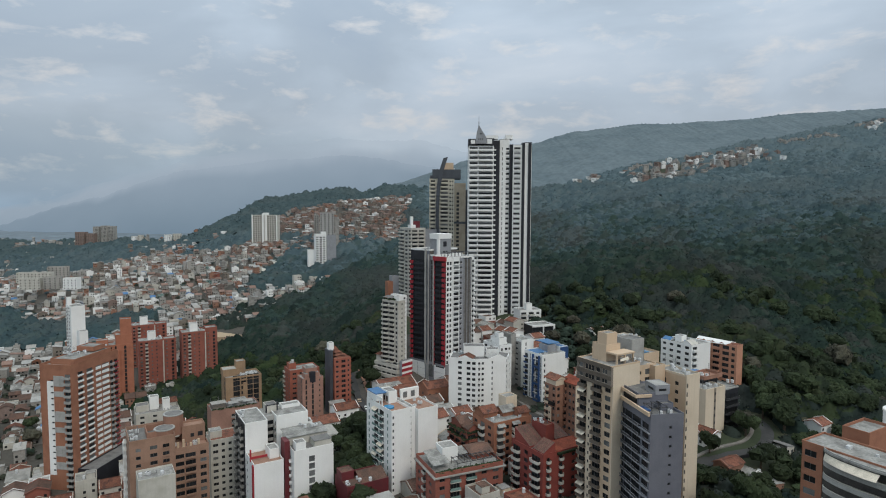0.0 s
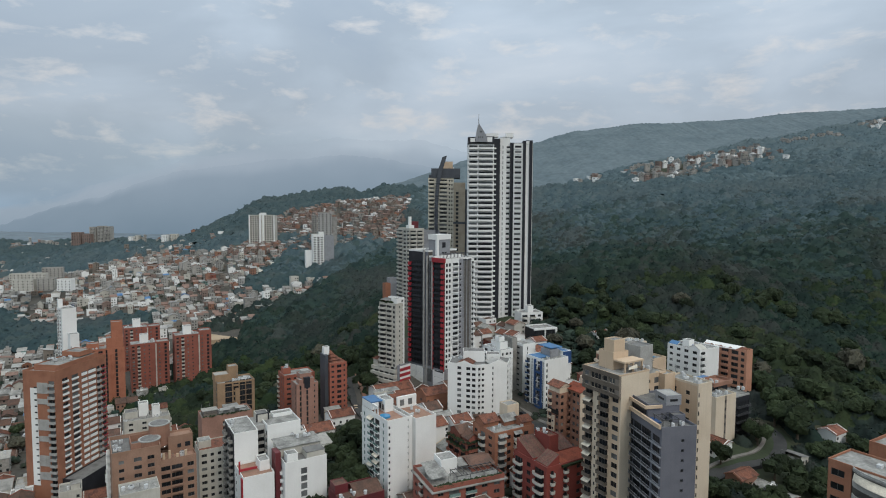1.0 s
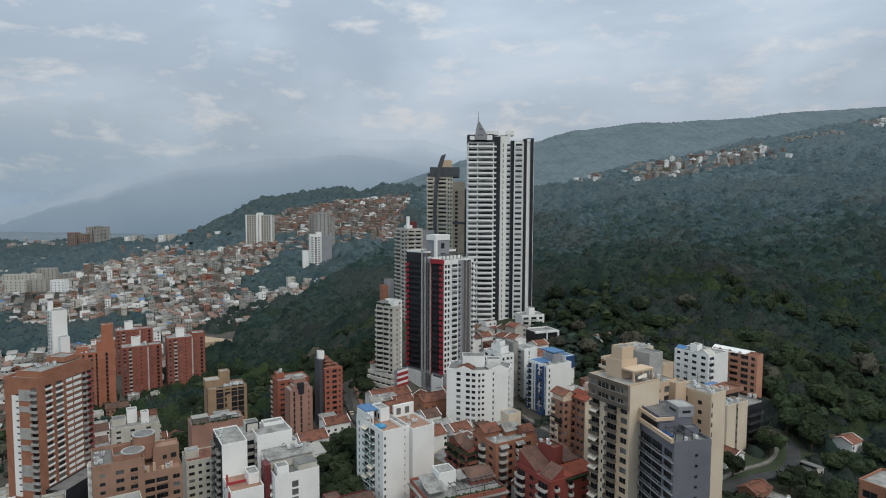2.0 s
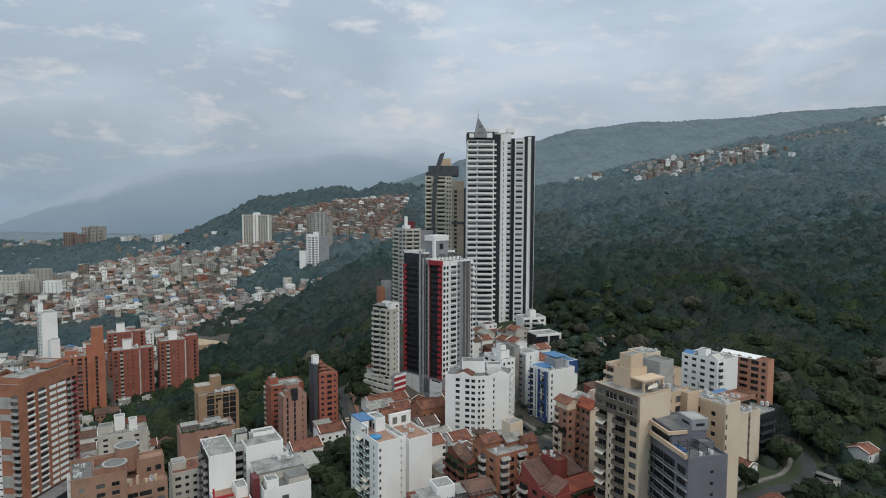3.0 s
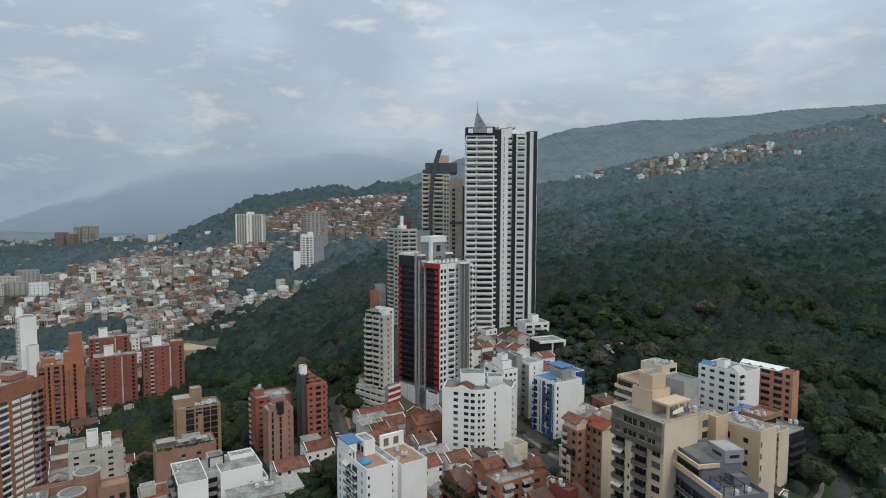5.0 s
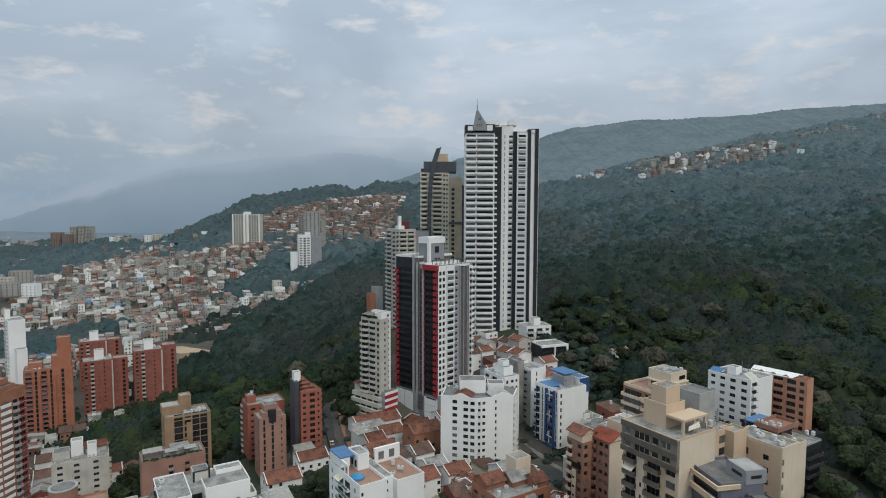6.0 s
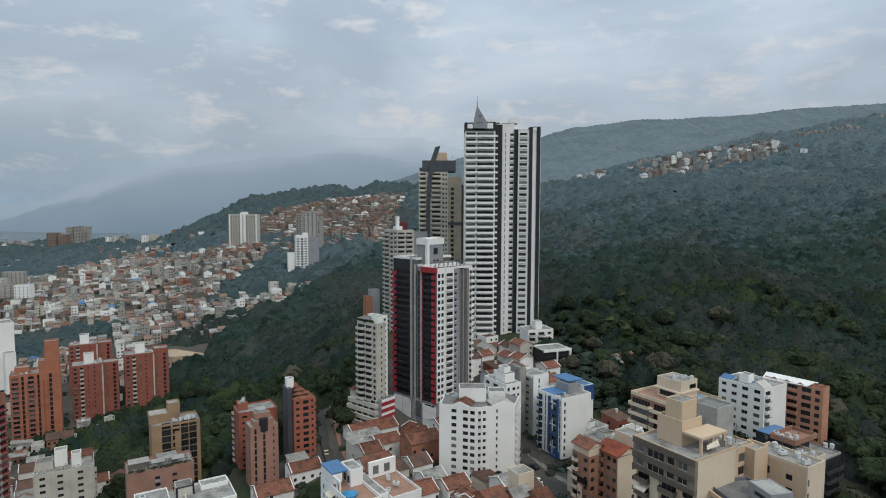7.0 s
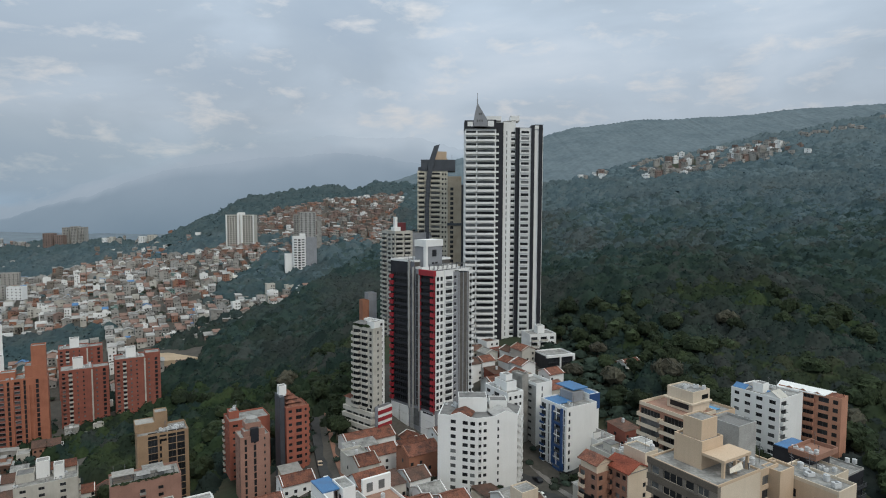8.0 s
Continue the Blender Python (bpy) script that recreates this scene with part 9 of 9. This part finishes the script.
    def pick(Q):
        return np.array([1 if noise.noise((q[0] * 0.01, q[1] * 0.01, 3.3)) + 0.25 * (math.sin(q[0] * 12.9 + q[1] * 4.1)) > 0.12 else 0 for q in Q])

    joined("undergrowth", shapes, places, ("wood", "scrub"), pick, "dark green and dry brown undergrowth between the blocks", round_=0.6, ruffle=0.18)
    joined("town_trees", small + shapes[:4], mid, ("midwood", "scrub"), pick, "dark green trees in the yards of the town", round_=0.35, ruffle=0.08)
    joined("far_trees", small, far, ("farwood", "farwood"), pick, "far trees among the houses, blue-green with painted haze", round_=0.28, ruffle=0.04)


def near_trees():
    kinds = []
    for i in range(6):
        v, f = crown_shape(300 + i, 5, 2, 420, 0.075)
        me = bpy.data.meshes.new("crown")
        me.from_pydata(v.tolist(), [], f.tolist())
        me.materials.append(M["drytree" if i == 5 else "leaf"])
        me.update()
        g = Geo()
        n, r = 7, random.Random(i)
        rings = [(0, 0, -1.0, 0.10), (0.02, 0.01, -0.6, 0.075), (0.03, 0.03, -0.2, 0.055)]
        for (xa, ya, za, ra), (xb, yb, zb, rb) in zip(rings, rings[1:]):
            for k in range(n):
                a, b = 2 * math.pi * k / n, 2 * math.pi * (k + 1) / n
                g.face([(xa + ra * math.cos(a), ya + ra * math.sin(a), za), (xa + ra * math.cos(b), ya + ra * math.sin(b), za), (xb + rb * math.cos(b), yb + rb * math.sin(b), zb), (xb + rb * math.cos(a), yb + rb * math.sin(a), zb)], 0)
        for k in range(5):
            a = r.uniform(0, 6.28)
            dx, dy = 0.45 * math.cos(a), 0.45 * math.sin(a)
            g.face([(0.0, 0.03, -0.45), (0.06, 0.03, -0.45), (0.03 + dx, dy, 0.15)], 0)
            g.face([(0.03, 0.0, -0.45), (0.03, 0.06, -0.45), (0.03 + dx, dy, 0.15)], 0)
        kinds.append((me, g.mesh("trunk", ("bark",))))
    r = random.Random(77)
    spots = [(122.5, 231.5, 4.6), (124.5, 236, 5.2), (126, 241, 4.8), (101, 215.8, 3.6), (143, 240, 6.0), (146, 247, 6.4), (139, 249, 5.6)]

    def fill(n, xa, xb, ya, yb, rad, test=lambda x, y: True):
        k = tries = 0
        while k < n and tries < n * 40:
            tries += 1
            x, y = r.uniform(xa, xb), r.uniform(ya, yb)
            q = rad * r.uniform(0.7, 1.3)
            if test(x, y) and all((x - a) ** 2 + (y - b) ** 2 > (0.62 * (q + c)) ** 2 for a, b, c in spots):
                spots.append((x, y, q))
                k += 1

    def off_road(x, y):
        return min((x - a) ** 2 + (y - b) ** 2 for a, b in ROADS) > 60

    fill(40, -165, -58, 330, 455, 5.4, lambda x, y: is_free(x, y, 3.5))
    fill(18, -155, -112, 250, 335, 4.6, lambda x, y: is_free(x, y, 3.0))
    fill(14, -60, -40, 330, 400, 4.6, lambda x, y: is_free(x, y, 3.0) and off_road(x, y))
    fill(22, -50, -24, 200, 262, 4.8, lambda x, y: is_free(x, y, 2.0))
    fill(36, 100, 330, 296, 402, 5.6, lambda x, y: off_road(x, y) and is_free(x, y, 3.0) and (x - 150) * 0.5 + (y - 300) > -20)
    fill(58, 98, 215, 225, 310, 5.2, lambda x, y: off_road(x, y) and is_free(x, y, 3.5))
    fill(30, 84, 142, 170, 216, 4.6, lambda x, y: off_road(x, y) and is_free(x, y, 2.5))
    fill(50, 60, 128, 302, 425, 5.0, lambda x, y: x > 59 + (387 - y) * 0.18 and off_road(x, y) and is_free(x, y, 2.5))
    fill(24, -40, 70, 190, 335, 2.8, lambda x, y: off_road(x, y) and is_free(x, y, 1.5))
    fill(10, -330, -195, 270, 400, 4.0, lambda x, y: is_free(x, y, 2.0))
    fill(16, 150, 215, 176, 245, 4.6, lambda x, y: off_road(x, y) and is_free(x, y, 2.5))
    for i, (x, y, q) in enumerate(spots):
        crown, trunk = kinds[r.randrange(6) if r.random() < 0.5 else r.randrange(5)]
        h = q * r.uniform(0.9, 1.35)
        top = thing("tree", x, y, ground(x, y) - 0.3, r.uniform(0, 360), "dry brownish tree with a thin crown" if crown is kinds[5][0] else "dark green broadleaf tree with an uneven crown", "tree", "trees near the blocks")
        for name, me in (("trunk", trunk), ("crown", crown)):
            ob = part(name, me, None, top, at=(0, 0, h))
            ob.scale = (q, q, h)


forest()
near_trees()
